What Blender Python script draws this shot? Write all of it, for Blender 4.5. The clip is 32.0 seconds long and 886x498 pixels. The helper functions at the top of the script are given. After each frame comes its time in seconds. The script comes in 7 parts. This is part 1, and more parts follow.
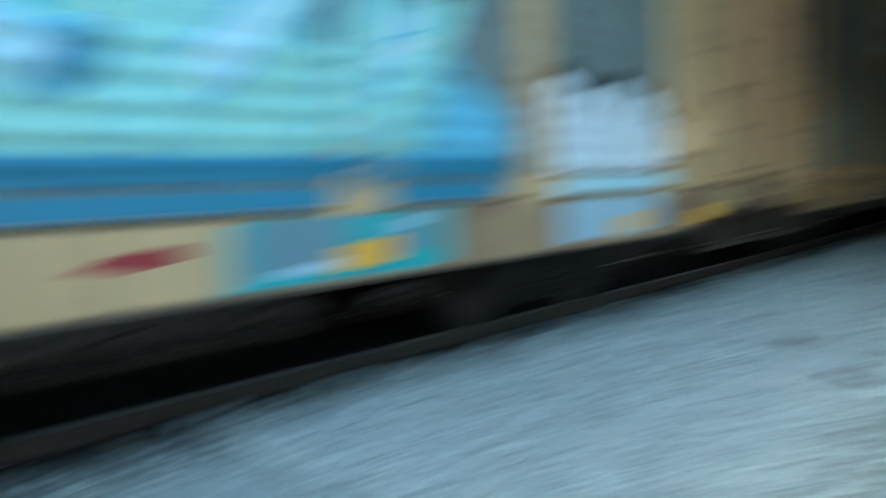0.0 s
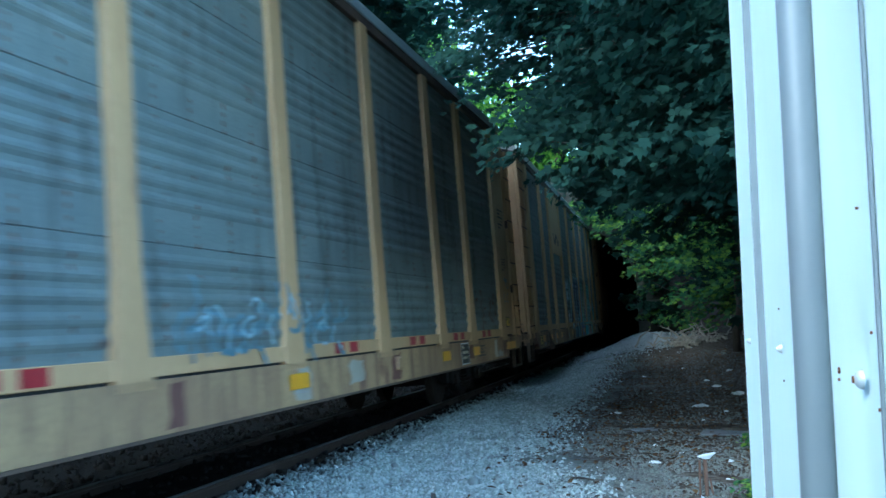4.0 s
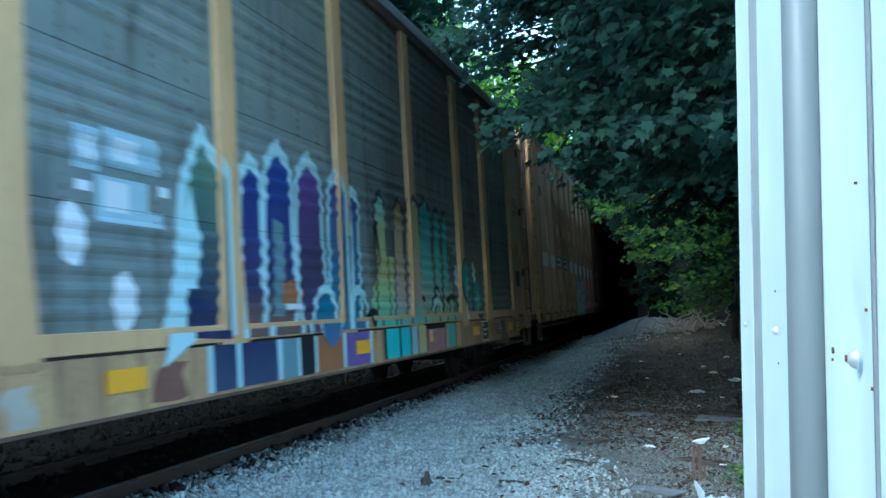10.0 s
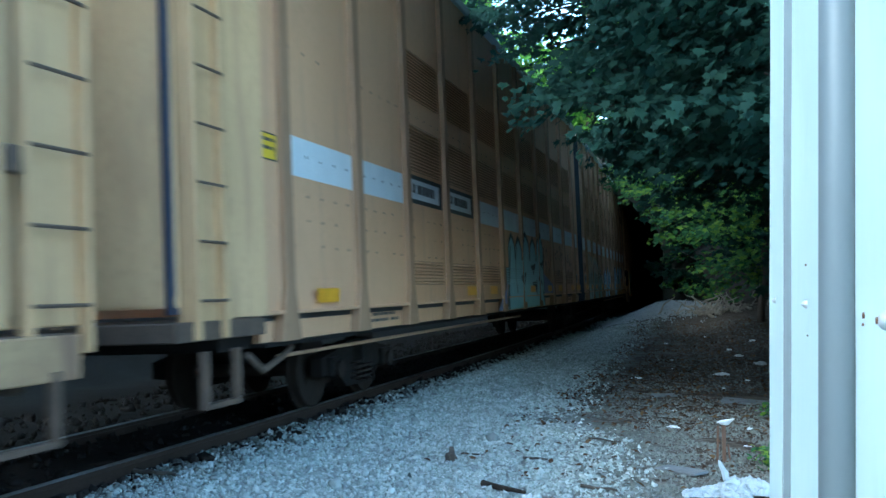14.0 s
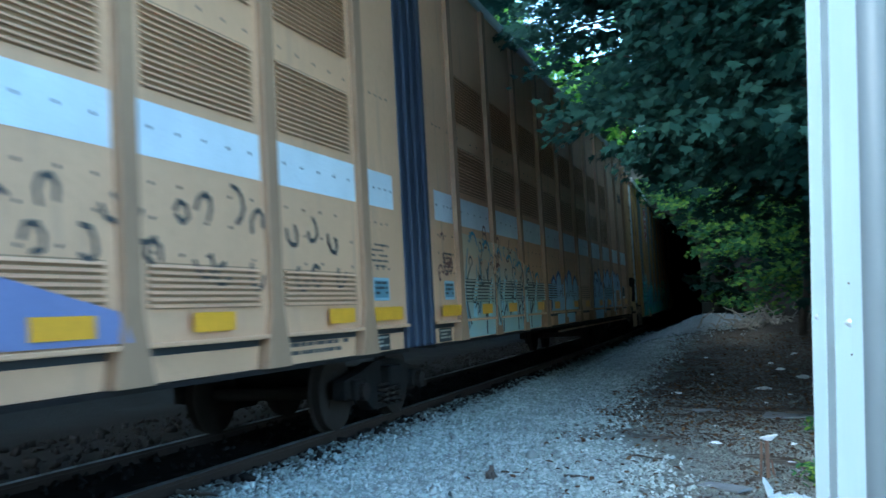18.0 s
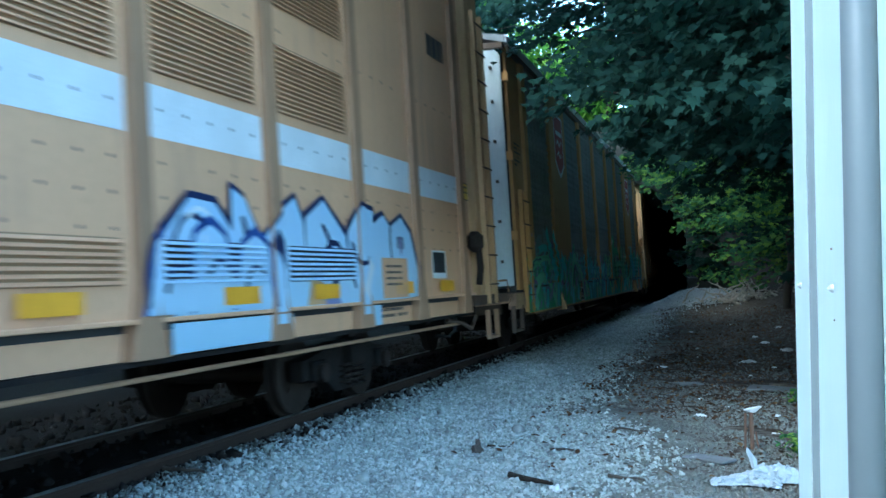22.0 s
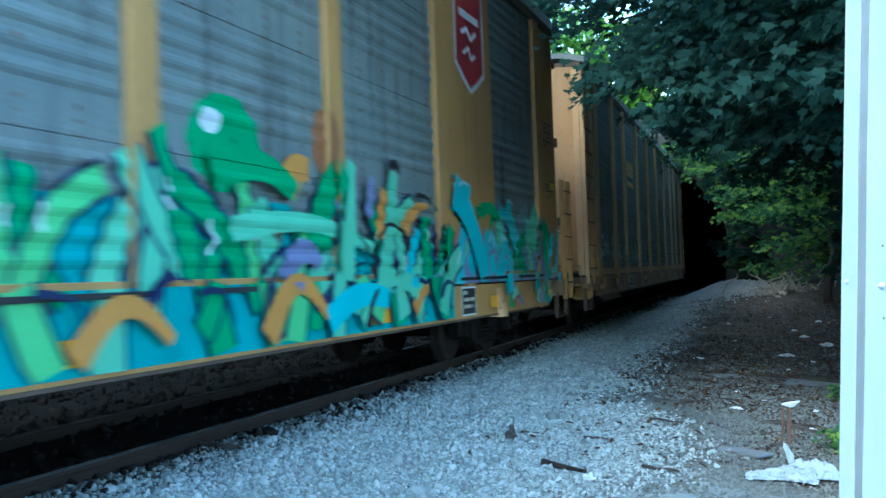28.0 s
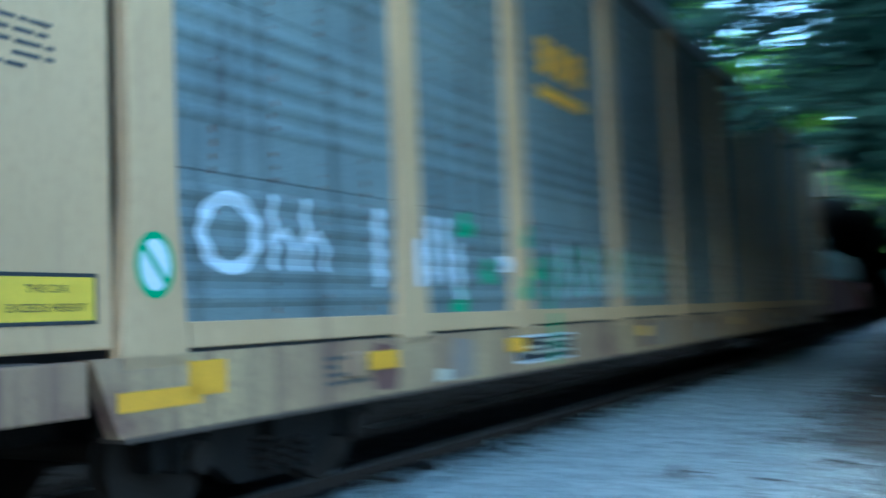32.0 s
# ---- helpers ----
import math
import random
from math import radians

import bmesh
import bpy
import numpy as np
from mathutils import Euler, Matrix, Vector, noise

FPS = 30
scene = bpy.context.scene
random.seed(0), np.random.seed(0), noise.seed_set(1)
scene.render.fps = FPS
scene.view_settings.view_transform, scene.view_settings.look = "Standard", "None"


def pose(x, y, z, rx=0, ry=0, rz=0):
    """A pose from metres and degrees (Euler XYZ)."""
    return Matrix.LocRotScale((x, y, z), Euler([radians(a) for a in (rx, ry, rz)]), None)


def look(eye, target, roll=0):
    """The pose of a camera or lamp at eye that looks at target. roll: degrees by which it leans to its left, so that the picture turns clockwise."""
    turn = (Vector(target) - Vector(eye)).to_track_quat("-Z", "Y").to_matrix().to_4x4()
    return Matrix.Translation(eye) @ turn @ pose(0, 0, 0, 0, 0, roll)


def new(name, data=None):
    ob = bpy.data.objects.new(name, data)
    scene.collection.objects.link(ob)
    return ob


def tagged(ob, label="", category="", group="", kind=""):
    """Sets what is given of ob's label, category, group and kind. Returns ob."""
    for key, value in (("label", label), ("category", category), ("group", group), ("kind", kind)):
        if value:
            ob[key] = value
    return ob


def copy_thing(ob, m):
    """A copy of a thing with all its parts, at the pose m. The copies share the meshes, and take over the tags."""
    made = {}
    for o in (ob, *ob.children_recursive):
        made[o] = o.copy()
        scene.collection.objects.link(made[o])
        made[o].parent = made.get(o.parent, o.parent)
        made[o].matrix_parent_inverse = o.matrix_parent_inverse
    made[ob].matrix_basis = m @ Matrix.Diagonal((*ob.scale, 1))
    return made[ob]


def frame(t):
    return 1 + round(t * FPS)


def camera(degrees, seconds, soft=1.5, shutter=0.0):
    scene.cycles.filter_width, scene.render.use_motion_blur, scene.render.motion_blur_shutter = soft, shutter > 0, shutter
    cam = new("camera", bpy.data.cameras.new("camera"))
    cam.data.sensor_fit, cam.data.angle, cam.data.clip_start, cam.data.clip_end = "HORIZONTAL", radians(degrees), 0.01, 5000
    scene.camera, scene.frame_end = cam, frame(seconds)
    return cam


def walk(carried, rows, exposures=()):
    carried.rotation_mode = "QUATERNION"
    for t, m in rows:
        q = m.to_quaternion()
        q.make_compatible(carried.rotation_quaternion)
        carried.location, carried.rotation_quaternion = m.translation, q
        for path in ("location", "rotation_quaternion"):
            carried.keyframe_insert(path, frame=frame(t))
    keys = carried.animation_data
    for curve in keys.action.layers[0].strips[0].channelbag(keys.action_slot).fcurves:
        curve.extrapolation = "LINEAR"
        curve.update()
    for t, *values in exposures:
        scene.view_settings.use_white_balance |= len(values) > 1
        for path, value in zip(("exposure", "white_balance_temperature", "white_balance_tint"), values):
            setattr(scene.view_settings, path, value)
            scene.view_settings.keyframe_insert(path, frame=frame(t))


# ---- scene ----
# World: metres, z up from the rail heads. The eye stands near (0, 0); the track runs along +y on the left and bends to the left.
EXPO, TINT = 3.36, -12
TRACK_X, BEND, BEND_Y, CANT = -5.242, 0.001321, 15.0, 0.0553


def track_x(a):
    """Centre line of the track at y = a."""
    return TRACK_X - (a - BEND_Y) ** 2 * BEND / 2


cam = camera(49.43, 32.0, soft=1.5, shutter=0.8)
walk(cam, [(t, pose(x, y, z, 90 + p, r, w)) for t, x, y, z, w, p, r in (
    (0.0, 0.010, 0.000, 1.555, 35.90, -6.00, -0.68),
    (0.1, 0.010, 0.000, 1.555, 27.82, -3.73, -0.55),
    (0.2, 0.010, 0.000, 1.555, 25.50, -3.65, -0.43),
    (0.3, 0.010, 0.000, 1.555, 21.81, -2.54, -0.31),
    (0.4, 0.010, 0.000, 1.555, 18.45, -1.60, -0.10),
    (0.5, 0.010, 0.000, 1.565, 18.01, 0.30, 0.21),
    (0.8, 0.002, 0.008, 1.555, 17.61, 1.74, 0.20),
    (1.0, -0.005, 0.013, 1.550, 17.98, 3.30, 0.50),
    (1.5, -0.000, -0.016, 1.583, 15.89, 5.37, -0.00),
    (2.0, -0.007, -0.005, 1.567, 15.85, 4.51, 0.10),
    (2.5, -0.021, -0.019, 1.561, 15.83, 3.70, 0.18),
    (4.5, 0.017, 0.013, 1.557, 14.21, 4.24, 1.65),
    (5.0, 0.024, 0.012, 1.558, 13.77, 4.15, 0.84),
    (5.5, 0.023, 0.014, 1.556, 13.09, 4.33, 0.11),
    (6.0, -0.001, 0.012, 1.554, 13.60, 3.99, -0.12),
    (6.5, -0.008, 0.026, 1.549, 13.40, 3.62, -0.37),
    (7.0, -0.008, 0.033, 1.552, 13.47, 3.77, -0.22),
    (7.5, -0.000, 0.034, 1.553, 13.29, 3.81, -0.29),
    (8.0, -0.002, 0.031, 1.545, 13.18, 3.33, -0.57),
    (8.5, -0.011, 0.027, 1.537, 12.80, 2.74, -0.92),
    (9.0, -0.000, 0.051, 1.532, 12.57, 2.32, -0.47),
    (9.5, 0.011, 0.047, 1.532, 13.46, 2.29, 0.03),
    (10.0, 0.013, 0.038, 1.542, 14.47, 3.01, 0.09),
    (10.5, 0.018, 0.022, 1.540, 13.62, 2.78, -0.42),
    (11.0, 0.012, 0.021, 1.524, 13.40, 1.67, -0.27),
    (11.5, 0.001, 0.060, 1.515, 13.47, 1.11, -0.36),
    (12.0, -0.005, 0.060, 1.506, 13.54, 0.59, -0.80),
    (12.5, 0.008, 0.049, 1.514, 13.39, 1.46, -0.23),
    (13.0, 0.007, 0.029, 1.515, 14.30, 1.60, -0.58),
    (13.5, -0.000, -0.010, 1.515, 15.61, 1.79, -1.13),
    (15.5, 0.018, -0.003, 1.514, 16.15, 1.86, -0.03),
    (16.0, 0.004, -0.004, 1.514, 15.92, 1.65, -0.34),
    (16.5, -0.002, 0.011, 1.505, 15.36, 0.93, -0.28),
    (17.0, -0.002, 0.026, 1.508, 15.05, 1.03, -0.52),
    (17.5, 0.006, 0.007, 1.515, 15.56, 1.42, 0.32),
    (18.0, -0.001, -0.029, 1.533, 18.07, 2.78, 0.10),
    (18.5, -0.004, -0.058, 1.529, 18.87, 2.50, -0.68),
    (19.0, 0.010, -0.035, 1.528, 17.47, 2.40, -0.22),
    (19.5, 0.007, -0.024, 1.525, 17.14, 2.06, -0.13),
    (20.0, -0.007, -0.018, 1.522, 17.17, 2.09, -0.42),
    (20.5, -0.004, -0.027, 1.508, 16.39, 1.38, -0.60),
    (21.0, 0.001, -0.021, 1.512, 16.60, 1.43, -0.10),
    (21.5, -0.008, -0.052, 1.512, 17.41, 1.54, -0.02),
    (22.0, 0.003, -0.006, 1.513, 17.27, 1.42, 0.49),
    (22.5, 0.001, -0.009, 1.508, 17.24, 1.15, 0.05),
    (23.0, 0.004, -0.000, 1.509, 17.15, 1.36, -0.06),
    (23.5, -0.004, 0.021, 1.513, 17.36, 1.46, -0.20),
    (24.0, -0.011, -0.026, 1.515, 17.42, 1.43, 0.13),
    (24.5, -0.004, 0.005, 1.518, 18.23, 1.72, 0.08),
    (25.0, -0.015, -0.010, 1.512, 18.39, 1.49, -0.47),
    (25.5, -0.021, -0.027, 1.505, 18.27, 1.06, -0.36),
    (27.5, -0.001, -0.025, 1.518, 19.74, 1.41, -0.57),
    (28.0, -0.014, -0.012, 1.518, 19.43, 0.46, -1.00),
    (28.5, -0.015, 0.001, 1.498, 19.06, 0.95, -1.29),
    (29.0, -0.028, -0.031, 1.505, 19.93, 1.42, -1.23),
    (29.5, -0.029, -0.026, 1.506, 19.64, 1.20, -1.25),
    (30.0, -0.023, -0.016, 1.500, 19.23, 0.91, -1.00),
    (30.5, -0.009, -0.029, 1.524, 18.72, 1.52, -0.98),
    (31.0, -0.006, -0.027, 1.525, 18.27, 2.19, -0.95),
    (31.5, -0.000, -0.000, 1.516, 18.70, 2.21, -0.54),
    (31.7, -0.000, -0.000, 1.516, 20.25, 2.30, -0.49),
    (31.8, -0.000, -0.000, 1.516, 21.95, 2.34, -0.46),
    (31.9, -0.000, -0.000, 1.516, 24.30, 2.38, -0.44),
    (32.0, -0.000, -0.000, 1.516, 28.99, 2.43, -0.41),
)], exposures=[(0.0, EXPO, 6200, TINT), (1.0, EXPO - 0.1, 5300, TINT), (2.0, EXPO - 0.1, 4650, TINT), (4.5, EXPO, 5150, TINT), (6.0, EXPO, 5350, TINT), (7.0, EXPO, 5350, TINT), (8.0, EXPO, 5180, TINT), (10.0, EXPO, 5350, TINT), (13.0, EXPO, 5350, TINT), (16.0, EXPO, 5000, TINT), (19.0, EXPO, 5150, TINT), (22.0, EXPO, 5150, TINT), (25.0, EXPO + 0.05, 4750, TINT), (28.0, EXPO + 0.2, 5100, TINT), (29.5, EXPO + 0.2, 5050, TINT), (31.0, EXPO - 0.1, 4800, TINT), (32.0, EXPO + 0.05, 4900, TINT)])

# ---- light ----
world = bpy.data.worlds.new("evening_sky")
scene.world = world
world.use_nodes = True
wn = world.node_tree.nodes
sky = wn.new("ShaderNodeTexSky")
sky.sky_type, sky.sun_disc = "NISHITA", False
SUN_UP, SUN_SIDE = radians(40), radians(150)
sky.sun_elevation, sky.sun_rotation = SUN_UP, -SUN_SIDE
world.node_tree.links.new(sky.outputs[0], wn["Background"].inputs[0])
wn["Background"].inputs[1].default_value = 0.14
sun = new("sun", bpy.data.lights.new("sun", "SUN"))
sun.data.energy, sun.data.angle, sun.data.color = 0.21, radians(15), (1.0, 0.95, 0.88)
sun.matrix_world = look((0, 0, 0), (math.sin(SUN_SIDE) * math.cos(SUN_UP), -math.cos(SUN_SIDE) * math.cos(SUN_UP), -math.sin(SUN_UP)))


# ---- materials ----
def material(name, colour, rough=0.7, metal=0.0, second=None, amount=0.5, scale=3.0, fine=40.0, bump=0.15, bump_scale=60.0,
             stretch=(1, 1, 1), stain=None, stain_at=0.62, stain_scale=1.2, jitter=0.0, spec=0.5, emit=0.0, trans=0.0, streak=None, streak_at=0.55):
    """A painted, earthy or bare surface: two scales of variation, stains and fine relief."""
    m = bpy.data.materials.new(name)
    m.use_nodes = True
    t = m.node_tree
    b = t.nodes["Principled BSDF"]
    b.inputs["Roughness"].default_value, b.inputs["Metallic"].default_value = rough, metal
    b.inputs["Specular IOR Level"].default_value = spec
    co = t.nodes.new("ShaderNodeTexCoord")
    mp = t.nodes.new("ShaderNodeMapping")
    mp.inputs["Scale"].default_value = stretch
    t.links.new(co.outputs["Object"], mp.inputs[0])

    def tex(s, detail=4.0):
        n = t.nodes.new("ShaderNodeTexNoise")
        n.inputs["Scale"].default_value, n.inputs["Detail"].default_value = s, detail
        t.links.new(mp.outputs[0], n.inputs["Vector"])
        return n.outputs["Fac"]

    def mixed(fac, a, c, low=0.35, high=0.65):
        r = t.nodes.new("ShaderNodeMapRange")
        r.inputs["From Min"].default_value, r.inputs["From Max"].default_value = low, high
        t.links.new(fac, r.inputs["Value"])
        x = t.nodes.new("ShaderNodeMix")
        x.data_type = "RGBA"
        t.links.new(r.outputs[0], x.inputs["Factor"])
        for sock, v in ((x.inputs["A"], a), (x.inputs["B"], c)):
            if isinstance(v, tuple):
                sock.default_value = (*v, 1)
            else:
                t.links.new(v, sock)
        return x.outputs["Result"]
    other = second or tuple(c * 0.7 for c in colour)
    mid = tuple(colour[i] + (other[i] - colour[i]) * amount for i in range(3))
    out = mixed(tex(scale), colour, mid)
    out = mixed(tex(fine, 2.0), out, mixed(tex(scale * 3.1), mid, other), 0.45, 0.85)
    if stain:
        out = mixed(tex(stain_scale, 6.0), out, stain, stain_at, stain_at + 0.1)
    if streak:
        sm = t.nodes.new("ShaderNodeMapping")
        sm.inputs["Scale"].default_value = (1, 4.5, 0.42)
        t.links.new(co.outputs["Object"], sm.inputs[0])
        sn = t.nodes.new("ShaderNodeTexNoise")
        sn.inputs["Scale"].default_value, sn.inputs["Detail"].default_value = 1.6, 7.0
        t.links.new(sm.outputs[0], sn.inputs["Vector"])
        out = mixed(sn.outputs["Fac"], out, streak, streak_at, streak_at + 0.22)
    if jitter:
        info = t.nodes.new("ShaderNodeObjectInfo")
        hs = t.nodes.new("ShaderNodeHueSaturation")
        r = t.nodes.new("ShaderNodeMapRange")
        r.inputs["To Min"].default_value, r.inputs["To Max"].default_value = 1 - jitter, 1 + jitter
        t.links.new(info.outputs["Random"], r.inputs["Value"])
        t.links.new(r.outputs[0], hs.inputs["Value"])
        t.links.new(out, hs.inputs["Color"])
        out = hs.outputs[0]
    t.links.new(out, b.inputs["Base Color"])
    if bump:
        bp = t.nodes.new("ShaderNodeBump")
        bp.inputs["Strength"].default_value, bp.inputs["Distance"].default_value = bump, 0.02
        t.links.new(tex(bump_scale, 3.0), bp.inputs["Height"])
        t.links.new(bp.outputs[0], b.inputs["Normal"])
    if trans:
        b.inputs["Transmission Weight"].default_value = trans
    if emit:
        b.inputs["Emission Color"].default_value, b.inputs["Emission Strength"].default_value = (*colour, 1), emit
    return m


RUST = (0.10, 0.035, 0.018)
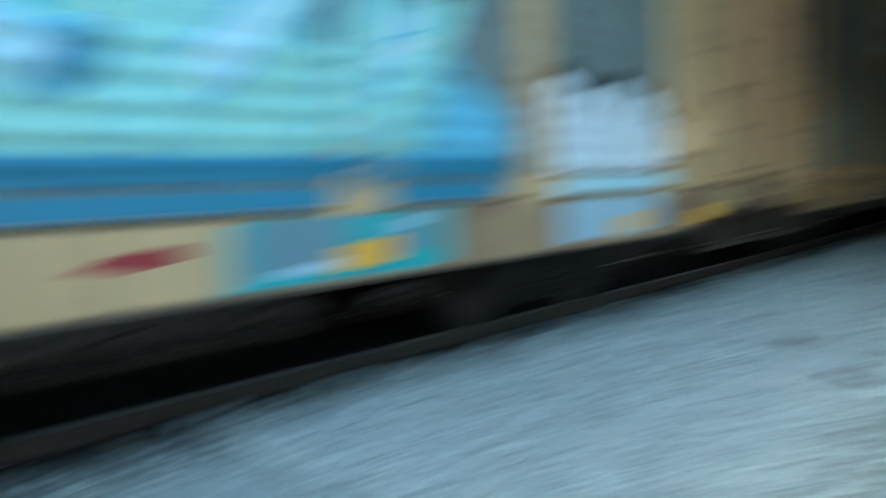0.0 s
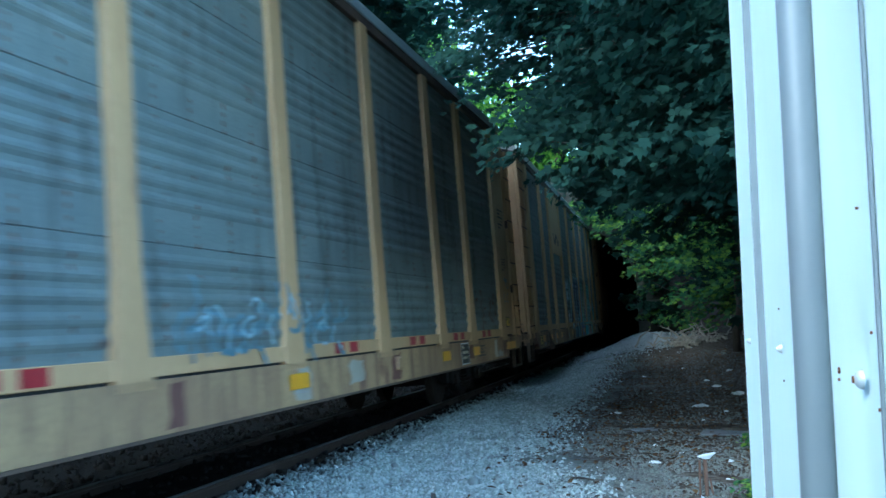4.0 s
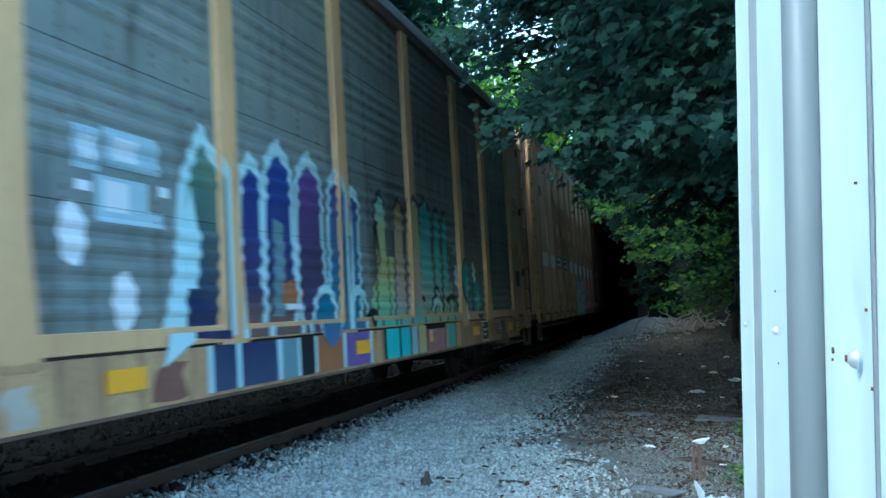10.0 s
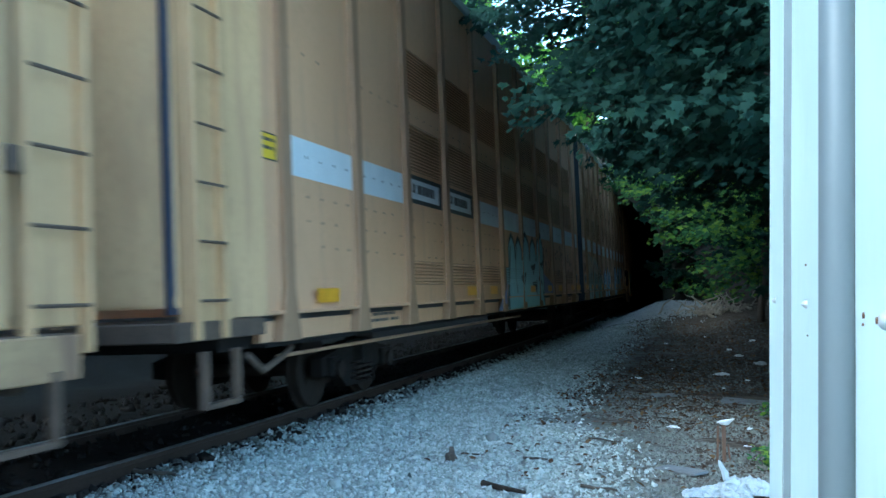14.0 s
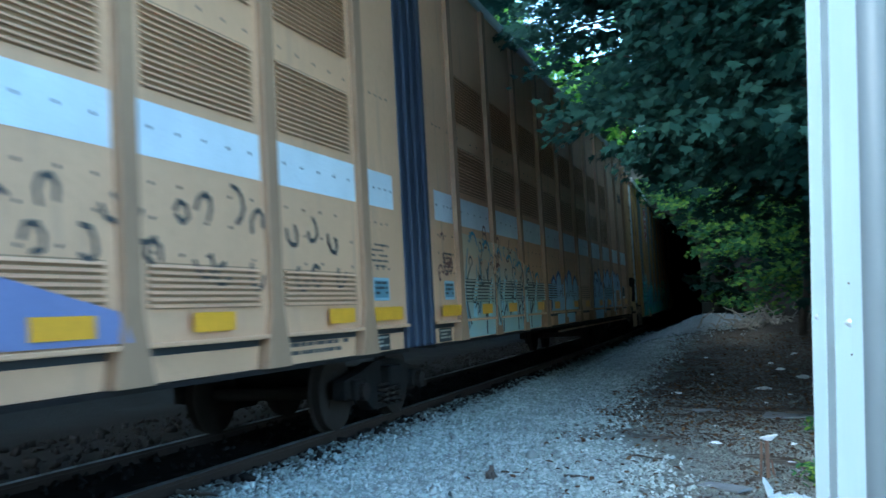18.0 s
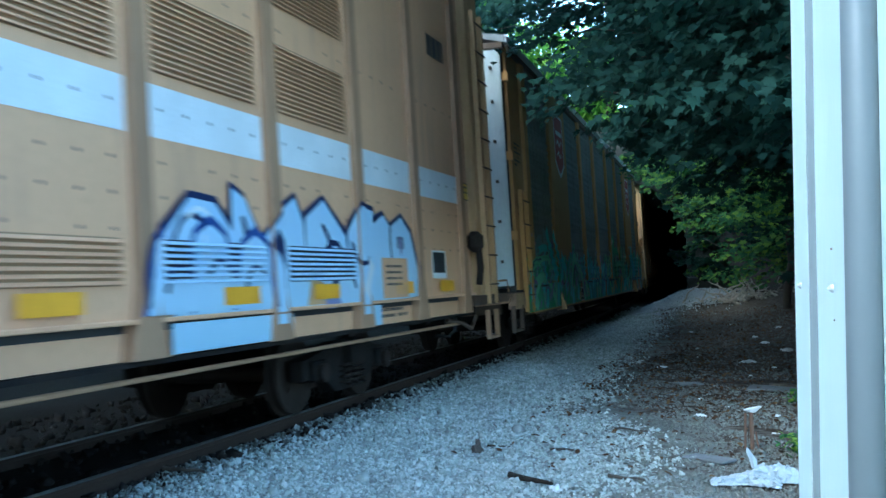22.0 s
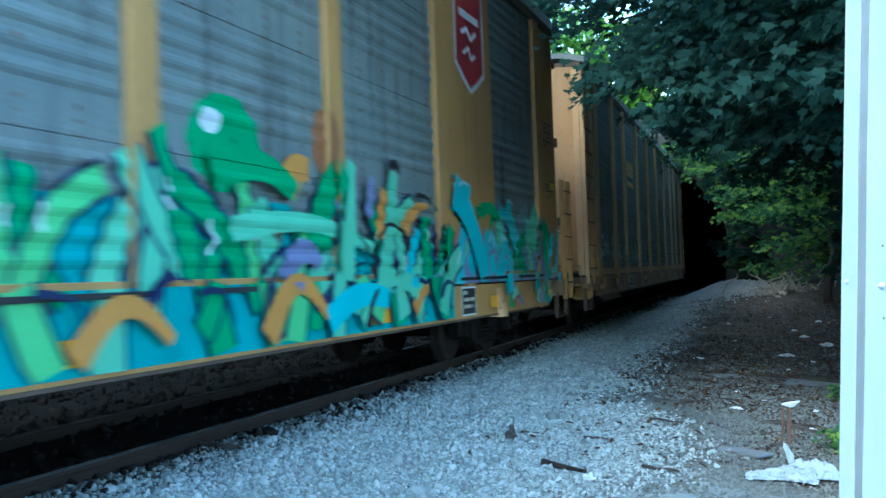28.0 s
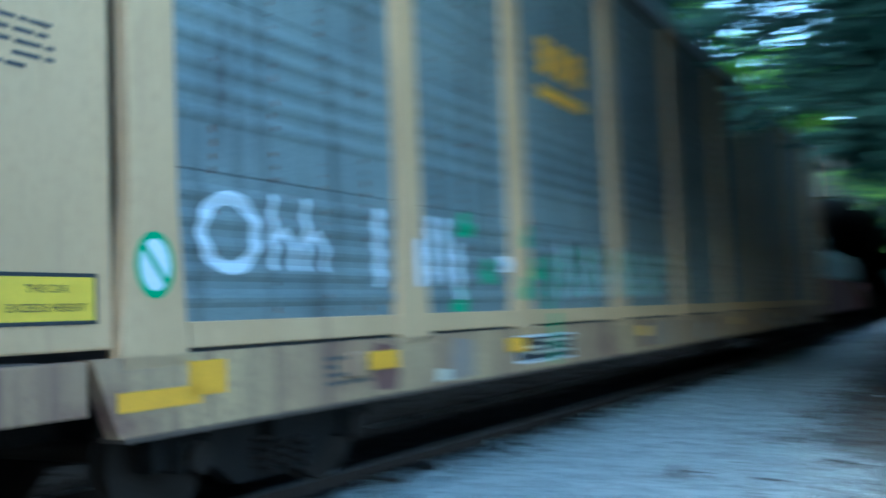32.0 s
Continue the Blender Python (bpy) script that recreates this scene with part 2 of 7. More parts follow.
M = {
    "steel": material("galvanised_panel", (0.215, 0.238, 0.225), 0.6, 0.0, (0.125, 0.15, 0.15), 0.5, 1.3, 30, 0.1, 50, (1, 0.6, 1.6), (0.13, 0.085, 0.07), 0.66, 2.6, streak=(0.085, 0.085, 0.080), streak_at=0.52, spec=0.35),
    "cream": material("faded_cream_paint", (0.62, 0.39, 0.195), 0.65, 0, (0.50, 0.305, 0.145), 0.6, 1.4, 25, 0.06, 40, (1, 1, 0.5), (0.34, 0.20, 0.10), 0.70, 2.2, streak=(0.45, 0.27, 0.135), streak_at=0.55),
    "cream_dirty": material("weathered_sill_paint", (0.50, 0.33, 0.16), 0.7, 0, (0.27, 0.15, 0.09), 0.7, 1.1, 20, 0.1, 40, (1, 1, 1), (0.16, 0.07, 0.05), 0.58, 1.5, streak=(0.20, 0.11, 0.07), streak_at=0.48),
    "tan": material("tan_car_paint", (0.68, 0.395, 0.22), 0.6, 0, (0.57, 0.325, 0.18), 0.5, 1.0, 25, 0.05, 40, (1, 1, 0.6), (0.36, 0.22, 0.13), 0.72, 2.0, streak=(0.50, 0.30, 0.18), streak_at=0.56),
    "ochre": material("ochre_car_paint", (0.50, 0.27, 0.085), 0.6, 0, (0.38, 0.20, 0.065), 0.5, 1.0, 25, 0.06, 40, (1, 1, 0.6), (0.20, 0.10, 0.04), 0.7, 2.0, streak=(0.34, 0.18, 0.06), streak_at=0.56),
    # dark and iron carry the shade under the cars in their near-black colour
    "dark": material("shade_dark_grimy_iron", (0.012, 0.011, 0.011), 0.9, 0, (0.026, 0.02, 0.017), 0.6, 3, 30, 0.25, 40, spec=0.12),
    "iron": material("shade_dark_rusty_iron", (0.034, 0.026, 0.022), 0.9, 0.0, (0.02, 0.015, 0.012), 0.7, 4, 30, 0.3, 50, spec=0.15),
    "frame": material("brown_grimy_frame", (0.13, 0.085, 0.055), 0.8, 0, (0.06, 0.04, 0.03), 0.7, 3, 30, 0.2, 40),
    "rail": material("rail_steel", (0.045, 0.031, 0.024), 0.85, 0.0, (0.028, 0.02, 0.016), 0.6, 4, 40, 0.1, 60, spec=0.15),
    "railhead": material("worn_rail_head", (0.16, 0.15, 0.14), 0.6, 0.5, (0.3, 0.29, 0.28), 0.5, 5, 60, 0.03, 80),
    "roofedge": material("pale_roof_steel", (0.62, 0.66, 0.68), 0.45, 0.2, (0.45, 0.48, 0.5), 0.5, 2, 30, 0.05, 50),
    "roof": material("roof_steel", (0.25, 0.26, 0.27), 0.6, 0.2, (0.15, 0.15, 0.15), 0.5, 2, 30, 0.1, 50),
    "yellow": material("reflector_yellow", (0.85, 0.42, 0.03), 0.4, 0, (0.7, 0.33, 0.03), 0.5, 8, 50, 0.02),
    "label": material("label_yellow", (0.82, 0.54, 0.04), 0.45, 0, (0.72, 0.46, 0.04), 0.5, 8, 50, 0.02),
    "red": material("red_paint", (0.38, 0.025, 0.03), 0.55, 0, (0.26, 0.02, 0.025), 0.5, 3, 40, 0.05),
    "white": material("white_paint", (0.78, 0.79, 0.80), 0.55, 0, (0.62, 0.63, 0.64), 0.5, 2, 40, 0.04, 60, (1, 1, 1), (0.45, 0.40, 0.35), 0.72, 3),
    "black": material("black_paint", (0.02, 0.02, 0.022), 0.6, 0, (0.035, 0.034, 0.034), 0.5, 4, 50, 0.03),
    "ink": material("faded_stencil_paint", (0.07, 0.06, 0.055), 0.7, 0, (0.12, 0.1, 0.08), 0.5, 8, 60, 0.02),
    "bellows": material("navy_rubber_bellows", (0.034, 0.040, 0.066), 0.6, 0, (0.022, 0.026, 0.044), 0.5, 2, 30, 0.1, 30, (1, 1, 0.3)),
    "rubber": material("black_rubber_hose", (0.02, 0.02, 0.02), 0.6, 0),
    "shed": material("dented_white_sheet_metal", (0.78, 0.90, 0.92), 0.45, 0.0, (0.72, 0.85, 0.88), 0.5, 1.5, 18, 0.03, 7, (1, 1, 0.4), (0.74, 0.74, 0.72), 0.76, 4, 0.0, 0.2),
    "spout": material("grey_painted_downspout", (0.165, 0.19, 0.215), 0.5, 0.0, (0.13, 0.15, 0.17), 0.5, 2, 25, 0.05, 12, (1, 1, 0.3)),
    "seam": material("dark_seam_line", (0.10, 0.13, 0.16), 0.7, 0, (0.2, 0.24, 0.27), 0.6, 6, 40, 0.05),
    "rust_wash": material("rust_washed_paint", (0.80, 0.66, 0.42), 0.6, 0, (0.86, 0.80, 0.66), 0.7, 14, 40, 0.02),
    "bolt": material("dull_white_bolt", (0.42, 0.45, 0.48), 0.35, 0.2, (0.55, 0.58, 0.6), 0.5, 30, 90, 0.03),
    "zinc": material("zinc_washer", (0.75, 0.77, 0.8), 0.3, 0.6, (0.5, 0.5, 0.52), 0.5, 30, 90, 0.03),
    "rust": material("rusted_metal", (0.07, 0.03, 0.02), 0.85, 0.1, (0.25, 0.10, 0.04), 0.6, 12, 60, 0.3, 80),
    "soiled": material("soiled_stone", (0.20, 0.205, 0.19), 0.9, 0, (0.10, 0.095, 0.085), 0.7, 9.0, 30, 0.3, 40, spec=0.2),
    "dirt": material("leaf_littered_dirt", (0.075, 0.058, 0.046), 0.95, 0, (0.13, 0.115, 0.10), 0.6, 1.6, 18, 0.9, 22, (1, 1, 1), (0.05, 0.032, 0.024), 0.55, 0.9),
    "tie": material("old_creosote_timber", (0.03, 0.023, 0.018), 0.95, 0, (0.05, 0.04, 0.033), 0.6, 3, 40, 0.5, 30, (8, 1, 1), spec=0.1),
    "bark": material("dark_bark", (0.045, 0.036, 0.03), 0.95, 0, (0.09, 0.075, 0.06), 0.6, 6, 30, 0.9, 18, (1, 1, 0.25)),
    "wood": material("grey_dead_wood", (0.46, 0.41, 0.36), 0.9, 0, (0.2, 0.16, 0.13), 0.6, 5, 40, 0.5, 40),
    "concrete": material("mossy_portal_stone", (0.075, 0.078, 0.074), 0.95, 0, (0.045, 0.05, 0.042), 0.7, 0.9, 12, 0.6, 14, (1, 1, 1), (0.035, 0.05, 0.025), 0.55, 0.8, jitter=0.25),
    # tunnel lining paled to blue-grey in place of haze over the dark bore
    "haze_lining": material("haze_pale_brick", (0.36, 0.37, 0.42), 0.9, 0, (0.28, 0.29, 0.34), 0.5, 1, 12, 0.4, 14),
    "paper": material("crumpled_white_litter", (0.66, 0.67, 0.68), 0.6, 0, (0.5, 0.51, 0.52), 0.5, 6, 40, 0.2, 30),
    "bag": material("white_plastic_bag", (0.40, 0.44, 0.48), 0.35, 0, (0.24, 0.28, 0.31), 0.5, 7, 30, 0.4, 24),
    "slab": material("grey_flat_board", (0.17, 0.18, 0.19), 0.9, 0, (0.11, 0.11, 0.115), 0.6, 4, 30, 0.3, 30),
    "stain": material("rust_brown_patch", (0.19, 0.085, 0.06), 0.75, 0, (0.12, 0.05, 0.04), 0.6, 3, 30, 0.1),
    "fresh": material("pale_fresh_paint", (0.62, 0.55, 0.42), 0.6, 0, (0.5, 0.42, 0.32), 0.6, 3, 30, 0.05),
    "scuff": material("scuffed_grey_primer", (0.26, 0.20, 0.17), 0.75, 0, (0.34, 0.24, 0.16), 0.6, 5, 30, 0.08),
    "pale": material("washed_out_paint", (0.45, 0.40, 0.33), 0.7, 0, (0.34, 0.28, 0.22), 0.6, 3, 30, 0.05),
    "rib_tan": material("worn_rib_paint", (0.38, 0.225, 0.125), 0.75, 0, (0.28, 0.16, 0.09), 0.6, 2, 25, 0.06, 40, (1, 1, 0.3)),
    "vent": material("vent_shade_brown", (0.34, 0.21, 0.115), 0.8, 0, (0.26, 0.16, 0.085), 0.5, 3, 30, 0.05),
    "door_white": material("white_door_paint", (0.66, 0.72, 0.74), 0.55, 0, (0.55, 0.6, 0.62), 0.5, 2, 25, 0.04, 40, (1, 1, 0.4), (0.4, 0.36, 0.3), 0.7, 3),
    "red_brown": material("oxide_red_paint", (0.16, 0.05, 0.035), 0.7, 0, (0.1, 0.035, 0.025), 0.6, 2, 25, 0.08),
    "cab": material("pale_green_paint", (0.34, 0.44, 0.40), 0.5, 0, (0.26, 0.34, 0.31), 0.5, 2, 25, 0.05),
    "rusty_wood": material("rotten_brown_wood", (0.085, 0.05, 0.036), 0.9, 0, (0.14, 0.08, 0.05), 0.6, 8, 50, 0.4, 40, (1, 1, 0.3)),
    "rotten": material("rotten_grey_brown_wood", (0.085, 0.068, 0.058), 0.95, 0, (0.05, 0.038, 0.032), 0.6, 8, 50, 0.4, 40),
    "pale_gravel": material("light_patch_gravel", (0.46, 0.49, 0.52), 0.85, 0, (0.34, 0.36, 0.38), 0.6, 3, 40, 0.2),
    "glass": material("dusty_green_glass", (0.14, 0.22, 0.20), 0.15, 0, (0.1, 0.15, 0.14), 0.5, 3, 40, 0.02),
}


def leaf_material(name, colour, dark, bright):
    """Leaves: gloss above, light that passes through them, each leaf its own shade."""
    m = bpy.data.materials.new(name)
    m.use_nodes = True
    t = m.node_tree
    b = t.nodes["Principled BSDF"]
    b.inputs["Roughness"].default_value = 0.75
    b.inputs["Specular IOR Level"].default_value = 0.15
    g = t.nodes.new("ShaderNodeNewGeometry")
    ramp = t.nodes.new("ShaderNodeValToRGB")
    for i, (pos, c) in enumerate(((0.0, dark), (0.5, colour), (1.0, bright))):
        el = ramp.color_ramp.elements[i] if i < 2 else ramp.color_ramp.elements.new(pos)
        el.position, el.color = pos, (*c, 1)
    t.links.new(g.outputs["Random Per Island"], ramp.inputs[0])
    t.links.new(ramp.outputs[0], b.inputs["Base Color"])
    tr = t.nodes.new("ShaderNodeBsdfTranslucent")
    t.links.new(ramp.outputs[0], tr.inputs["Color"])
    mix = t.nodes.new("ShaderNodeMixShader")
    mix.inputs[0].default_value = 0.42
    t.links.new(b.outputs[0], mix.inputs[1])
    t.links.new(tr.outputs[0], mix.inputs[2])
    t.links.new(mix.outputs[0], t.nodes["Material Output"].inputs["Surface"])
    return m


# maple darkened for shade; undergrowth and far leaves brightened for the light on them
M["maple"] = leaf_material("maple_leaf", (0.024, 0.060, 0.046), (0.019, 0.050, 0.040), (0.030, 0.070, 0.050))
M["under"] = leaf_material("undergrowth_leaf", (0.075, 0.175, 0.06), (0.04, 0.105, 0.05), (0.22, 0.34, 0.045))
M["dead_leaf"] = leaf_material("dead_leaf", (0.10, 0.055, 0.03), (0.05, 0.028, 0.018), (0.16, 0.10, 0.05))
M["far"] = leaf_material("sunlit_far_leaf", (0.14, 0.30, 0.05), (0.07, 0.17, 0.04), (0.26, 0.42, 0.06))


# ---- mesh helpers ----
def mesh_object(name, verts, faces, mat, parent=None, label="", smooth=False, mats=None, index=None):
    me = bpy.data.meshes.new(name)
    me.from_pydata([tuple(v) for v in verts], [], [tuple(f) for f in faces])
    for mm in (mats or [mat]):
        me.materials.append(mm)
    if index is not None:
        me.polygons.foreach_set("material_index", index)
    if smooth:
        me.polygons.foreach_set("use_smooth", [True] * len(me.polygons))
    me.update()
    ob = new(name, me)
    if parent is not None:
        ob.parent = parent
    if label:
        ob["label"] = label
    return ob


def part(name, bm, mat, parent=None, label="", smooth=False):
    """Links a bmesh as one mesh object, under a thing or a part where one is given."""
    bmesh.ops.recalc_face_normals(bm, faces=bm.faces)
    me = bpy.data.meshes.new(name)
    bm.to_mesh(me)
    bm.free()
    me.materials.append(mat)
    if smooth:
        me.polygons.foreach_set("use_smooth", [True] * len(me.polygons))
    ob = new(name, me)
    if parent is not None:
        ob.parent = parent
    if label:
        ob["label"] = label
    return ob


def add_box(bm, x0, x1, y0, y1, z0, z1, bevel=0.0, m=None):
    r = bmesh.ops.create_cube(bm, size=1.0, matrix=Matrix.Translation(((x0 + x1) / 2, (y0 + y1) / 2, (z0 + z1) / 2)) @ Matrix.Diagonal((abs(x1 - x0), abs(y1 - y0), abs(z1 - z0), 1)))
    vs = r["verts"]
    if bevel:
        es = list({e for v in vs for e in v.link_edges})
        out = bmesh.ops.bevel(bm, geom=es, offset=bevel, segments=1, affect="EDGES", profile=0.5)
        vs = out["verts"] if not m else list({v for f in out["faces"] for v in f.verts} | set(v for v in vs if v.is_valid))
    if m:
        bmesh.ops.transform(bm, matrix=m, verts=[v for v in vs if v.is_valid])


def box_part(name, mat, parent, x0, x1, y0, y1, z0, z1, bevel=0.0, label=""):
    bm = bmesh.new()
    add_box(bm, x0, x1, y0, y1, z0, z1, bevel)
    return part(name, bm, mat, parent, label)


def add_tube(bm, pts, r, seg=6, taper=None):
    """A round bar along a polyline."""
    pts = [Vector(p) for p in pts]
    rings = []
    for i, p in enumerate(pts):
        d = (pts[min(i + 1, len(pts) - 1)] - pts[max(i - 1, 0)]).normalized()
        u = d.orthogonal().normalized() if i == 0 else (last - d * last.dot(d)).normalized()
        last = u
        v = d.cross(u)
        rr = r if taper is None else r + (taper - r) * i / (len(pts) - 1)
        rings.append([bm.verts.new(p + (u * math.cos(a) + v * math.sin(a)) * rr) for a in (2 * math.pi * j / seg for j in range(seg))])
    for a, b in zip(rings, rings[1:]):
        for j in range(seg):
            bm.faces.new((a[j], a[(j + 1) % seg], b[(j + 1) % seg], b[j]))
    bm.faces.new(rings[0][::-1])
    bm.faces.new(rings[-1])


def add_prism(bm, outline, axis, lo, hi):
    """Extrudes a closed outline of (p, q) along the axis x or y."""
    f = (lambda p, q, s: (s, p, q)) if axis == "x" else (lambda p, q, s: (p, s, q))
    a = [bm.verts.new(f(p, q, lo)) for p, q in outline]
    b = [bm.verts.new(f(p, q, hi)) for p, q in outline]
    n = len(outline)
    for i in range(n):
        bm.faces.new((a[i], a[(i + 1) % n], b[(i + 1) % n], b[i]))
    bm.faces.new(a[::-1])
    bm.faces.new(b)


def smooth01(v):
    v = min(max(v, 0.0), 1.0)
    return v * v * (3 - 2 * v)


# ---- the ground ----
def ground_z(x, y):
    z = -0.15 + 0.85 * smooth01((y - 16) / 28) * smooth01((x + 4.4) / 2.4)
    z += 0.16 * max(0.0, min(x, 4.0) + 0.3) * smooth01((y - 17) / 9)
    # right bank out of view, added to hold light off the far cars
    z += 7.0 * smooth01((x - 3.2) / 7) * smooth01((y - 9) / 9)
    bed = track_x(y)
    if bed - 3 < x < bed + 1.75:
        z = min(z, -0.15)
    z += 0.09 * smooth01((x - bed - 0.7) / 0.2) * smooth01((bed + 2.4 - x) / 1.3)
    # far bank, mostly hidden by the train, added to block light from the left
    z += 7.0 * smooth01((bed - 3.6 - x) / 4.5)
    far = max(0.0, max(abs(x) - 30, y - 60, -y - 40))
    z += 0.03 * noise.noise((x * 0.9, y * 0.9, 0)) + 0.015 * noise.noise((x * 3.3, y * 3.3, 4)) + min(far * 0.03, 4)
    return z


def ground_material():
    """Crushed stone by the track that gives way to littered dirt."""
    m = material("ballast_and_dirt", (0.30, 0.33, 0.32), 0.95, 0, (0.17, 0.185, 0.18), 0.7, 1.3, 24, 1.0, 26, spec=0.1)
    t = m.node_tree
    b = t.nodes["Principled BSDF"]
    pale = b.inputs["Base Color"].links[0].from_socket
    co = t.nodes.new("ShaderNodeTexCoord")
    sep = t.nodes.new("ShaderNodeSeparateXYZ")
    t.links.new(co.outputs["Object"], sep.inputs[0])
    n1, n2 = t.nodes.new("ShaderNodeTexNoise"), t.nodes.new("ShaderNodeTexNoise")
    n1.inputs["Scale"].default_value, n2.inputs["Scale"].default_value = 0.8, 9.0
    n1.inputs["Detail"].default_value = 6.0
    for n in (n1, n2):
        t.links.new(co.outputs["Object"], n.inputs["Vector"])
    ramp = t.nodes.new("ShaderNodeValToRGB")
    ramp.color_ramp.elements[0].color, ramp.color_ramp.elements[1].color = (0.05, 0.036, 0.028, 1), (0.13, 0.115, 0.10, 1)
    ramp.color_ramp.elements[0].position, ramp.color_ramp.elements[1].position = 0.38, 0.68
    t.links.new(n2.outputs["Fac"], ramp.inputs[0])
    add = t.nodes.new("ShaderNodeMath")
    add.operation = "MULTIPLY_ADD"
    add.inputs[1].default_value = 3.2
    t.links.new(n1.outputs["Fac"], add.inputs[0])
    away = t.nodes.new("ShaderNodeMapRange")
    away.inputs["From Min"].default_value, away.inputs["From Max"].default_value = 8.0, 13.0
    away.inputs["To Min"].default_value, away.inputs["To Max"].default_value = -1.5, 0.1
    t.links.new(sep.outputs["Y"], away.inputs["Value"])
    line = t.nodes.new("ShaderNodeMath")
    t.links.new(sep.outputs["X"], line.inputs[0])
    t.links.new(away.outputs[0], line.inputs[1])
    t.links.new(line.outputs[0], add.inputs[2])
    r = t.nodes.new("ShaderNodeMapRange")
    r.inputs["From Min"].default_value, r.inputs["From Max"].default_value = -0.75, 0.35
    t.links.new(add.outputs[0], r.inputs["Value"])
    mix = t.nodes.new("ShaderNodeMix")
    mix.data_type = "RGBA"
    t.links.new(r.outputs[0], mix.inputs["Factor"])
    t.links.new(pale, mix.inputs["A"])
    t.links.new(ramp.outputs[0], mix.inputs["B"])
    # bed between and beyond the rails, near black for the shade under the train
    def calc(op, one, two):
        n = t.nodes.new("ShaderNodeMath")
        n.operation = op
        if op == "MULTIPLY_ADD":
            n.inputs[2].default_value = -2.1
        for sock, v in zip(n.inputs, (one, two)):
            if isinstance(v, float):
                sock.default_value = v
            else:
                t.links.new(v, sock)
        return n.outputs[0]
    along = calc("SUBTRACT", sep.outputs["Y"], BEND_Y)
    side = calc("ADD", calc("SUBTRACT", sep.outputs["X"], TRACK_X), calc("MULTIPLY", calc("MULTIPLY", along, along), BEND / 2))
    bed_shade = t.nodes.new("ShaderNodeMapRange")
    bed_shade.inputs["From Min"].default_value, bed_shade.inputs["From Max"].default_value = 0.85, 1.75
    t.links.new(calc("MAXIMUM", side, calc("MULTIPLY_ADD", side, -1.0)), bed_shade.inputs["Value"])
    bed_shade.inputs["To Max"].default_value = 1.0
    # the far bank is darkened too, in place of the shade on it
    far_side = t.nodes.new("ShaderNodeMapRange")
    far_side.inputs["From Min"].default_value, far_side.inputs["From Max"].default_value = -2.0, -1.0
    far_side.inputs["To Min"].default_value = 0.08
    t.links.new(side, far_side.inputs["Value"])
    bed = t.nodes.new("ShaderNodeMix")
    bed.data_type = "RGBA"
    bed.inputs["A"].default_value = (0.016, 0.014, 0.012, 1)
    t.links.new(calc("MULTIPLY", bed_shade.outputs[0], far_side.outputs[0]), bed.inputs["Factor"])
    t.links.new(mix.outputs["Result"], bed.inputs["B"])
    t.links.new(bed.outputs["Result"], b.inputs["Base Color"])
    return m


def axis_steps(lo, hi, step, reach, grow=1.35):
    mid = list(np.arange(lo, hi + step / 2, step))
    a, b, s = [], [], step
    while (not b or b[-1] < reach):
        s *= grow
        b.append((b[-1] if b else mid[-1]) + s)
        a.append((a[-1] if a else mid[0]) - s)
    return a[::-1] + mid + b


def build_ground():
    xs, ys = axis_steps(-12, 8, 0.25, 900), axis_steps(-4, 48, 0.3, 900)
    verts = [(x, y, ground_z(x, y)) for y in ys for x in xs]
    w = len(xs)
    faces = [(j * w + i, j * w + i + 1, (j + 1) * w + i + 1, (j + 1) * w + i) for j in range(len(ys) - 1) for i in range(w - 1)]
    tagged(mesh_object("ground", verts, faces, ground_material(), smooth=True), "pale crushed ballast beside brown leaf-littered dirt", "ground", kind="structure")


def scatter_stones(name, spots, size, mat, seed, label, parent=None):
    """Angular stones, each an eight-cornered lump of its own shape, in one mesh."""
    rng = np.random.default_rng(seed)
    base = np.array([(-1, -1, -.6), (1, -1, -.6), (1, 1, -.6), (-1, 1, -.6), (-.7, -.7, .6), (.7, -.7, .6), (.7, .7, .6), (-.7, .7, .6)], float) * 0.5
    quads = np.array([(0, 3, 2, 1), (4, 5, 6, 7), (0, 1, 5, 4), (1, 2, 6, 5), (2, 3, 7, 6), (3, 0, 4, 7)])
    n = len(spots)
    v = base[None] + rng.normal(0, .17, (n, 8, 3))
    s = size * np.exp(rng.normal(0, .38, n))
    v *= s[:, None, None] * rng.uniform(.65, 1.25, (n, 1, 3))
    q = rng.normal(size=(n, 4))
    q /= np.linalg.norm(q, axis=1)[:, None]
    a, b, c, d = q.T
    rot = np.stack([1 - 2 * (c * c + d * d), 2 * (b * c - a * d), 2 * (b * d + a * c), 2 * (b * c + a * d), 1 - 2 * (b * b + d * d), 2 * (c * d - a * b), 2 * (b * d - a * c), 2 * (c * d + a * b), 1 - 2 * (b * b + c * c)], 1).reshape(n, 3, 3)
    v = np.einsum("nij,nkj->nki", rot, v) + np.array(spots)[:, None, :]
    v[:, :, 2] += s[:, None] * 0.05
    f = (quads[None] + 8 * np.arange(n)[:, None, None]).reshape(-1, 4)
    me = bpy.data.meshes.new(name)
    v = v.reshape(-1, 3)
    me.vertices.add(len(v))
    me.vertices.foreach_set("co", v.ravel())
    me.loops.add(f.size)
    me.loops.foreach_set("vertex_index", f.ravel())
    me.polygons.add(len(f))
    me.polygons.foreach_set("loop_start", np.arange(0, f.size, 4))
    me.materials.append(mat)
    me.update(calc_edges=True)
    me.validate()
    return tagged(new(name, me), label, "gravel", kind="stuff")


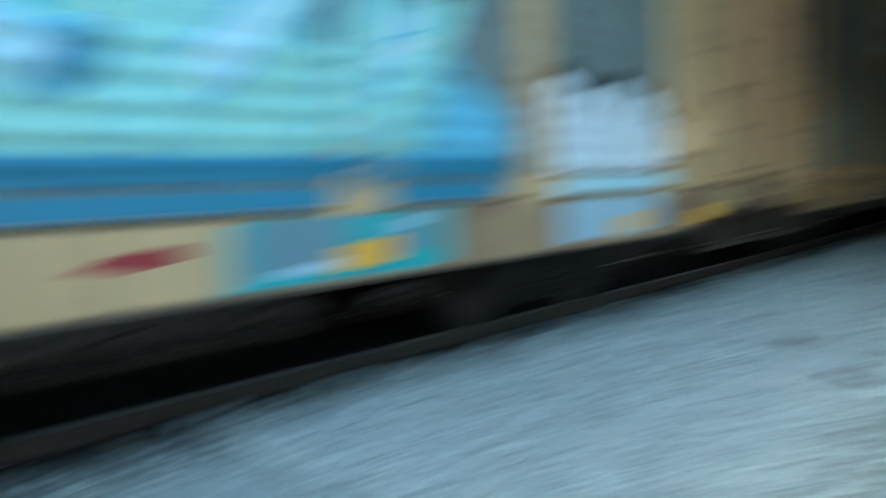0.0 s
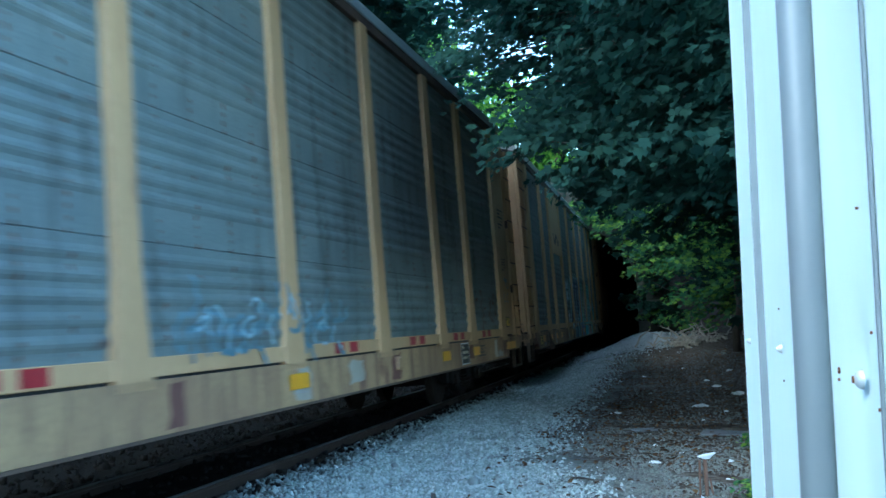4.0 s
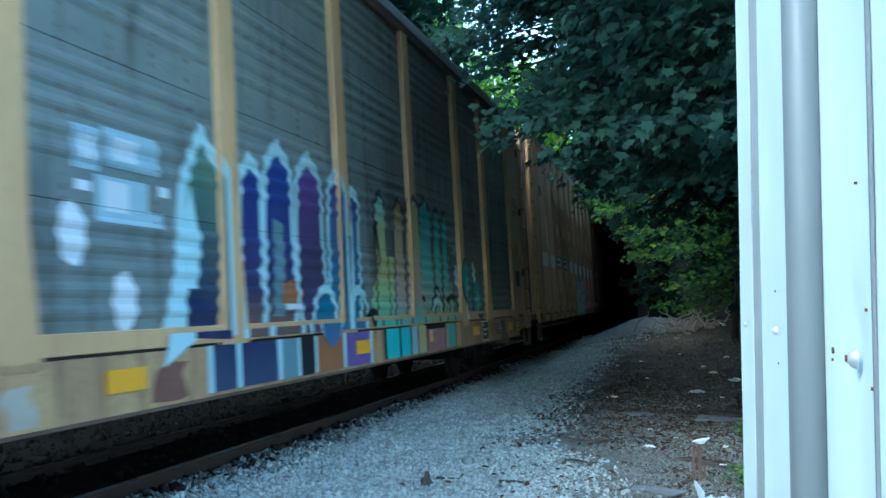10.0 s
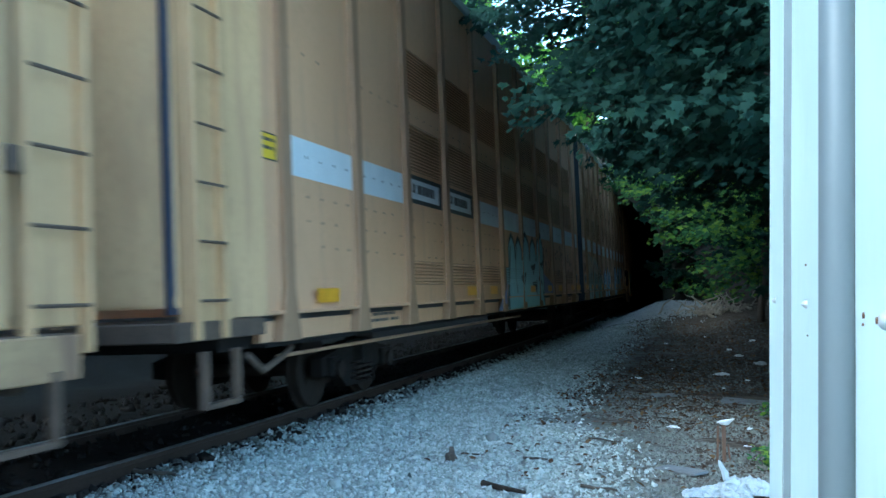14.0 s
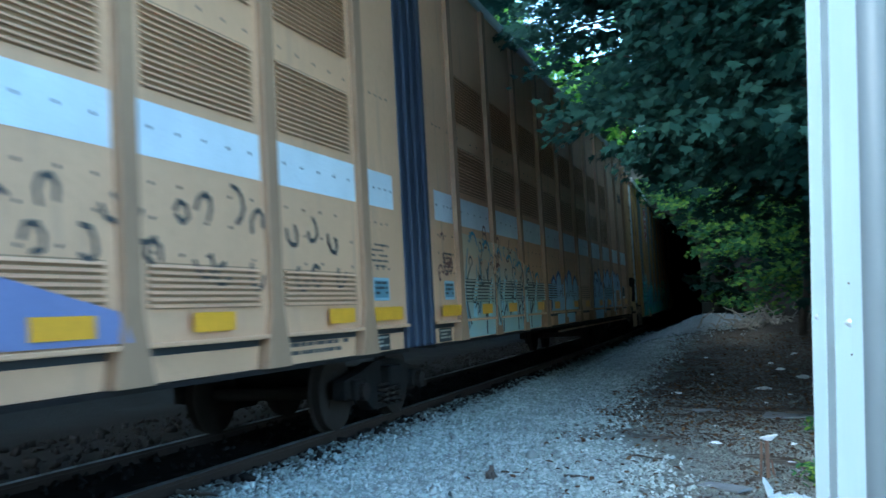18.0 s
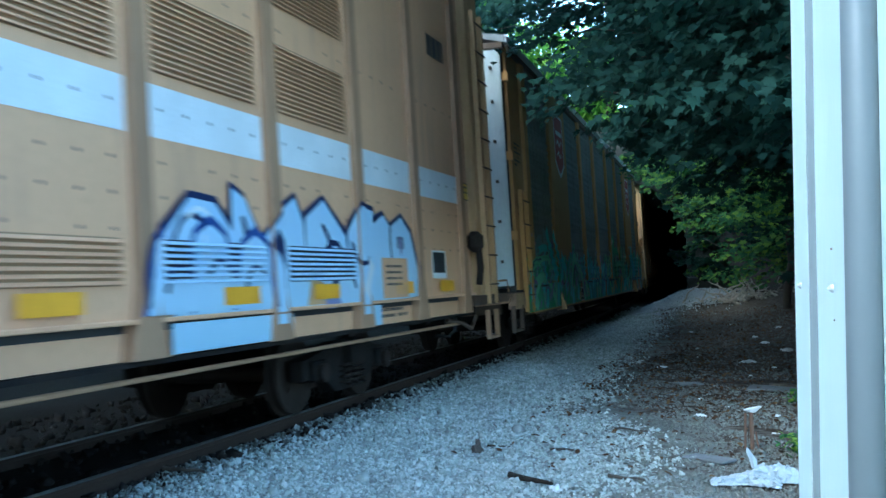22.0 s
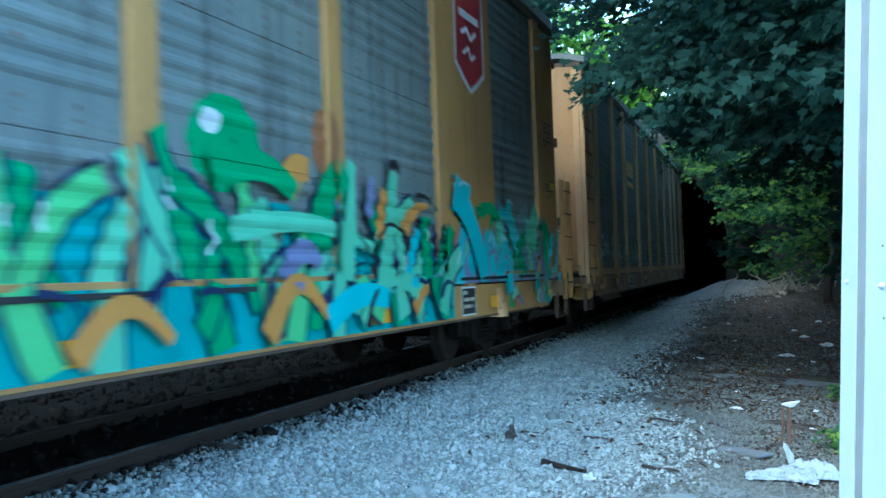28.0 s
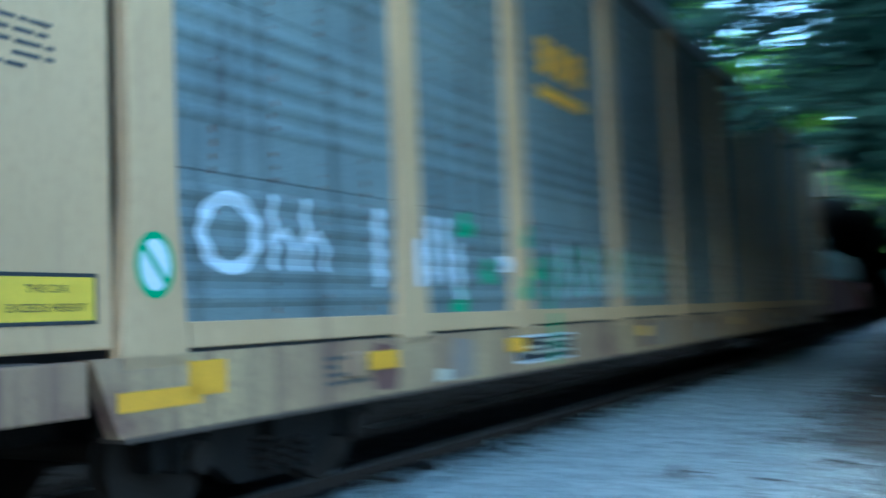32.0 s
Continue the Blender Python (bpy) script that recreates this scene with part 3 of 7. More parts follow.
def stone_material():
    m = material("crushed_stone", (0.45, 0.485, 0.46), 0.88, 0, (0.30, 0.325, 0.31), 0.6, 3, 40, 0.3, 50)
    t = m.node_tree
    b = t.nodes["Principled BSDF"]
    src = b.inputs["Base Color"].links[0].from_socket
    g = t.nodes.new("ShaderNodeNewGeometry")
    hs = t.nodes.new("ShaderNodeHueSaturation")
    r = t.nodes.new("ShaderNodeMapRange")
    r.inputs["To Min"].default_value, r.inputs["To Max"].default_value = 0.60, 1.22
    t.links.new(g.outputs["Random Per Island"], r.inputs["Value"])
    t.links.new(r.outputs[0], hs.inputs["Value"])
    t.links.new(src, hs.inputs["Color"])
    t.links.new(hs.outputs[0], b.inputs["Base Color"])
    return m


def build_ballast():
    rng = np.random.default_rng(4)
    spots, soiled = [], []
    while len(spots) < 88000:
        y = 3.5 + 27 * rng.random() ** 1.9 if len(spots) > 6000 else rng.uniform(-3, 3.6)
        x = rng.uniform(track_x(y) + 0.82, 1.2)
        edge = -2.2 + 1.2 * (1 - smooth01((y - 8) / 5)) + 0.7 * noise.noise((x * .5, y * .5, 9))
        clean = smooth01((edge + 0.7 - x) / 1.4) * (.15 + .85 * smooth01((x - track_x(y) - .95 - .3 * noise.noise((x, y, 6))) / .6))
        if rng.random() < clean:
            spots.append((x, y, ground_z(x, y)))
        elif rng.random() < .55 - .38 * smooth01((y - 9) / 7) and noise.noise((x * .9, y * .9, 3)) > -.35:
            soiled.append((x, y, ground_z(x, y)))
    scatter_stones("ballast_stones", spots, 0.0225, stone_material(), 5, "loose pale grey crushed stones along the track")
    scatter_stones("soiled_stones", soiled, 0.02, M["soiled"], 7, "soiled grey crushed stones trodden into the dirt")
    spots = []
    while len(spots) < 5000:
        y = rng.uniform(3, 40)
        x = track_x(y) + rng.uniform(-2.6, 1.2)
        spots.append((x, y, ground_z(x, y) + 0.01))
    # stones in near-black iron colour, standing in for the train's shade
    scatter_stones("track_ballast", spots, 0.05, M["dark"], 6, "crushed stones between the rails, blackened for the shade under the train")


def build_track():
    ys = list(np.arange(-30, 121, 1.5))
    for side in (-1, 1):
        prof = [(-0.07, -0.15), (0.07, -0.15), (0.07, -0.135), (0.012, -0.12), (0.012, -0.04), (0.036, -0.03), (0.036, 0.0), (-0.036, 0.0), (-0.036, -0.03), (-0.012, -0.04), (-0.012, -0.12), (-0.07, -0.135)]
        n = len(prof)
        verts = [(track_x(y) + side * 0.7535 + p - q * CANT, y, q + side * 0.7535 * CANT) for y in ys for p, q in prof]
        faces, idx = [], []
        for j in range(len(ys) - 1):
            for i in range(n):
                faces.append((j * n + i, j * n + (i + 1) % n, (j + 1) * n + (i + 1) % n, (j + 1) * n + i))
                idx.append(1 if i == 6 else 0)
        tagged(mesh_object("rail", verts, faces, None, mats=[M["rail"], M["railhead"]], index=idx), "rusty steel rail with a polished head", "rail", "rails of the track", "structure")
    bm = bmesh.new()
    add_box(bm, -1.3, 1.3, -0.115, 0.115, -0.33, -0.152, 0.01)
    first = part("railway_sleeper", bm, M["tie"])
    tagged(first, "dark creosoted timber sleeper sunk in ballast", "sleeper", "sleepers of the track", "structure")
    rng = random.Random(3)
    for k in range(110):
        y = -6 + 0.52 * k
        m = pose(track_x(y) + rng.uniform(-.04, .04), y, rng.uniform(-.012, 0.0), 0, -math.degrees(CANT), rng.uniform(-1.5, 1.5))
        if k == 0:
            first.matrix_basis = m
        else:
            copy_thing(first, m)


PORTAL_Y = 44.5


def build_tunnel():
    """Portal wall with an arched opening, the lined bore behind it and the hillside over it."""
    cx, half, spring = track_x(PORTAL_Y) + 0.25, 3.2, 2.7
    arch = [(cx + half, -0.4)] + [(cx + half * math.cos(a), spring + 3.0 * math.sin(a)) for a in np.linspace(0, math.pi, 25)] + [(cx - half, -0.4)]
    x0, x1, top = cx - 9, cx + 5.2, 8.2
    bm = bmesh.new()
    outer = []
    for x, z in arch:
        if z < spring + 0.02:
            outer.append((x1 if x > cx else x0, z))
        else:
            f = (x - cx) / half
            outer.append((cx + f * (x1 - cx if f > 0 else cx - x0), top if abs(f) < 0.97 else z + 2.4))
    y0, y1 = PORTAL_Y, PORTAL_Y + 1.0
    A = [[bm.verts.new((p[0], y, p[1])) for p in line] for y in (y0, y1) for line in (arch, outer)]
    n = len(arch)
    for i in range(n - 1):
        bm.faces.new((A[0][i], A[0][i + 1], A[1][i + 1], A[1][i]))
        bm.faces.new((A[2][i], A[3][i], A[3][i + 1], A[2][i + 1]))
        bm.faces.new((A[0][i], A[2][i], A[2][i + 1], A[0][i + 1]))
        bm.faces.new((A[1][i], A[1][i + 1], A[3][i + 1], A[3][i]))
    wall = tagged(part("tunnel_portal", bm, M["concrete"]), "weathered stone portal wall round a dark arched tunnel mouth", "tunnel", kind="structure")
    # ring stones round the mouth
    for i, (a0, a1) in enumerate(zip(np.linspace(0, math.pi, 27)[:-1], np.linspace(0, math.pi, 27)[1:])):
        bm = bmesh.new()
        g = 0.006
        ring = [(cx + r * math.cos(a), spring + (r - 0.2) * math.sin(a)) for r, a in ((half, a0 + g), (half + 0.5, a0 + g), (half + 0.5, a1 - g), (half, a1 - g))]
        add_prism(bm, ring, "y", y0 - 0.09, y0 + 0.3)
        part("ring_stone", bm, M["concrete"], wall)
    for i in range(6):
        z = -0.2 + 0.48 * i
        bm = bmesh.new()
        add_box(bm, cx + half, cx + half + (0.7 if i % 2 else 0.5), y0 - 0.09, y0 + 0.3, z, z + 0.465, 0.02)
        part("quoin_stone", bm, M["concrete"], wall)
    # coursed face stones
    rng = random.Random(17)
    for row in range(13):
        z, x = -0.2 + 0.48 * row, cx + half + (0.72 if row % 2 else 0.52) + (0.0 if row < 6 else .1 * (row - 5))
        while x < x1 - .2:
            w = min(rng.uniform(.5, .95), x1 - x)
            bm = bmesh.new()
            add_box(bm, x + .012, x + w - .012, y0 - rng.uniform(.02, .07), y0 + .1, z + .012, z + .468, 0.015)
            part("face_stone", bm, M["concrete"], wall)
            x += w
    bm = bmesh.new()
    ys = [PORTAL_Y + 0.8] + [PORTAL_Y + 1.6 + 6 * k for k in range(14)]
    rings = [[bm.verts.new((cx + (p[0] - cx) * 1.02 + track_x(y) - track_x(ys[0]), y, p[1] + (0.06 if p[1] > 0 else 0))) for p in arch] for y in ys]
    for a, b in zip(rings, rings[1:]):
        for i in range(n - 1):
            bm.faces.new((a[i], b[i], b[i + 1], a[i + 1]))
    bm.faces.new(rings[-1])
    tagged(part("tunnel_lining", bm, M["haze_lining"]), "blue-grey lining of the dark tunnel bore, paled to stand in for haze", "tunnel", kind="structure")


def build_hill():
    xs, ys = list(np.linspace(-70, 70, 57)), list(np.linspace(PORTAL_Y + 0.9, 130, 34))
    cx = track_x(PORTAL_Y)

    def hz(x, y):
        z = 7.2 + 4.5 * smooth01((y - PORTAL_Y) / 18) + 1.0 * noise.noise((x * .12, y * .12, 2))
        return z
    verts = [(x, y, hz(x, y)) for y in ys for x in xs]
    w = len(xs)
    faces = [(j * w + i, j * w + i + 1, (j + 1) * w + i + 1, (j + 1) * w + i) for j in range(len(ys) - 1) for i in range(w - 1)]
    # the cut face beside the portal
    k = len(verts)
    low = [(x, ys[0] - (2.5 if x > cx + 5 or x < cx - 9 else -0.15), ground_z(x, ys[0]) - .4 if (x > cx + 5 or x < cx - 9) else 7.0) for x in xs]
    verts += low
    faces += [(k + i, k + i + 1, i + 1, i) for i in range(w - 1)]
    tagged(mesh_object("hillside", verts, faces, M["dirt"], smooth=True), "earth hillside over the tunnel", "hill", kind="structure")


# ---- leaves and trees ----
MAPLE = [(0, 0), (.42, .0), (.30, .20), (.68, .46), (.40, .46), (.36, .72), (.17, .56), (0, 1.02), (-.17, .56), (-.36, .72), (-.40, .46), (-.68, .46), (-.30, .20), (-.42, .0)]
OVAL = [(0, 0), (.2, .2), (.27, .5), (.15, .8), (0, 1.0), (-.15, .8), (-.27, .5), (-.2, .2)]


def leaf_mesh(name, centres, size, mat, seed, shape, droop=0.6, parent=None, lie=None):
    """One mesh of separate, slightly folded leaves at the given places; lie: the yaw and the tilt of each."""
    rng = np.random.default_rng(seed)
    n, k = len(centres), len(shape)
    base = np.array([(x, y - 0.4, 0.22 * abs(x) - 0.12 * y * y) for x, y in shape])
    yaw = rng.uniform(0, 2 * np.pi, n) if lie is None else lie[:, 0]
    tilt = rng.normal(-droop, 0.3, n) if lie is None else lie[:, 1]
    roll = rng.normal(0, 0.3 if lie is None else 0.16, n)
    s = size * rng.uniform(.55, 1.25, n)
    cy, sy, ct, st, cr, sr = np.cos(yaw), np.sin(yaw), np.cos(tilt), np.sin(tilt), np.cos(roll), np.sin(roll)
    v = np.repeat(base[None], n, 0) * s[:, None, None]
    x, y, z = v[..., 0], v[..., 1], v[..., 2]
    x, z = x * cr[:, None] + z * sr[:, None], -x * sr[:, None] + z * cr[:, None]
    y, z = y * ct[:, None] - z * st[:, None], y * st[:, None] + z * ct[:, None]
    x, y = x * cy[:, None] - y * sy[:, None], x * sy[:, None] + y * cy[:, None]
    v = (np.stack([x, y, z], -1) + np.array(centres)[:, None, :]).reshape(-1, 3)
    me = bpy.data.meshes.new(name)
    me.vertices.add(len(v))
    me.vertices.foreach_set("co", v.ravel())
    me.loops.add(n * k)
    me.loops.foreach_set("vertex_index", np.arange(n * k))
    me.polygons.add(n)
    me.polygons.foreach_set("loop_start", np.arange(0, n * k, k))
    me.materials.append(mat)
    me.update(calc_edges=True)
    ob = new(name, me)
    if parent is not None:
        ob.parent = parent
        ob["kind"] = "stuff"
    return ob


def sprays(rng, blobs, per_m3, leaves, flat=0.3, spread=0.42, face=None, droop=0.6):
    """Leaf places in thin, drooping pads that fill the given ellipsoids (x, y, z, rx, rz), and how each leaf lies."""
    out, lie = [], []
    for x, y, z, r, rz in blobs:
        for _ in range(max(3, int(per_m3 * 4.2 * r * r * rz))):
            while True:
                p = rng.uniform(-1, 1, 3)
                if 0.15 < p @ p < 1:
                    break
            c = np.array([x, y, z]) + p * (r, r, rz)
            m, spr = int(leaves * rng.uniform(.5, 1.4)), min(spread * rng.uniform(.7, 1.25), 0.6 * r)
            way = rng.uniform(0, 2 * math.pi) if face is None else rng.normal(math.radians(face), .7)
            q = np.clip(rng.normal(0, 1, (m, 3)), -1.7, 1.7) * (spr, spr, spr * flat * .5)
            along = -q[:, 0] * math.sin(way) + q[:, 1] * math.cos(way)
            q[:, 2] -= 0.3 * (q[:, 0] ** 2 + q[:, 1] ** 2) + 0.32 * along
            out.append(c + q)
            lie.append(np.stack([rng.normal(way, .45, m), rng.normal(-droop + rng.normal(0, .18), .17, m)], 1))
    return np.concatenate(out), np.concatenate(lie)


def limb(bm, a, b, r0, r1, rng, bend=0.12, n=6):
    a, b = Vector(a), Vector(b)
    L = (b - a).length
    pts = [a.lerp(b, i / n) + Vector((rng.uniform(-1, 1), rng.uniform(-1, 1), rng.uniform(-.5, 1))) * L * bend * math.sin(math.pi * i / n) * .6 for i in range(n + 1)]
    add_tube(bm, pts, r0, 7, r1)


def tree(label, base, height, radius, blobs, leaf, per_m3, leaves, shape, mat, seed, droop=0.6, reach=True, face=None):
    """Tapered trunk, limbs that run out to the leaf masses, and a crown of single leaves."""
    rng = random.Random(seed)
    root = new("tree")
    tagged(root, label, "tree", "trees by the track")
    bm = bmesh.new()
    top = Vector(base) + Vector((rng.uniform(-.4, .4), rng.uniform(-.4, .4), height))
    limb(bm, Vector(base) - Vector((0, 0, .3)), top, radius, radius * .35, rng, 0.03, 9)
    part("trunk", bm, M["bark"], root, smooth=True)
    if reach:
        for x, y, z, r, rz in blobs:
            bm = bmesh.new()
            t = min(max((z - base[2]) / height + 0.02, 0.3), 0.95)
            limb(bm, Vector(base).lerp(top, t), (x, y, z + .1), radius * .16, 0.008, rng, 0.1, 7)
            part("limb", bm, M["bark"], root, smooth=True)
    places, lie = sprays(np.random.default_rng(seed), blobs, per_m3, leaves, face=face, droop=droop)
    leaf_mesh("crown", places, leaf, mat, seed, shape, droop, root, lie)
    return root


def build_trees():
    near = [(-4.35, 17.0, 6.2, 0.4, .2), (-3.6, 15.5, 5.75, .4, .2), (-2.6, 14.0, 4.85, 0.5, .22), (-1.75, 12.5, 4.2, 0.6, .4), (-1.7, 11.0, 3.5, 0.35, .2), (-1.5, 14.0, 5.3, 0.45, .25), (-2.1, 13.5, 5.75, .3, .15), (-2.35, 13.5, 5.2, .45, .2), (-2.9, 14.5, 6.0, .5, .25), (-3.6, 16, 6.6, .5, .25), (-2.4, 14, 6.3, .5, .2), (-2.9, 15.0, 5.5, .4, .2), (-3.1, 16.5, 6.5, .5, .25), (-2.2, 15, 6.0, .5, .22), (-3.9, 17.5, 6.9, .5, .22), (-2.6, 16, 6.9, .6, .22), (-3.3, 16.2, 6.0, .45, .2), (-3.0, 15.4, 5.9, .45, .2), (-3.8, 17.3, 6.5, .45, .2), (-2.55, 14.6, 5.6, .4, .2), (-1.2, 11.5, 3.95, 0.7, .4),
            (-1.25, 11.0, 3.25, 0.3, .18), (-0.7, 11.0, 4.4, 0.8, .5), (-0.6, 10.5, 3.5, 0.75, .4), (-0.75, 12.0, 3.1, 0.45, .2), (0.0, 10.0, 3.95, 0.75, .5), (0.0, 10.0, 3.2, 0.7, .4),
            (0.3, 11.0, 2.95, 0.5, .3), (0.4, 9.0, 3.3, 0.55, .4), (-0.35, 15.0, 3.1, 0.6, .35), (0.45, 9.0, 3.9, 0.6, .45), (0.35, 13.5, 3.3, .7, .5), (-.4, 13, 3.8, .7, .5), (-.2, 17, 4.2, 1.1, .7), (.9, 15, 3.6, 1.0, .8)]
    # high crown, mostly out of view, added to shade low leaves and far cars
    high = [(6, 11, 5, 2.5, 2.5), (-1, 13, 9.5, 2.6, 1.0), (1.5, 10, 8.5, 2.6, 1.2), (-2, 17, 10.5, 2.4, .9), (2, 15, 10, 3.0, 1.5), (.8, 7.5, 7.2, 1.8, .8), (3.5, 9, 7.5, 2.5, 1.5), (-2.5, 5.5, 9.4, 2.0, .8), (-.4, 6, 8.8, 2.2, .8), (1.5, 5.5, 8.2, 2.2, 1.0), (-4.5, 8.5, 10.2, 2.2, .8), (-2.9, 15.5, 6.9, 0.6, .3), (-1.98, 13.0, 6.1, 1.0, .5), (-0.52, 11.0, 5.35, 1.0, .6), (0.4, 9.0, 4.6, 0.8, .5), (-3.2, 17.5, 8.6, 1.8, .7), (-0.6, 14, 7.6, 2.2, 1.0), (1.2, 12, 6.6, 2.2, 1.2), (2.8, 17, 7.0, 2.6, 1.8)]
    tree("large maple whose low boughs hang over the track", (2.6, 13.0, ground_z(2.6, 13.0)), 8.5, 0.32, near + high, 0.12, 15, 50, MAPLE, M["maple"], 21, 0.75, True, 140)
    # many of these leaf masses are unseen, added to shade the far cars
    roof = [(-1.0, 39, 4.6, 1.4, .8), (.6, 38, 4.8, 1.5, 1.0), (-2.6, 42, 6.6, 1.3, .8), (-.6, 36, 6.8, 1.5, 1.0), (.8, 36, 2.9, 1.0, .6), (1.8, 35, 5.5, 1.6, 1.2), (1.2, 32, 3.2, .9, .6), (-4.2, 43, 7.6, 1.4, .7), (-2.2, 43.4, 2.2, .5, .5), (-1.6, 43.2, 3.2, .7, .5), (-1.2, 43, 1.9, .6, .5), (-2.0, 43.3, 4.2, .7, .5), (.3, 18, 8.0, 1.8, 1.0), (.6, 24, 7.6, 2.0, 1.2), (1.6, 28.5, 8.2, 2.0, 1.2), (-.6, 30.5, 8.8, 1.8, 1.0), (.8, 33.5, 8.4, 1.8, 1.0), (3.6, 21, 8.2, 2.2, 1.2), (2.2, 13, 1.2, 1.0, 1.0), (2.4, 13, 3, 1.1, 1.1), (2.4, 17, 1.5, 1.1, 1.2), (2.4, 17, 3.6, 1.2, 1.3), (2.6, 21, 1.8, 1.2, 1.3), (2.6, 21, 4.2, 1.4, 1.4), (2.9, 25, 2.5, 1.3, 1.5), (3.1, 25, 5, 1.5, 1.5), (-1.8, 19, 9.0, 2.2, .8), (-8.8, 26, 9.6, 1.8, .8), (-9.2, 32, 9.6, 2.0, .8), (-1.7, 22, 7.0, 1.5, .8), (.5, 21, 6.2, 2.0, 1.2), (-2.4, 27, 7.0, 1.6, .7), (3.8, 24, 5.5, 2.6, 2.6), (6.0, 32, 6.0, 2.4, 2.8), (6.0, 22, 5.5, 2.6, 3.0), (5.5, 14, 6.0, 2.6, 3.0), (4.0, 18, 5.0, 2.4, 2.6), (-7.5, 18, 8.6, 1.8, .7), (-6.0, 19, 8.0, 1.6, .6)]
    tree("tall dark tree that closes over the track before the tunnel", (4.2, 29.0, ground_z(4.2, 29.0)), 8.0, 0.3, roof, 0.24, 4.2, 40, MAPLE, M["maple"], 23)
    low = [(-2.3, 43, 4.6, .6, .4), (-2.0, 42.5, 3.3, .6, .4), (-3.2, 43.3, 5.8, .8, .4), (-4.6, 43.3, 6.4, .9, .5), (-1.2, 41.5, 5.0, 1.2, .8), (-3.35, 36.0, 5.4, 0.9, .5), (-2.15, 31.0, 3.9, 0.45, .22), (-2.4, 32.0, 4.5, 0.5, .25), (-1.7, 30.5, 4.15, .5, .25),
           (-1.2, 29.0, 3.45, 0.7, .3), (-0.37, 28.0, 2.8, 0.7, .28), (0.45, 27.0, 2.89, 0.8, .35), (-0.6, 32.0, 4.0, 1.0, .5), (0.5, 26.0, 1.95, 0.5, .2), (-1.92, 34.0, 5.2, 1.0, .5), (-0.1, 29.0, 1.95, 0.5, .2), (0.25, 29.0, 3.79, 1.1, .5), (0.95, 26.0, 2.38, 0.7, .35),
           (-0.5, 36.0, 3.4, 1.0, .4), (-0.83, 35.0, 5.66, 1.6, .8), (0.56, 28.0, 4.9, 1.4, .7), (2.2, 29, 3.0, 1.5, 1.0), (2.5, 33, 4.4, 2.0, 1.5), (.9, 38, 3.4, 1.3, .9), (2.5, 38, 3.5, 2.0, 2.0), (.6, 37, 1.6, .7, .25), (-.6, 40.5, 2.3, .6, .25), (1.5, 33, 1.9, .7, .3), (-1.7, 43, 1.5, .5, .3), (-1.1, 42, 1.2, .5, .3), (-.3, 40.5, 1.5, .6, .3), (.4, 39.5, 1.3, .6, .3), (-1.5, 43, 2.6, .5, .3), (.2, 38.5, 2.5, .7, .35), (-.8, 42.5, 3.5, .8, .5), (-2.4, 43.6, 3.9, .4, .5), (1.2, 37, 1.5, .7, .4), (.1, 36.5, .95, .4, .15)]
    tree("slim dark-stemmed tree with bright green undergrowth on the bank", (1.16, 28.3, ground_z(1.16, 28.3)), 6.5, 0.12, low, 0.18, 5.5, 24, MAPLE, M["under"], 22, 0.55, False, 150)
    # unseen high woods, added to keep the sky off the middle of the cutting
    for k, (x, y) in enumerate(((5.6, 10), (6.2, 17), (5.4, 24), (6.4, 31), (4.6, 36))):
        z = 9.5 + .1 * y if y < 35 else 14.8
        tree("unseen tall dense tree added on the bank to block the sky", (x, y, ground_z(x, y)), z - 1, 0.3, [(x - .5, y, z + 1, 3.4, 1.5), (x - 3.6, y + 1, z, 2.6, .9), (x - 5.6, y + (3.5 if k < 3 else -1), z + .3 + .14 * (y - 10), 2.2, .6), (x - 2.8, y - 3, z - .6, 2.6, 1.1), (x, y + 3, z - 3, 2.8, 2.0)], 0.4, 1.5, 32, MAPLE, M["maple"], 140 + k, 0.3)
    # crown above the view, added to take light off the far cars
    over = [(0, 26, 13.2, 4.2, 1.2), (-4.2, 27, 13.8, 3.6, 1.0), (-8.5, 27, 13.6, 3.4, 1.0), (3.6, 33, 12.8, 4.2, 1.6), (-1.4, 34, 15.2, 3.8, 1.0), (-6, 33, 15.4, 3.6, 1.0), (4.8, 39, 12.0, 3.6, 1.6), (0.2, 45, 13.4, 3.2, 1.3), (-3.4, 46, 15.6, 3.2, 1.3), (3.4, 44, 11.8, 3.2, 1.5), (-7.0, 42, 17.0, 3.4, 1.2)]
    tree("unseen tall tree added so that its high crown shades the cutting", (6.8, 28.0, ground_z(6.8, 28.0)), 9.0, 0.34, over, 0.5, 1.0, 32, MAPLE, M["maple"], 151, 0.3)
    for k, (x, y, z, r) in enumerate(((-13.6, 52.0, 15.8, 2.1), (-6.2, 48.5, 10.2, 2.2), (-8.4, 52.0, 12.2, 2.5), (-11.2, 50.0, 12.4, 2.4), (-3.6, 47.0, 9.0, 1.8), (-14.6, 51.0, 17.4, 2.3), (-9.3, 50.0, 13.0, 2.6), (-4.6, 54.0, 18.5, 3.4), (-17.4, 56.0, 19.5, 3.0), (-3.0, 52.0, 13.0, 3.0), (2.0, 50.0, 11.5, 3.6), (6.0, 46.0, 9.0, 3.4), (-20.0, 50, 15, 4.0))):
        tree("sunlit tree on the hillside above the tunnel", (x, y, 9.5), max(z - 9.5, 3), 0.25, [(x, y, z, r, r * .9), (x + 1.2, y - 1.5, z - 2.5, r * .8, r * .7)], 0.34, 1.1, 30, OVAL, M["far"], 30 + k)
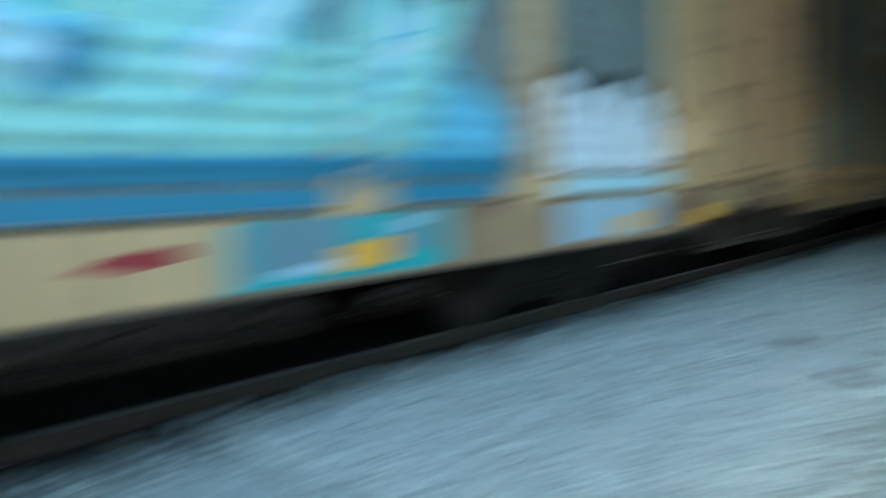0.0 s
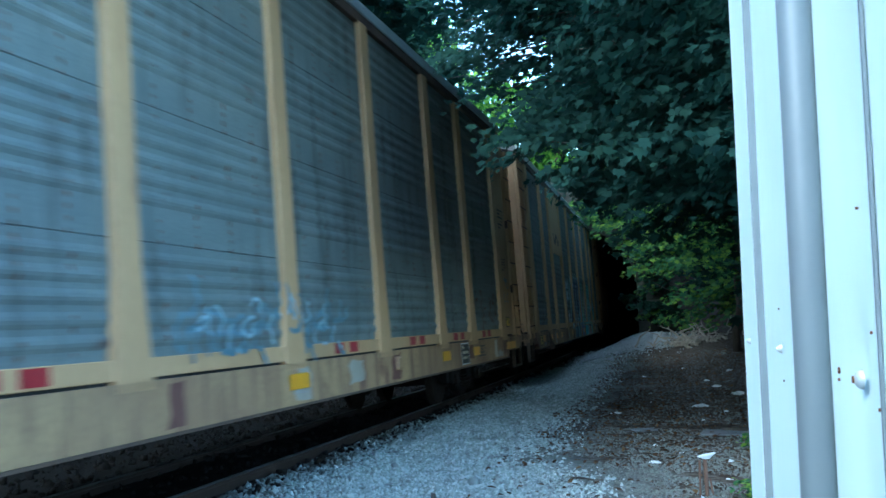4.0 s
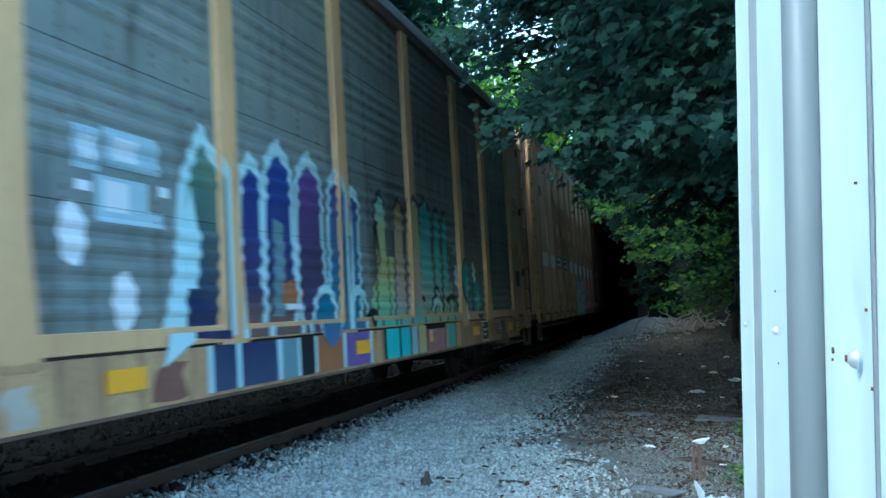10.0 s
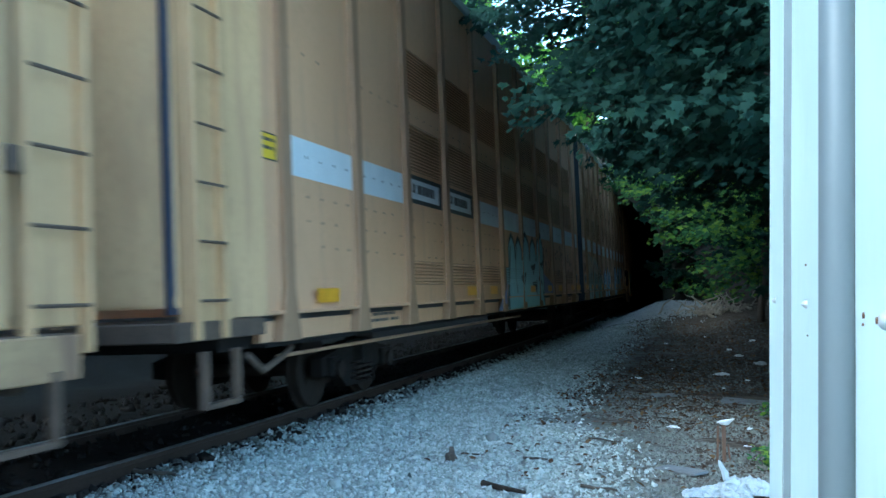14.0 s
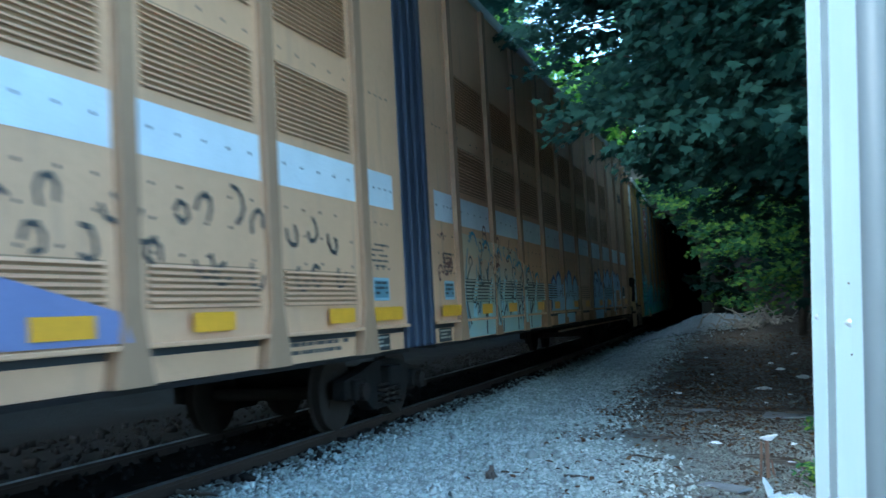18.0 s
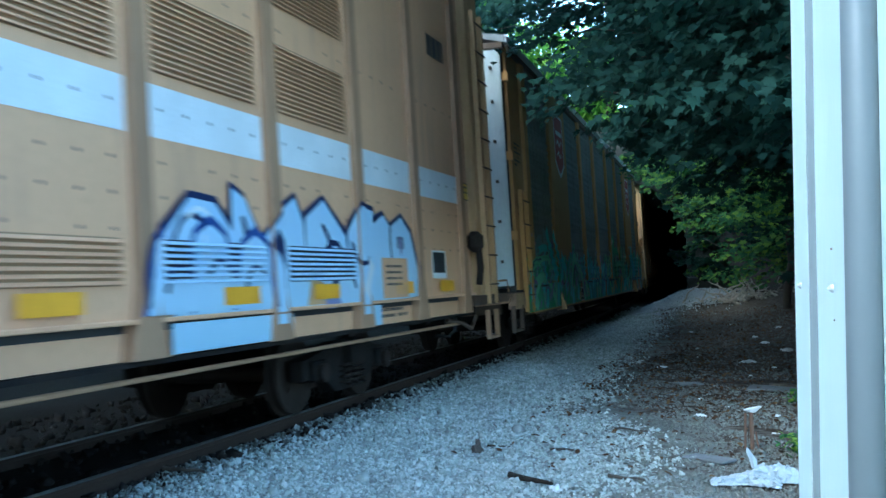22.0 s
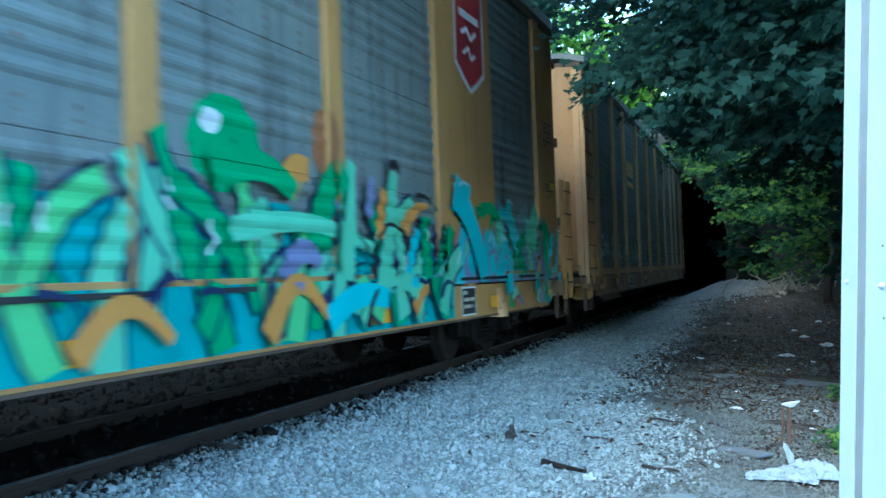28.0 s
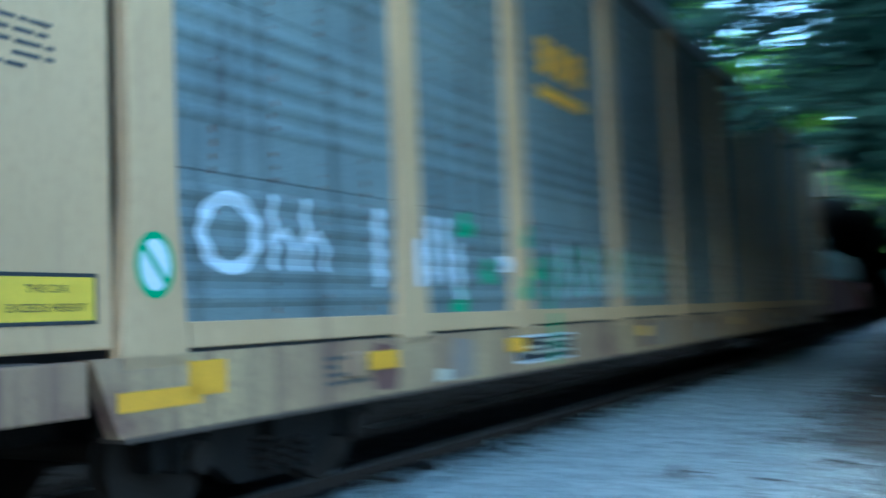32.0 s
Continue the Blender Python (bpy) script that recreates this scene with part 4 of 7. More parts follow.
    # trees hidden by the train, added to cut the light under it
    for k, (x, y) in enumerate(((-12.5, 2), (-12.5, 8), (-12.5, 14), (-12.8, 20), (-13.2, 26), (-14, 34), (-15.5, 41), (-12.5, -4))):
        z = ground_z(x, y)
        tree("unseen dense tree added across the track to block the sky", (x, y, z), 7.5, 0.28, [(x, y, z + 5.5, 3.0, 2.6), (x + 1.5, y + 2.5, z + 3.4, 2.2, 1.8), (x + 1.2, y - 2.2, z + 3.0, 2.2, 1.7), (x + 3.4, y, z + 3.6, 2.6, 1.2)], 0.34, 0.7, 30, OVAL, M["under"], 60 + k)
    # unseen trees at the back, added to stop skylight along the track
    for k, (x, y) in enumerate(((0.5, -14), (5.5, -14), (10.0, -11))):
        z = ground_z(x, y)
        tree("unseen tall dense tree added behind the camera to block the sky", (x, y, z), 13.0, 0.35, [(x, y, z + 11, 3.6, 3.6), (x + 2, y + 1, z + 6.5, 3.0, 2.8), (x - 2, y - 1, z + 6, 3.0, 2.8), (x, y, z + 2.6, 2.8, 2.0)], 0.4, 0.7, 32, MAPLE, M["maple"], 170 + k, 0.3)
    # trees hidden by the shed, added to dim the far side of the train
    for k, (x, y) in enumerate(((8.0, 13), (9.0, 20), (9.0, 27), (9.5, 34), (9.5, 41))):
        z = ground_z(x, y)
        tree("hidden dense dark tree added behind the shed to block the sky", (x, y, z), 8.5, 0.3, [(x, y, z + 6.8, 3.3, 3.0), (x - 1.8, y + 2.5, z + 4.4, 2.4, 2.2), (x - 1.6, y - 2.4, z + 3.8, 2.4, 2.2)], 0.36, 0.9, 32, OVAL, M["maple"], 80 + k)


def build_pile():
    """Heap of dead branches at the foot of the bank."""
    rng = random.Random(8)
    cx, cy = PILE
    for k in range(44):
        bm = bmesh.new()
        x, y = cx + rng.gauss(0, .65), cy + rng.gauss(0, .5)
        a = rng.uniform(0, math.pi)
        L, up = rng.uniform(.4, 1.2), rng.uniform(0.05, .7)
        z = ground_z(x, y)
        limb(bm, (x - math.cos(a) * L / 2, y - math.sin(a) * L / 2, z + 0.02), (x + math.cos(a) * L / 2, y + math.sin(a) * L / 2, z + up), rng.uniform(.02, .06), 0.01, rng, 0.2, 6)
        tagged(part("dead_branch", bm, M["wood"]), "pale dead branch in a heap on the bank", "branch", "heap of dead branches")


PILE = (0.05, 34.0)
SHED_X = 0.2


def build_shed():
    """Shed of painted sheet metal: its long wall runs close beside the eye, bolted along one line."""
    root = new("metal_shed")
    tagged(root, "white painted sheet-metal shed with bolted seams and dents", "shed")
    box_part("wall_core", M["shed"], root, SHED_X + 0.03, 4.2, -3.0, 3.5, -0.3, 3.4)
    rng = random.Random(5)

    def sheet(x, a, b):
        """A wall sheet that is slightly dished and dented."""
        ys, zs = list(np.linspace(a, b, max(3, int((b - a) / .03)))), list(np.linspace(-.25, 3.35, 90))
        dents = [(1.262, 1.485, .05, .006), (1.27, 1.35, .06, .003), (2.35, 1.47, .06, .004), (3.3, 1.46, .08, .004), (1.75, 1.3, .1, .003), (1.24, 1.1, .08, .004), (2.5, 1.9, .15, .004), (1.3, 1.8, .12, .003)]

        def dx(y, z):
            v = 0.0026 * noise.noise((y * 2.5, z * 1.6, x)) + 0.0006 * noise.noise((y * 9, z * 7, x))
            for p, q, r, h in dents:
                v += 2 * h * math.exp(-((y - p) ** 2 + (z - q) ** 2) / r ** 2)
            return v
        v = [(x + dx(y, z), y, z) for z in zs for y in ys]
        w = len(ys)
        f = [(j * w + i, (j + 1) * w + i, (j + 1) * w + i + 1, j * w + i + 1) for j in range(len(zs) - 1) for i in range(w - 1)]
        k = len(v)
        v += [(x + .03, y, z) for z in (zs[0], zs[-1]) for y in (ys[0], ys[-1])]
        n = len(zs) - 1
        f += [(0, k, k + 2, n * w), (w - 1, n * w + w - 1, k + 3, k + 1)]
        return mesh_object("wall_sheet", v, f, M["shed"], root, smooth=True)
    sheet(SHED_X, -3.0, -.6)
    sheet(SHED_X, -.598, 1.124)
    sheet(SHED_X - .002, 1.128, 2.82)
    sheet(SHED_X - .023, 2.824, 3.53)
    box_part("seam_lip", M["spout"], root, SHED_X - .005, SHED_X - .001, 1.120, 1.128, -.25, 3.35)
    box_part("seam_lip", M["seam"], root, SHED_X - .0045, SHED_X - .002, 1.60, 1.62, -.25, 3.35)
    # flank of the step painted grey, as the side turned from the light
    box_part("rib_flank", M["spout"], root, SHED_X - .022, SHED_X + .02, 2.815, 2.823, -.25, 3.35)
    box_part("roof_sheet", M["roof"], root, 0.16, 4.5, -3.2, 3.7, 3.42, 3.5)
    bm = bmesh.new()
    add_tube(bm, [(SHED_X - 0.026, 1.535, -0.2), (SHED_X - 0.026, 1.535, 3.3)], 0.0262, 24)
    part("downspout", bm, M["spout"], root, "grey painted round downspout", smooth=True)

    def bolt(y, z, r, x=SHED_X):
        bm = bmesh.new()
        rows = [[bm.verts.new((x + .002 - .011 * math.sin(e), y + r * math.cos(e) * math.cos(a), z + r * math.cos(e) * math.sin(a))) for a in np.linspace(0, 2 * math.pi, 17)[:-1]] for e in (0, .35, .7, 1.0, 1.25)]
        for p, q in zip(rows, rows[1:]):
            for k in range(16):
                bm.faces.new((p[k], p[(k + 1) % 16], q[(k + 1) % 16], q[k]))
        bm.faces.new(rows[-1])
        head = part("bolt", bm, M["bolt"], root, "domed white bolt with a rusty head", smooth=True)
        bm = bmesh.new()
        hexa = [(y + r * .34 * math.cos(a), z + r * .40 * math.sin(a)) for a in np.linspace(0, 2 * math.pi, 7)[:-1]]
        add_prism(bm, hexa, "x", x - .0105, x - .006)
        part("bolt_head", bm, M["rust" if y < 1.5 else "zinc"], head)
    bolt(1.262, 1.472, .0122, SHED_X - .002)
    bolt(2.347, 1.47, .0105, SHED_X - .002)
    bolt(3.2, 1.464, .0105, SHED_X - .023)
    for y, z, r in ((1.435, 1.472, .0055), (1.44, 1.46, .003), (1.90, 1.62, .005), (1.145, 1.447, .0025), (1.222, 1.675, .0018), (2.3, 1.40, .003), (2.35, 1.56, .0025), (1.17, 1.53, .002)):
        bm = bmesh.new()
        r *= .7
        add_prism(bm, [(y + r * rng.uniform(.7, 1.2) * math.cos(a), z + r * rng.uniform(.8, 1.4) * math.sin(a)) for a in np.linspace(0, 2 * math.pi, 9)[:-1]], "x", SHED_X - .0045, SHED_X - .001)
        part("rust_spot", bm, M["rust"], root)
    bm = bmesh.new()
    add_prism(bm, [(.86, 1.70), (.93, 1.70), (.992, 1.67), (.994, 1.63), (.86, 1.63)], "x", SHED_X - .010, SHED_X - .001)
    hasp = part("hasp", bm, M["shed"], root, "white painted hasp plate, rusted along its foot")
    bm = bmesh.new()
    add_box(bm, SHED_X - .013, SHED_X - .001, .86, .994, 1.606, 1.632, .003)
    part("rusty_foot", bm, M["rust"], hasp)
    box_part("rust_run", M["rust_wash"], root, SHED_X - .0025, SHED_X - .0005, .975, .996, 1.44, 1.605)


def crumpled(name, label, category, x, y, size, mat, seed, tall=.5, group="litter on the ground", rings=9, turn=0.0):
    """A crumpled, folded lump of thin stuff lying on the ground."""
    rng = random.Random(seed)
    bm = bmesh.new()
    bmesh.ops.create_icosphere(bm, subdivisions=3, radius=1.0)
    off = rng.uniform(0, 90)
    for v in bm.verts:
        p = v.co.copy()
        r = 1 + .55 * noise.noise(p * 1.6 + Vector((off, 0, 0))) + .55 * abs(noise.noise(p * 4 + Vector((0, off, 0)))) - .12 * abs(noise.noise(p * 9))
        v.co = Vector((p.x * size[0] * r, p.y * size[1] * r, max(p.z, -.25) * size[2] * r + size[2] * .25))
    ob = part(name, bm, mat, smooth=False)
    ob.matrix_basis = pose(x, y, ground_z(x, y) - .01, 0, 0, turn)
    return tagged(ob, label, category, group)


def build_litter():
    rng = random.Random(31)
    # plastic bag with a pulled-up corner
    def film_sheet(cx, cy, w, d, tall, turn, seed):
        """A sheet of thin film in sharp folds, its rim lying on the ground."""
        off, n = Vector((seed * 3.7, seed * 1.3, 0)), 26
        verts, faces = [], []
        for j in range(n):
            for i in range(n):
                u, v = i / (n - 1) * 2 - 1, j / (n - 1) * 2 - 1
                p = Vector((u * 1.5, v * 1.5, 0)) + off
                fold = abs(noise.noise(p * 1.3)) * 1.1 + abs(noise.noise(p * 2.9)) * .5 + abs(noise.noise(p * 6.5)) * .16
                rim = 1 - max(abs(u), abs(v)) ** 4
                r = 1 + .25 * noise.noise(p * .9 + Vector((9, 0, 0)))
                verts.append((u * w * r + .03 * noise.noise(p * 4), v * d * r + .03 * noise.noise(p * 4 + off), .006 + tall * (1.15 - fold) * rim if rim > 0 else .006))
        for j in range(n - 1):
            for i in range(n - 1):
                faces.append((j * n + i, j * n + i + 1, j * n + n + i + 1, j * n + n + i))
        m = pose(cx, cy, 0, 0, 0, turn)
        return [m @ Vector(v) for v in verts], faces
    verts, faces = [], []
    for cx, cy, w, d, tall, turn, seed in ((.22, .02, .21, .13, .12, 10, 1), (.06, -.16, .2, .1, .07, -12, 2), (-.12, -.2, .15, .08, .05, 20, 3)):
        v, f = film_sheet(cx, cy, w, d, tall, turn, seed)
        faces += [tuple(len(verts) + q for q in g) for g in f]
        verts += v
    x, y = 0.0, 8.0
    bag = mesh_object("plastic_bag", verts, faces, M["bag"])
    bag.location = (x, y, ground_z(x, y) + .004)
    tagged(bag, "crumpled white plastic bag lying on the gravel", "bag", "litter on the ground")
    bm = bmesh.new()
    ear = [((.05, .0, .09), (.09, .01, .10)), ((.03, .02, .16), (.09, .03, .15)), ((.01, .03, .21), (.06, .05, .19)), ((.01, .04, .245), (.03, .05, .235))]
    rows = [[bm.verts.new(p) for p in (a, ((a[0] + b[0]) / 2, (a[1] + b[1]) / 2 - .018, (a[2] + b[2]) / 2), b)] for a, b in ear]
    for p, q in zip(rows, rows[1:]):
        for k in range(2):
            bm.faces.new((p[k], p[k + 1], q[k + 1], q[k]))
    part("bag_corner", bm, M["bag"], bag)
    # rusty stake that carries a cup
    x, y = 0.04, 9.45
    root = new("stake")
    root.location = (x, y, ground_z(x, y))
    tagged(root, "rusty stake with a white cup stuck on its top", "stake")
    for a, q, r in (((-.035, 0, -.05), (-.03, .01, .33), .012), ((.03, 0, -.05), (.02, 0, .34), .02), ((.09, .02, -.05), (.06, .02, .16), .01)):
        bm = bmesh.new()
        add_tube(bm, [a, q], r, 6)
        part("stake_bar", bm, M["rusty_wood"], root)
    bm = bmesh.new()
    ring0 = [bm.verts.new((.03 + .035 * math.cos(a), .035 * math.sin(a), .345)) for a in np.linspace(0, 2 * math.pi, 13)[:-1]]
    ring1 = [bm.verts.new((.035 + .085 * math.cos(a), .05 * math.sin(a), .385 + .02 * math.cos(a))) for a in np.linspace(0, 2 * math.pi, 13)[:-1]]
    for k in range(12):
        bm.faces.new((ring0[k], ring0[(k + 1) % 12], ring1[(k + 1) % 12], ring1[k]))
    bm.faces.new(ring0[::-1])
    bm.faces.new([bm.verts.new(q.co - Vector((0, 0, .012))) for q in ring1])
    part("cup", bm, M["paper"], root, "squashed white paper cup")
    # chunk of wood, broken stick with a pale knob, twigs
    crumpled("wood_chunk", "brown chunk of rotten wood on the ballast", "wood", -2.36, 8.62, (.05, .04, .10), M["rotten"], 6)
    for (ax, ay), (bx, by), r, m, lab in (((-1.80, 7.55), (-1.40, 7.25), .028, "tie", "split brown stick lying on the ballast"), ((-1.72, 8.8), (-1.5, 8.85), .014, "bark", "dark twig lying on the ballast"), ((-1.05, 7.8), (-.75, 7.68), .016, "bark", "dark twig lying on the ballast"), ((-4.4, 6.65), (-4.0, 6.6), .022, "bark", "dark stick lying by the rail"),
                                       ((-2.35, 8.95), (-2.1, 8.9), .01, "bark", "dark twig lying on the ballast"), ((-1.3, 10.2), (-.95, 10.1), .012, "bark", "dark twig lying on the ballast"), ((.35, 14.3), (1.0, 14.0), .03, "bark", "dark twig lying on the ballast")):
        bm = bmesh.new()
        za, zb = ground_z(ax, ay) + r * 1.6, ground_z(bx, by) + r * 1.8
        limb(bm, (ax, ay, za), (bx, by, zb), r, r * .5, rng, .06, 5)
        tagged(part("stick", bm, M[m]), lab, "stick", "sticks on the ground")
    crumpled("pale_stone", "rounded pale stone at the end of a stick", "stone", -1.36, 7.2, (.045, .045, .045), M["paper"], 8)
    # boards
    for x, y, sx, sy, t, m, lab in ((-.30, 8.72, .42, .22, -32, "slab", "grey sheet of board lying flat on the gravel"), (.5, 14.1, .9, .5, -8, "slab", "grey sheet of board lying flat on the dirt"), (-.75, 14.6, .35, .22, 20, "slab", "small grey board lying on the dirt")):
        bm = bmesh.new()
        add_box(bm, -sx / 2, sx / 2, -sy / 2, sy / 2, 0, .025, .006)
        ob = part("board", bm, M[m])
        ob.matrix_basis = pose(x, y, ground_z(x, y) + .004, 1, -1, t)
        tagged(ob, lab, "board", "boards on the ground")
    # paper scraps
    spots = [(.06, 18.2, .16), (.8, 19.8, .15), (-.54, 13.0, .07), (-.48, 11.42, .08), (-2.1, 12.5, .035), (-.51, 11.54, .05), (-1.35, 16.9, .10), (.43, 21.3, .12), (-.84, 18.9, .06), (.35, 11.6, .07), (-.2, 12.2, .04), (.1, 16.0, .06), (.5, 17.2, .06), (-.9, 20.5, .07), (.25, 22.5, .1), (-1.2, 24.0, .08), (.8, 24.0, .12), (-.3, 26.0, .1), (-.7, 9.9, .03), (-1.1, 11.0, .03), (.3, 10.4, .04)]
    for k, (x, y, s) in enumerate(spots):
        crumpled("paper_scrap", "scrap of white paper on the dirt", "paper", x, y, (s * .8, s * .5, s * .3), M["paper"], 40 + k, turn=rng.uniform(0, 180))
    # dead leaves on the dirt
    cen = []
    while len(cen) < 3400:
        x, y = rng.uniform(-2.6, 2.2), 8 + 22 * rng.random() ** 1.4
        if x > -2.3 + .7 * noise.noise((x * .5, y * .5, 9)) and rng.random() < .12 + .88 * smooth01((y - 10) / 4):
            cen.append((x, y, ground_z(x, y) + .02))
    tagged(leaf_mesh("dead_leaves", cen, .085, M["dead_leaf"], 77, OVAL, 0.0), "brown dead leaves scattered over the dirt", "leaves", kind="stuff")
    # green tufts by the shed
    for x, y in ((.44, 9.4), (.5, 9.1), (.62, 12.5)):
        cen = [(x + rng.gauss(0, .06), y + rng.gauss(0, .06), ground_z(x, y) + rng.uniform(.02, .2)) for _ in range(60)]
        tagged(leaf_mesh("weed", cen, .08, M["under"], int(x * 100), OVAL, -.5), "small green weed at the foot of the shed", "weed", "weeds by the shed", "stuff")
    # pale fine gravel by the tunnel mouth, paler for the light that falls there
    spots = []
    while len(spots) < 16000:
        x, y = rng.gauss(-2.3, .8), rng.gauss(38.0, 2.6)
        if x < track_x(y) + 1.1 or y > 44.2:
            continue
        spots.append((x, y, ground_z(x, y) + .02))
    scatter_stones("pale_gravel", spots, .034, M["pale_gravel"], 9, "pale gravel beside the tunnel mouth, paler for the light there")


# ---- the train ----
# A car's own space: x towards the near side, y back along the train from its middle, z up from the rail heads.
WALL, RIB = 1.54, 1.61
SHEET = 1.07


def corrugation():
    """Heights and depths of the rolled side sheets: each has a flat band above its seam and five rounded ribs over that."""
    pts, z = [], 1.03
    while z < 5.25:
        pts += [(z, 0.0), (z + 0.008, -0.011), (z + 0.016, 0.0)]
        for k in range(5):
            s = z + 0.29 + k * 0.152
            pts += [(s, 0.0), (s + 0.03, 0.017), (s + 0.055, 0.023), (s + 0.08, 0.017), (s + 0.11, 0.0)]
        z += SHEET
    return [(a, b) for a, b in pts if 1.2 < a < 5.32]


PROFILE = [(1.2, 0.0)] + corrugation() + [(5.32, 0.0)]


def skin_x(z):
    """Depth of the side skin at height z."""
    for (a, p), (b, q) in zip(PROFILE, PROFILE[1:]):
        if a <= z <= b:
            return WALL + (p + (q - p) * (z - a) / (b - a) if b > a else p)
    return WALL


def strip(name, y0, y1, prof, mat, parent, x0=0.0, label=""):
    """A rolled sheet with the given (z, x) profile between y0 and y1, pressed flat along its two upright edges."""
    cols = ((y0, 0.0), (y0 + .035, 0.0), (y0 + .085, 1.0), (y1 - .085, 1.0), (y1 - .035, 0.0), (y1, 0.0))
    w = len(cols)
    v = [(x0 + x * (k if x > 0 else 1), y, z) for z, x in prof for y, k in cols]
    f = [(w * i + j, w * i + j + 1, w * i + w + j + 1, w * i + w + j) for i in range(len(prof) - 1) for j in range(w - 1)]
    return mesh_object(name, v, f, mat, parent, label)


def clip_poly(poly, lo, hi):
    """The part of a convex (y, z) polygon between two heights."""
    for limit, sign in ((lo, 1), (hi, -1)):
        out = []
        for (ya, za), (yb, zb) in zip(poly, poly[1:] + poly[:1]):
            ina, inb = sign * (za - limit) >= 0, sign * (zb - limit) >= 0
            if ina:
                out.append((ya, za))
            if ina != inb:
                t = (limit - za) / (zb - za)
                out.append((ya + (yb - ya) * t, limit))
        poly = out
        if len(poly) < 3:
            return []
    return poly


def paint(name, layers, parent, draped=True, base=None, label="", over=None):
    """Spray paint that lies on the skin: layers of (material, convex (y, z) polygons), later layers on top."""
    verts, faces, idx, mats = [], [], [], []
    cuts = [z for z, x in PROFILE]
    for li, (mat, polys) in enumerate(layers):
        if mat not in mats:
            mats.append(mat)
        mi, lift = mats.index(mat), 0.003 + 0.0012 * li
        for poly in polys:
            zs = [p[1] for p in poly]
            lo, hi = min(zs), max(zs)
            if draped:
                levels = sorted({lo, hi, *[c for c in cuts if lo < c < hi], *[c for c in (1.085,) if lo < c < hi]})
            else:
                levels = [lo, hi]
            for a, b in zip(levels, levels[1:]):
                q = clip_poly(poly, a, b)
                if len(q) < 3 or b - a < 1e-5:
                    continue
                mid = (a + b) / 2
                k = len(verts)
                for y, z in q:
                    if base is not None:
                        x = base
                    elif mid < 1.25:
                        x = 1.615
                    else:
                        zz = min(max(z, a + 1e-4), b - 1e-4)
                        x = skin_x(zz)
                    verts.append((x + lift, y, z))
                faces.append(tuple(range(k, k + len(q))))
                idx.append(mi)
    if over is not None:
        for centre, w in COVER.get(parent.name, ()):
            for li, (mat, polys) in enumerate(layers):
                for poly in polys:
                    q = clip_poly([(z, y) for y, z in poly], centre - w / 2, centre + w / 2)
                    q = clip_poly([(y, z) for z, y in q], 1.0, 9.0) if len(q) > 2 else []
                    if len(q) > 2:
                        k = len(verts)
                        verts += [(over + 0.0012 * li, y, z) for y, z in q]
                        faces.append(tuple(range(k, k + len(q))))
                        idx.append(mats.index(mat))
    if not faces:
        return None
    return mesh_object(name, verts, faces, None, parent, label, mats=[M[m] for m in mats], index=idx)


def stroke(pts, w, round_ends=True):
    """A brush line as convex quads and round joints."""
    out = []
    for (ya, za), (yb, zb) in zip(pts, pts[1:]):
        L = math.hypot(yb - ya, zb - za) or 1e-6
        ny, nz = -(zb - za) / L * w / 2, (yb - ya) / L * w / 2
        out.append([(ya + ny, za + nz), (yb + ny, zb + nz), (yb - ny, zb - nz), (ya - ny, za - nz)])
    if round_ends:
        out += [disc(y, z, w / 2) for y, z in pts]
    return out


def disc(y, z, r, rz=None, n=10):
    rz = rz or r
    return [(y + r * math.cos(2 * math.pi * k / n), z + rz * math.sin(2 * math.pi * k / n)) for k in range(n)]


def text_part(name, words, y, z, size, x, parent, mat):
    """Words in the built-in letters, lying on the near side and read from there."""
    cu = bpy.data.curves.new(name, "FONT")
    cu.body, cu.size, cu.align_x = words, size, "CENTER"
    tmp = bpy.data.objects.new(name, cu)
    me = bpy.data.meshes.new_from_object(tmp)
    bpy.data.objects.remove(tmp)
    me.materials.clear()
    me.materials.append(mat)
    for v in me.vertices:
        v.co = Vector((x, y + v.co.x, z + v.co.y))
    ob = new(name, me)
    ob.parent = parent
    return ob


def rect(y0, y1, z0, z1):
    return [(y0, z0), (y1, z0), (y1, z1), (y0, z1)]


def bars(name, y0, y1, z0, z1, rows, parent, mat="ink", x=None, seed=1, fill=0.5):
    """Unreadable stencil writing as plain bars."""
    rng = random.Random(seed)
    polys, h = [], (z1 - z0) / rows
    for r in range(rows):
        y = y0
        while y < y1 - 0.02:
            w = min(rng.uniform(.05, .2), y1 - y)
            if rng.random() < 0.85:
                polys.append(rect(y, y + w * .85, z1 - (r + fill) * h, z1 - r * h))
            y += w
    return paint(name, [(mat, polys)], parent, base=x if x is not None else RIB + 0.002, draped=False)


def ladder(parent, y0, y1, z0, z1, x, mat, rungs, name="ladder"):
    bm = bmesh.new()
    for y in (y0, y1):
        add_box(bm, x - 0.05, x + 0.03, y - 0.03, y + 0.03, z0, z1, 0.006)
    lad = part(name, bm, mat, parent)
    for k in range(rungs):
        z = z0 + 0.3 + (z1 - z0 - 0.5) * k / max(rungs - 1, 1)
        bm = bmesh.new()
        add_tube(bm, [(x + 0.015, y0, z), (x + 0.045, y0 + 0.03, z - .005), (x + 0.045, y1 - 0.03, z - .005), (x + 0.015, y1, z)], 0.013, 6)
        part("rung", bm, M["frame"], lad)
    return lad


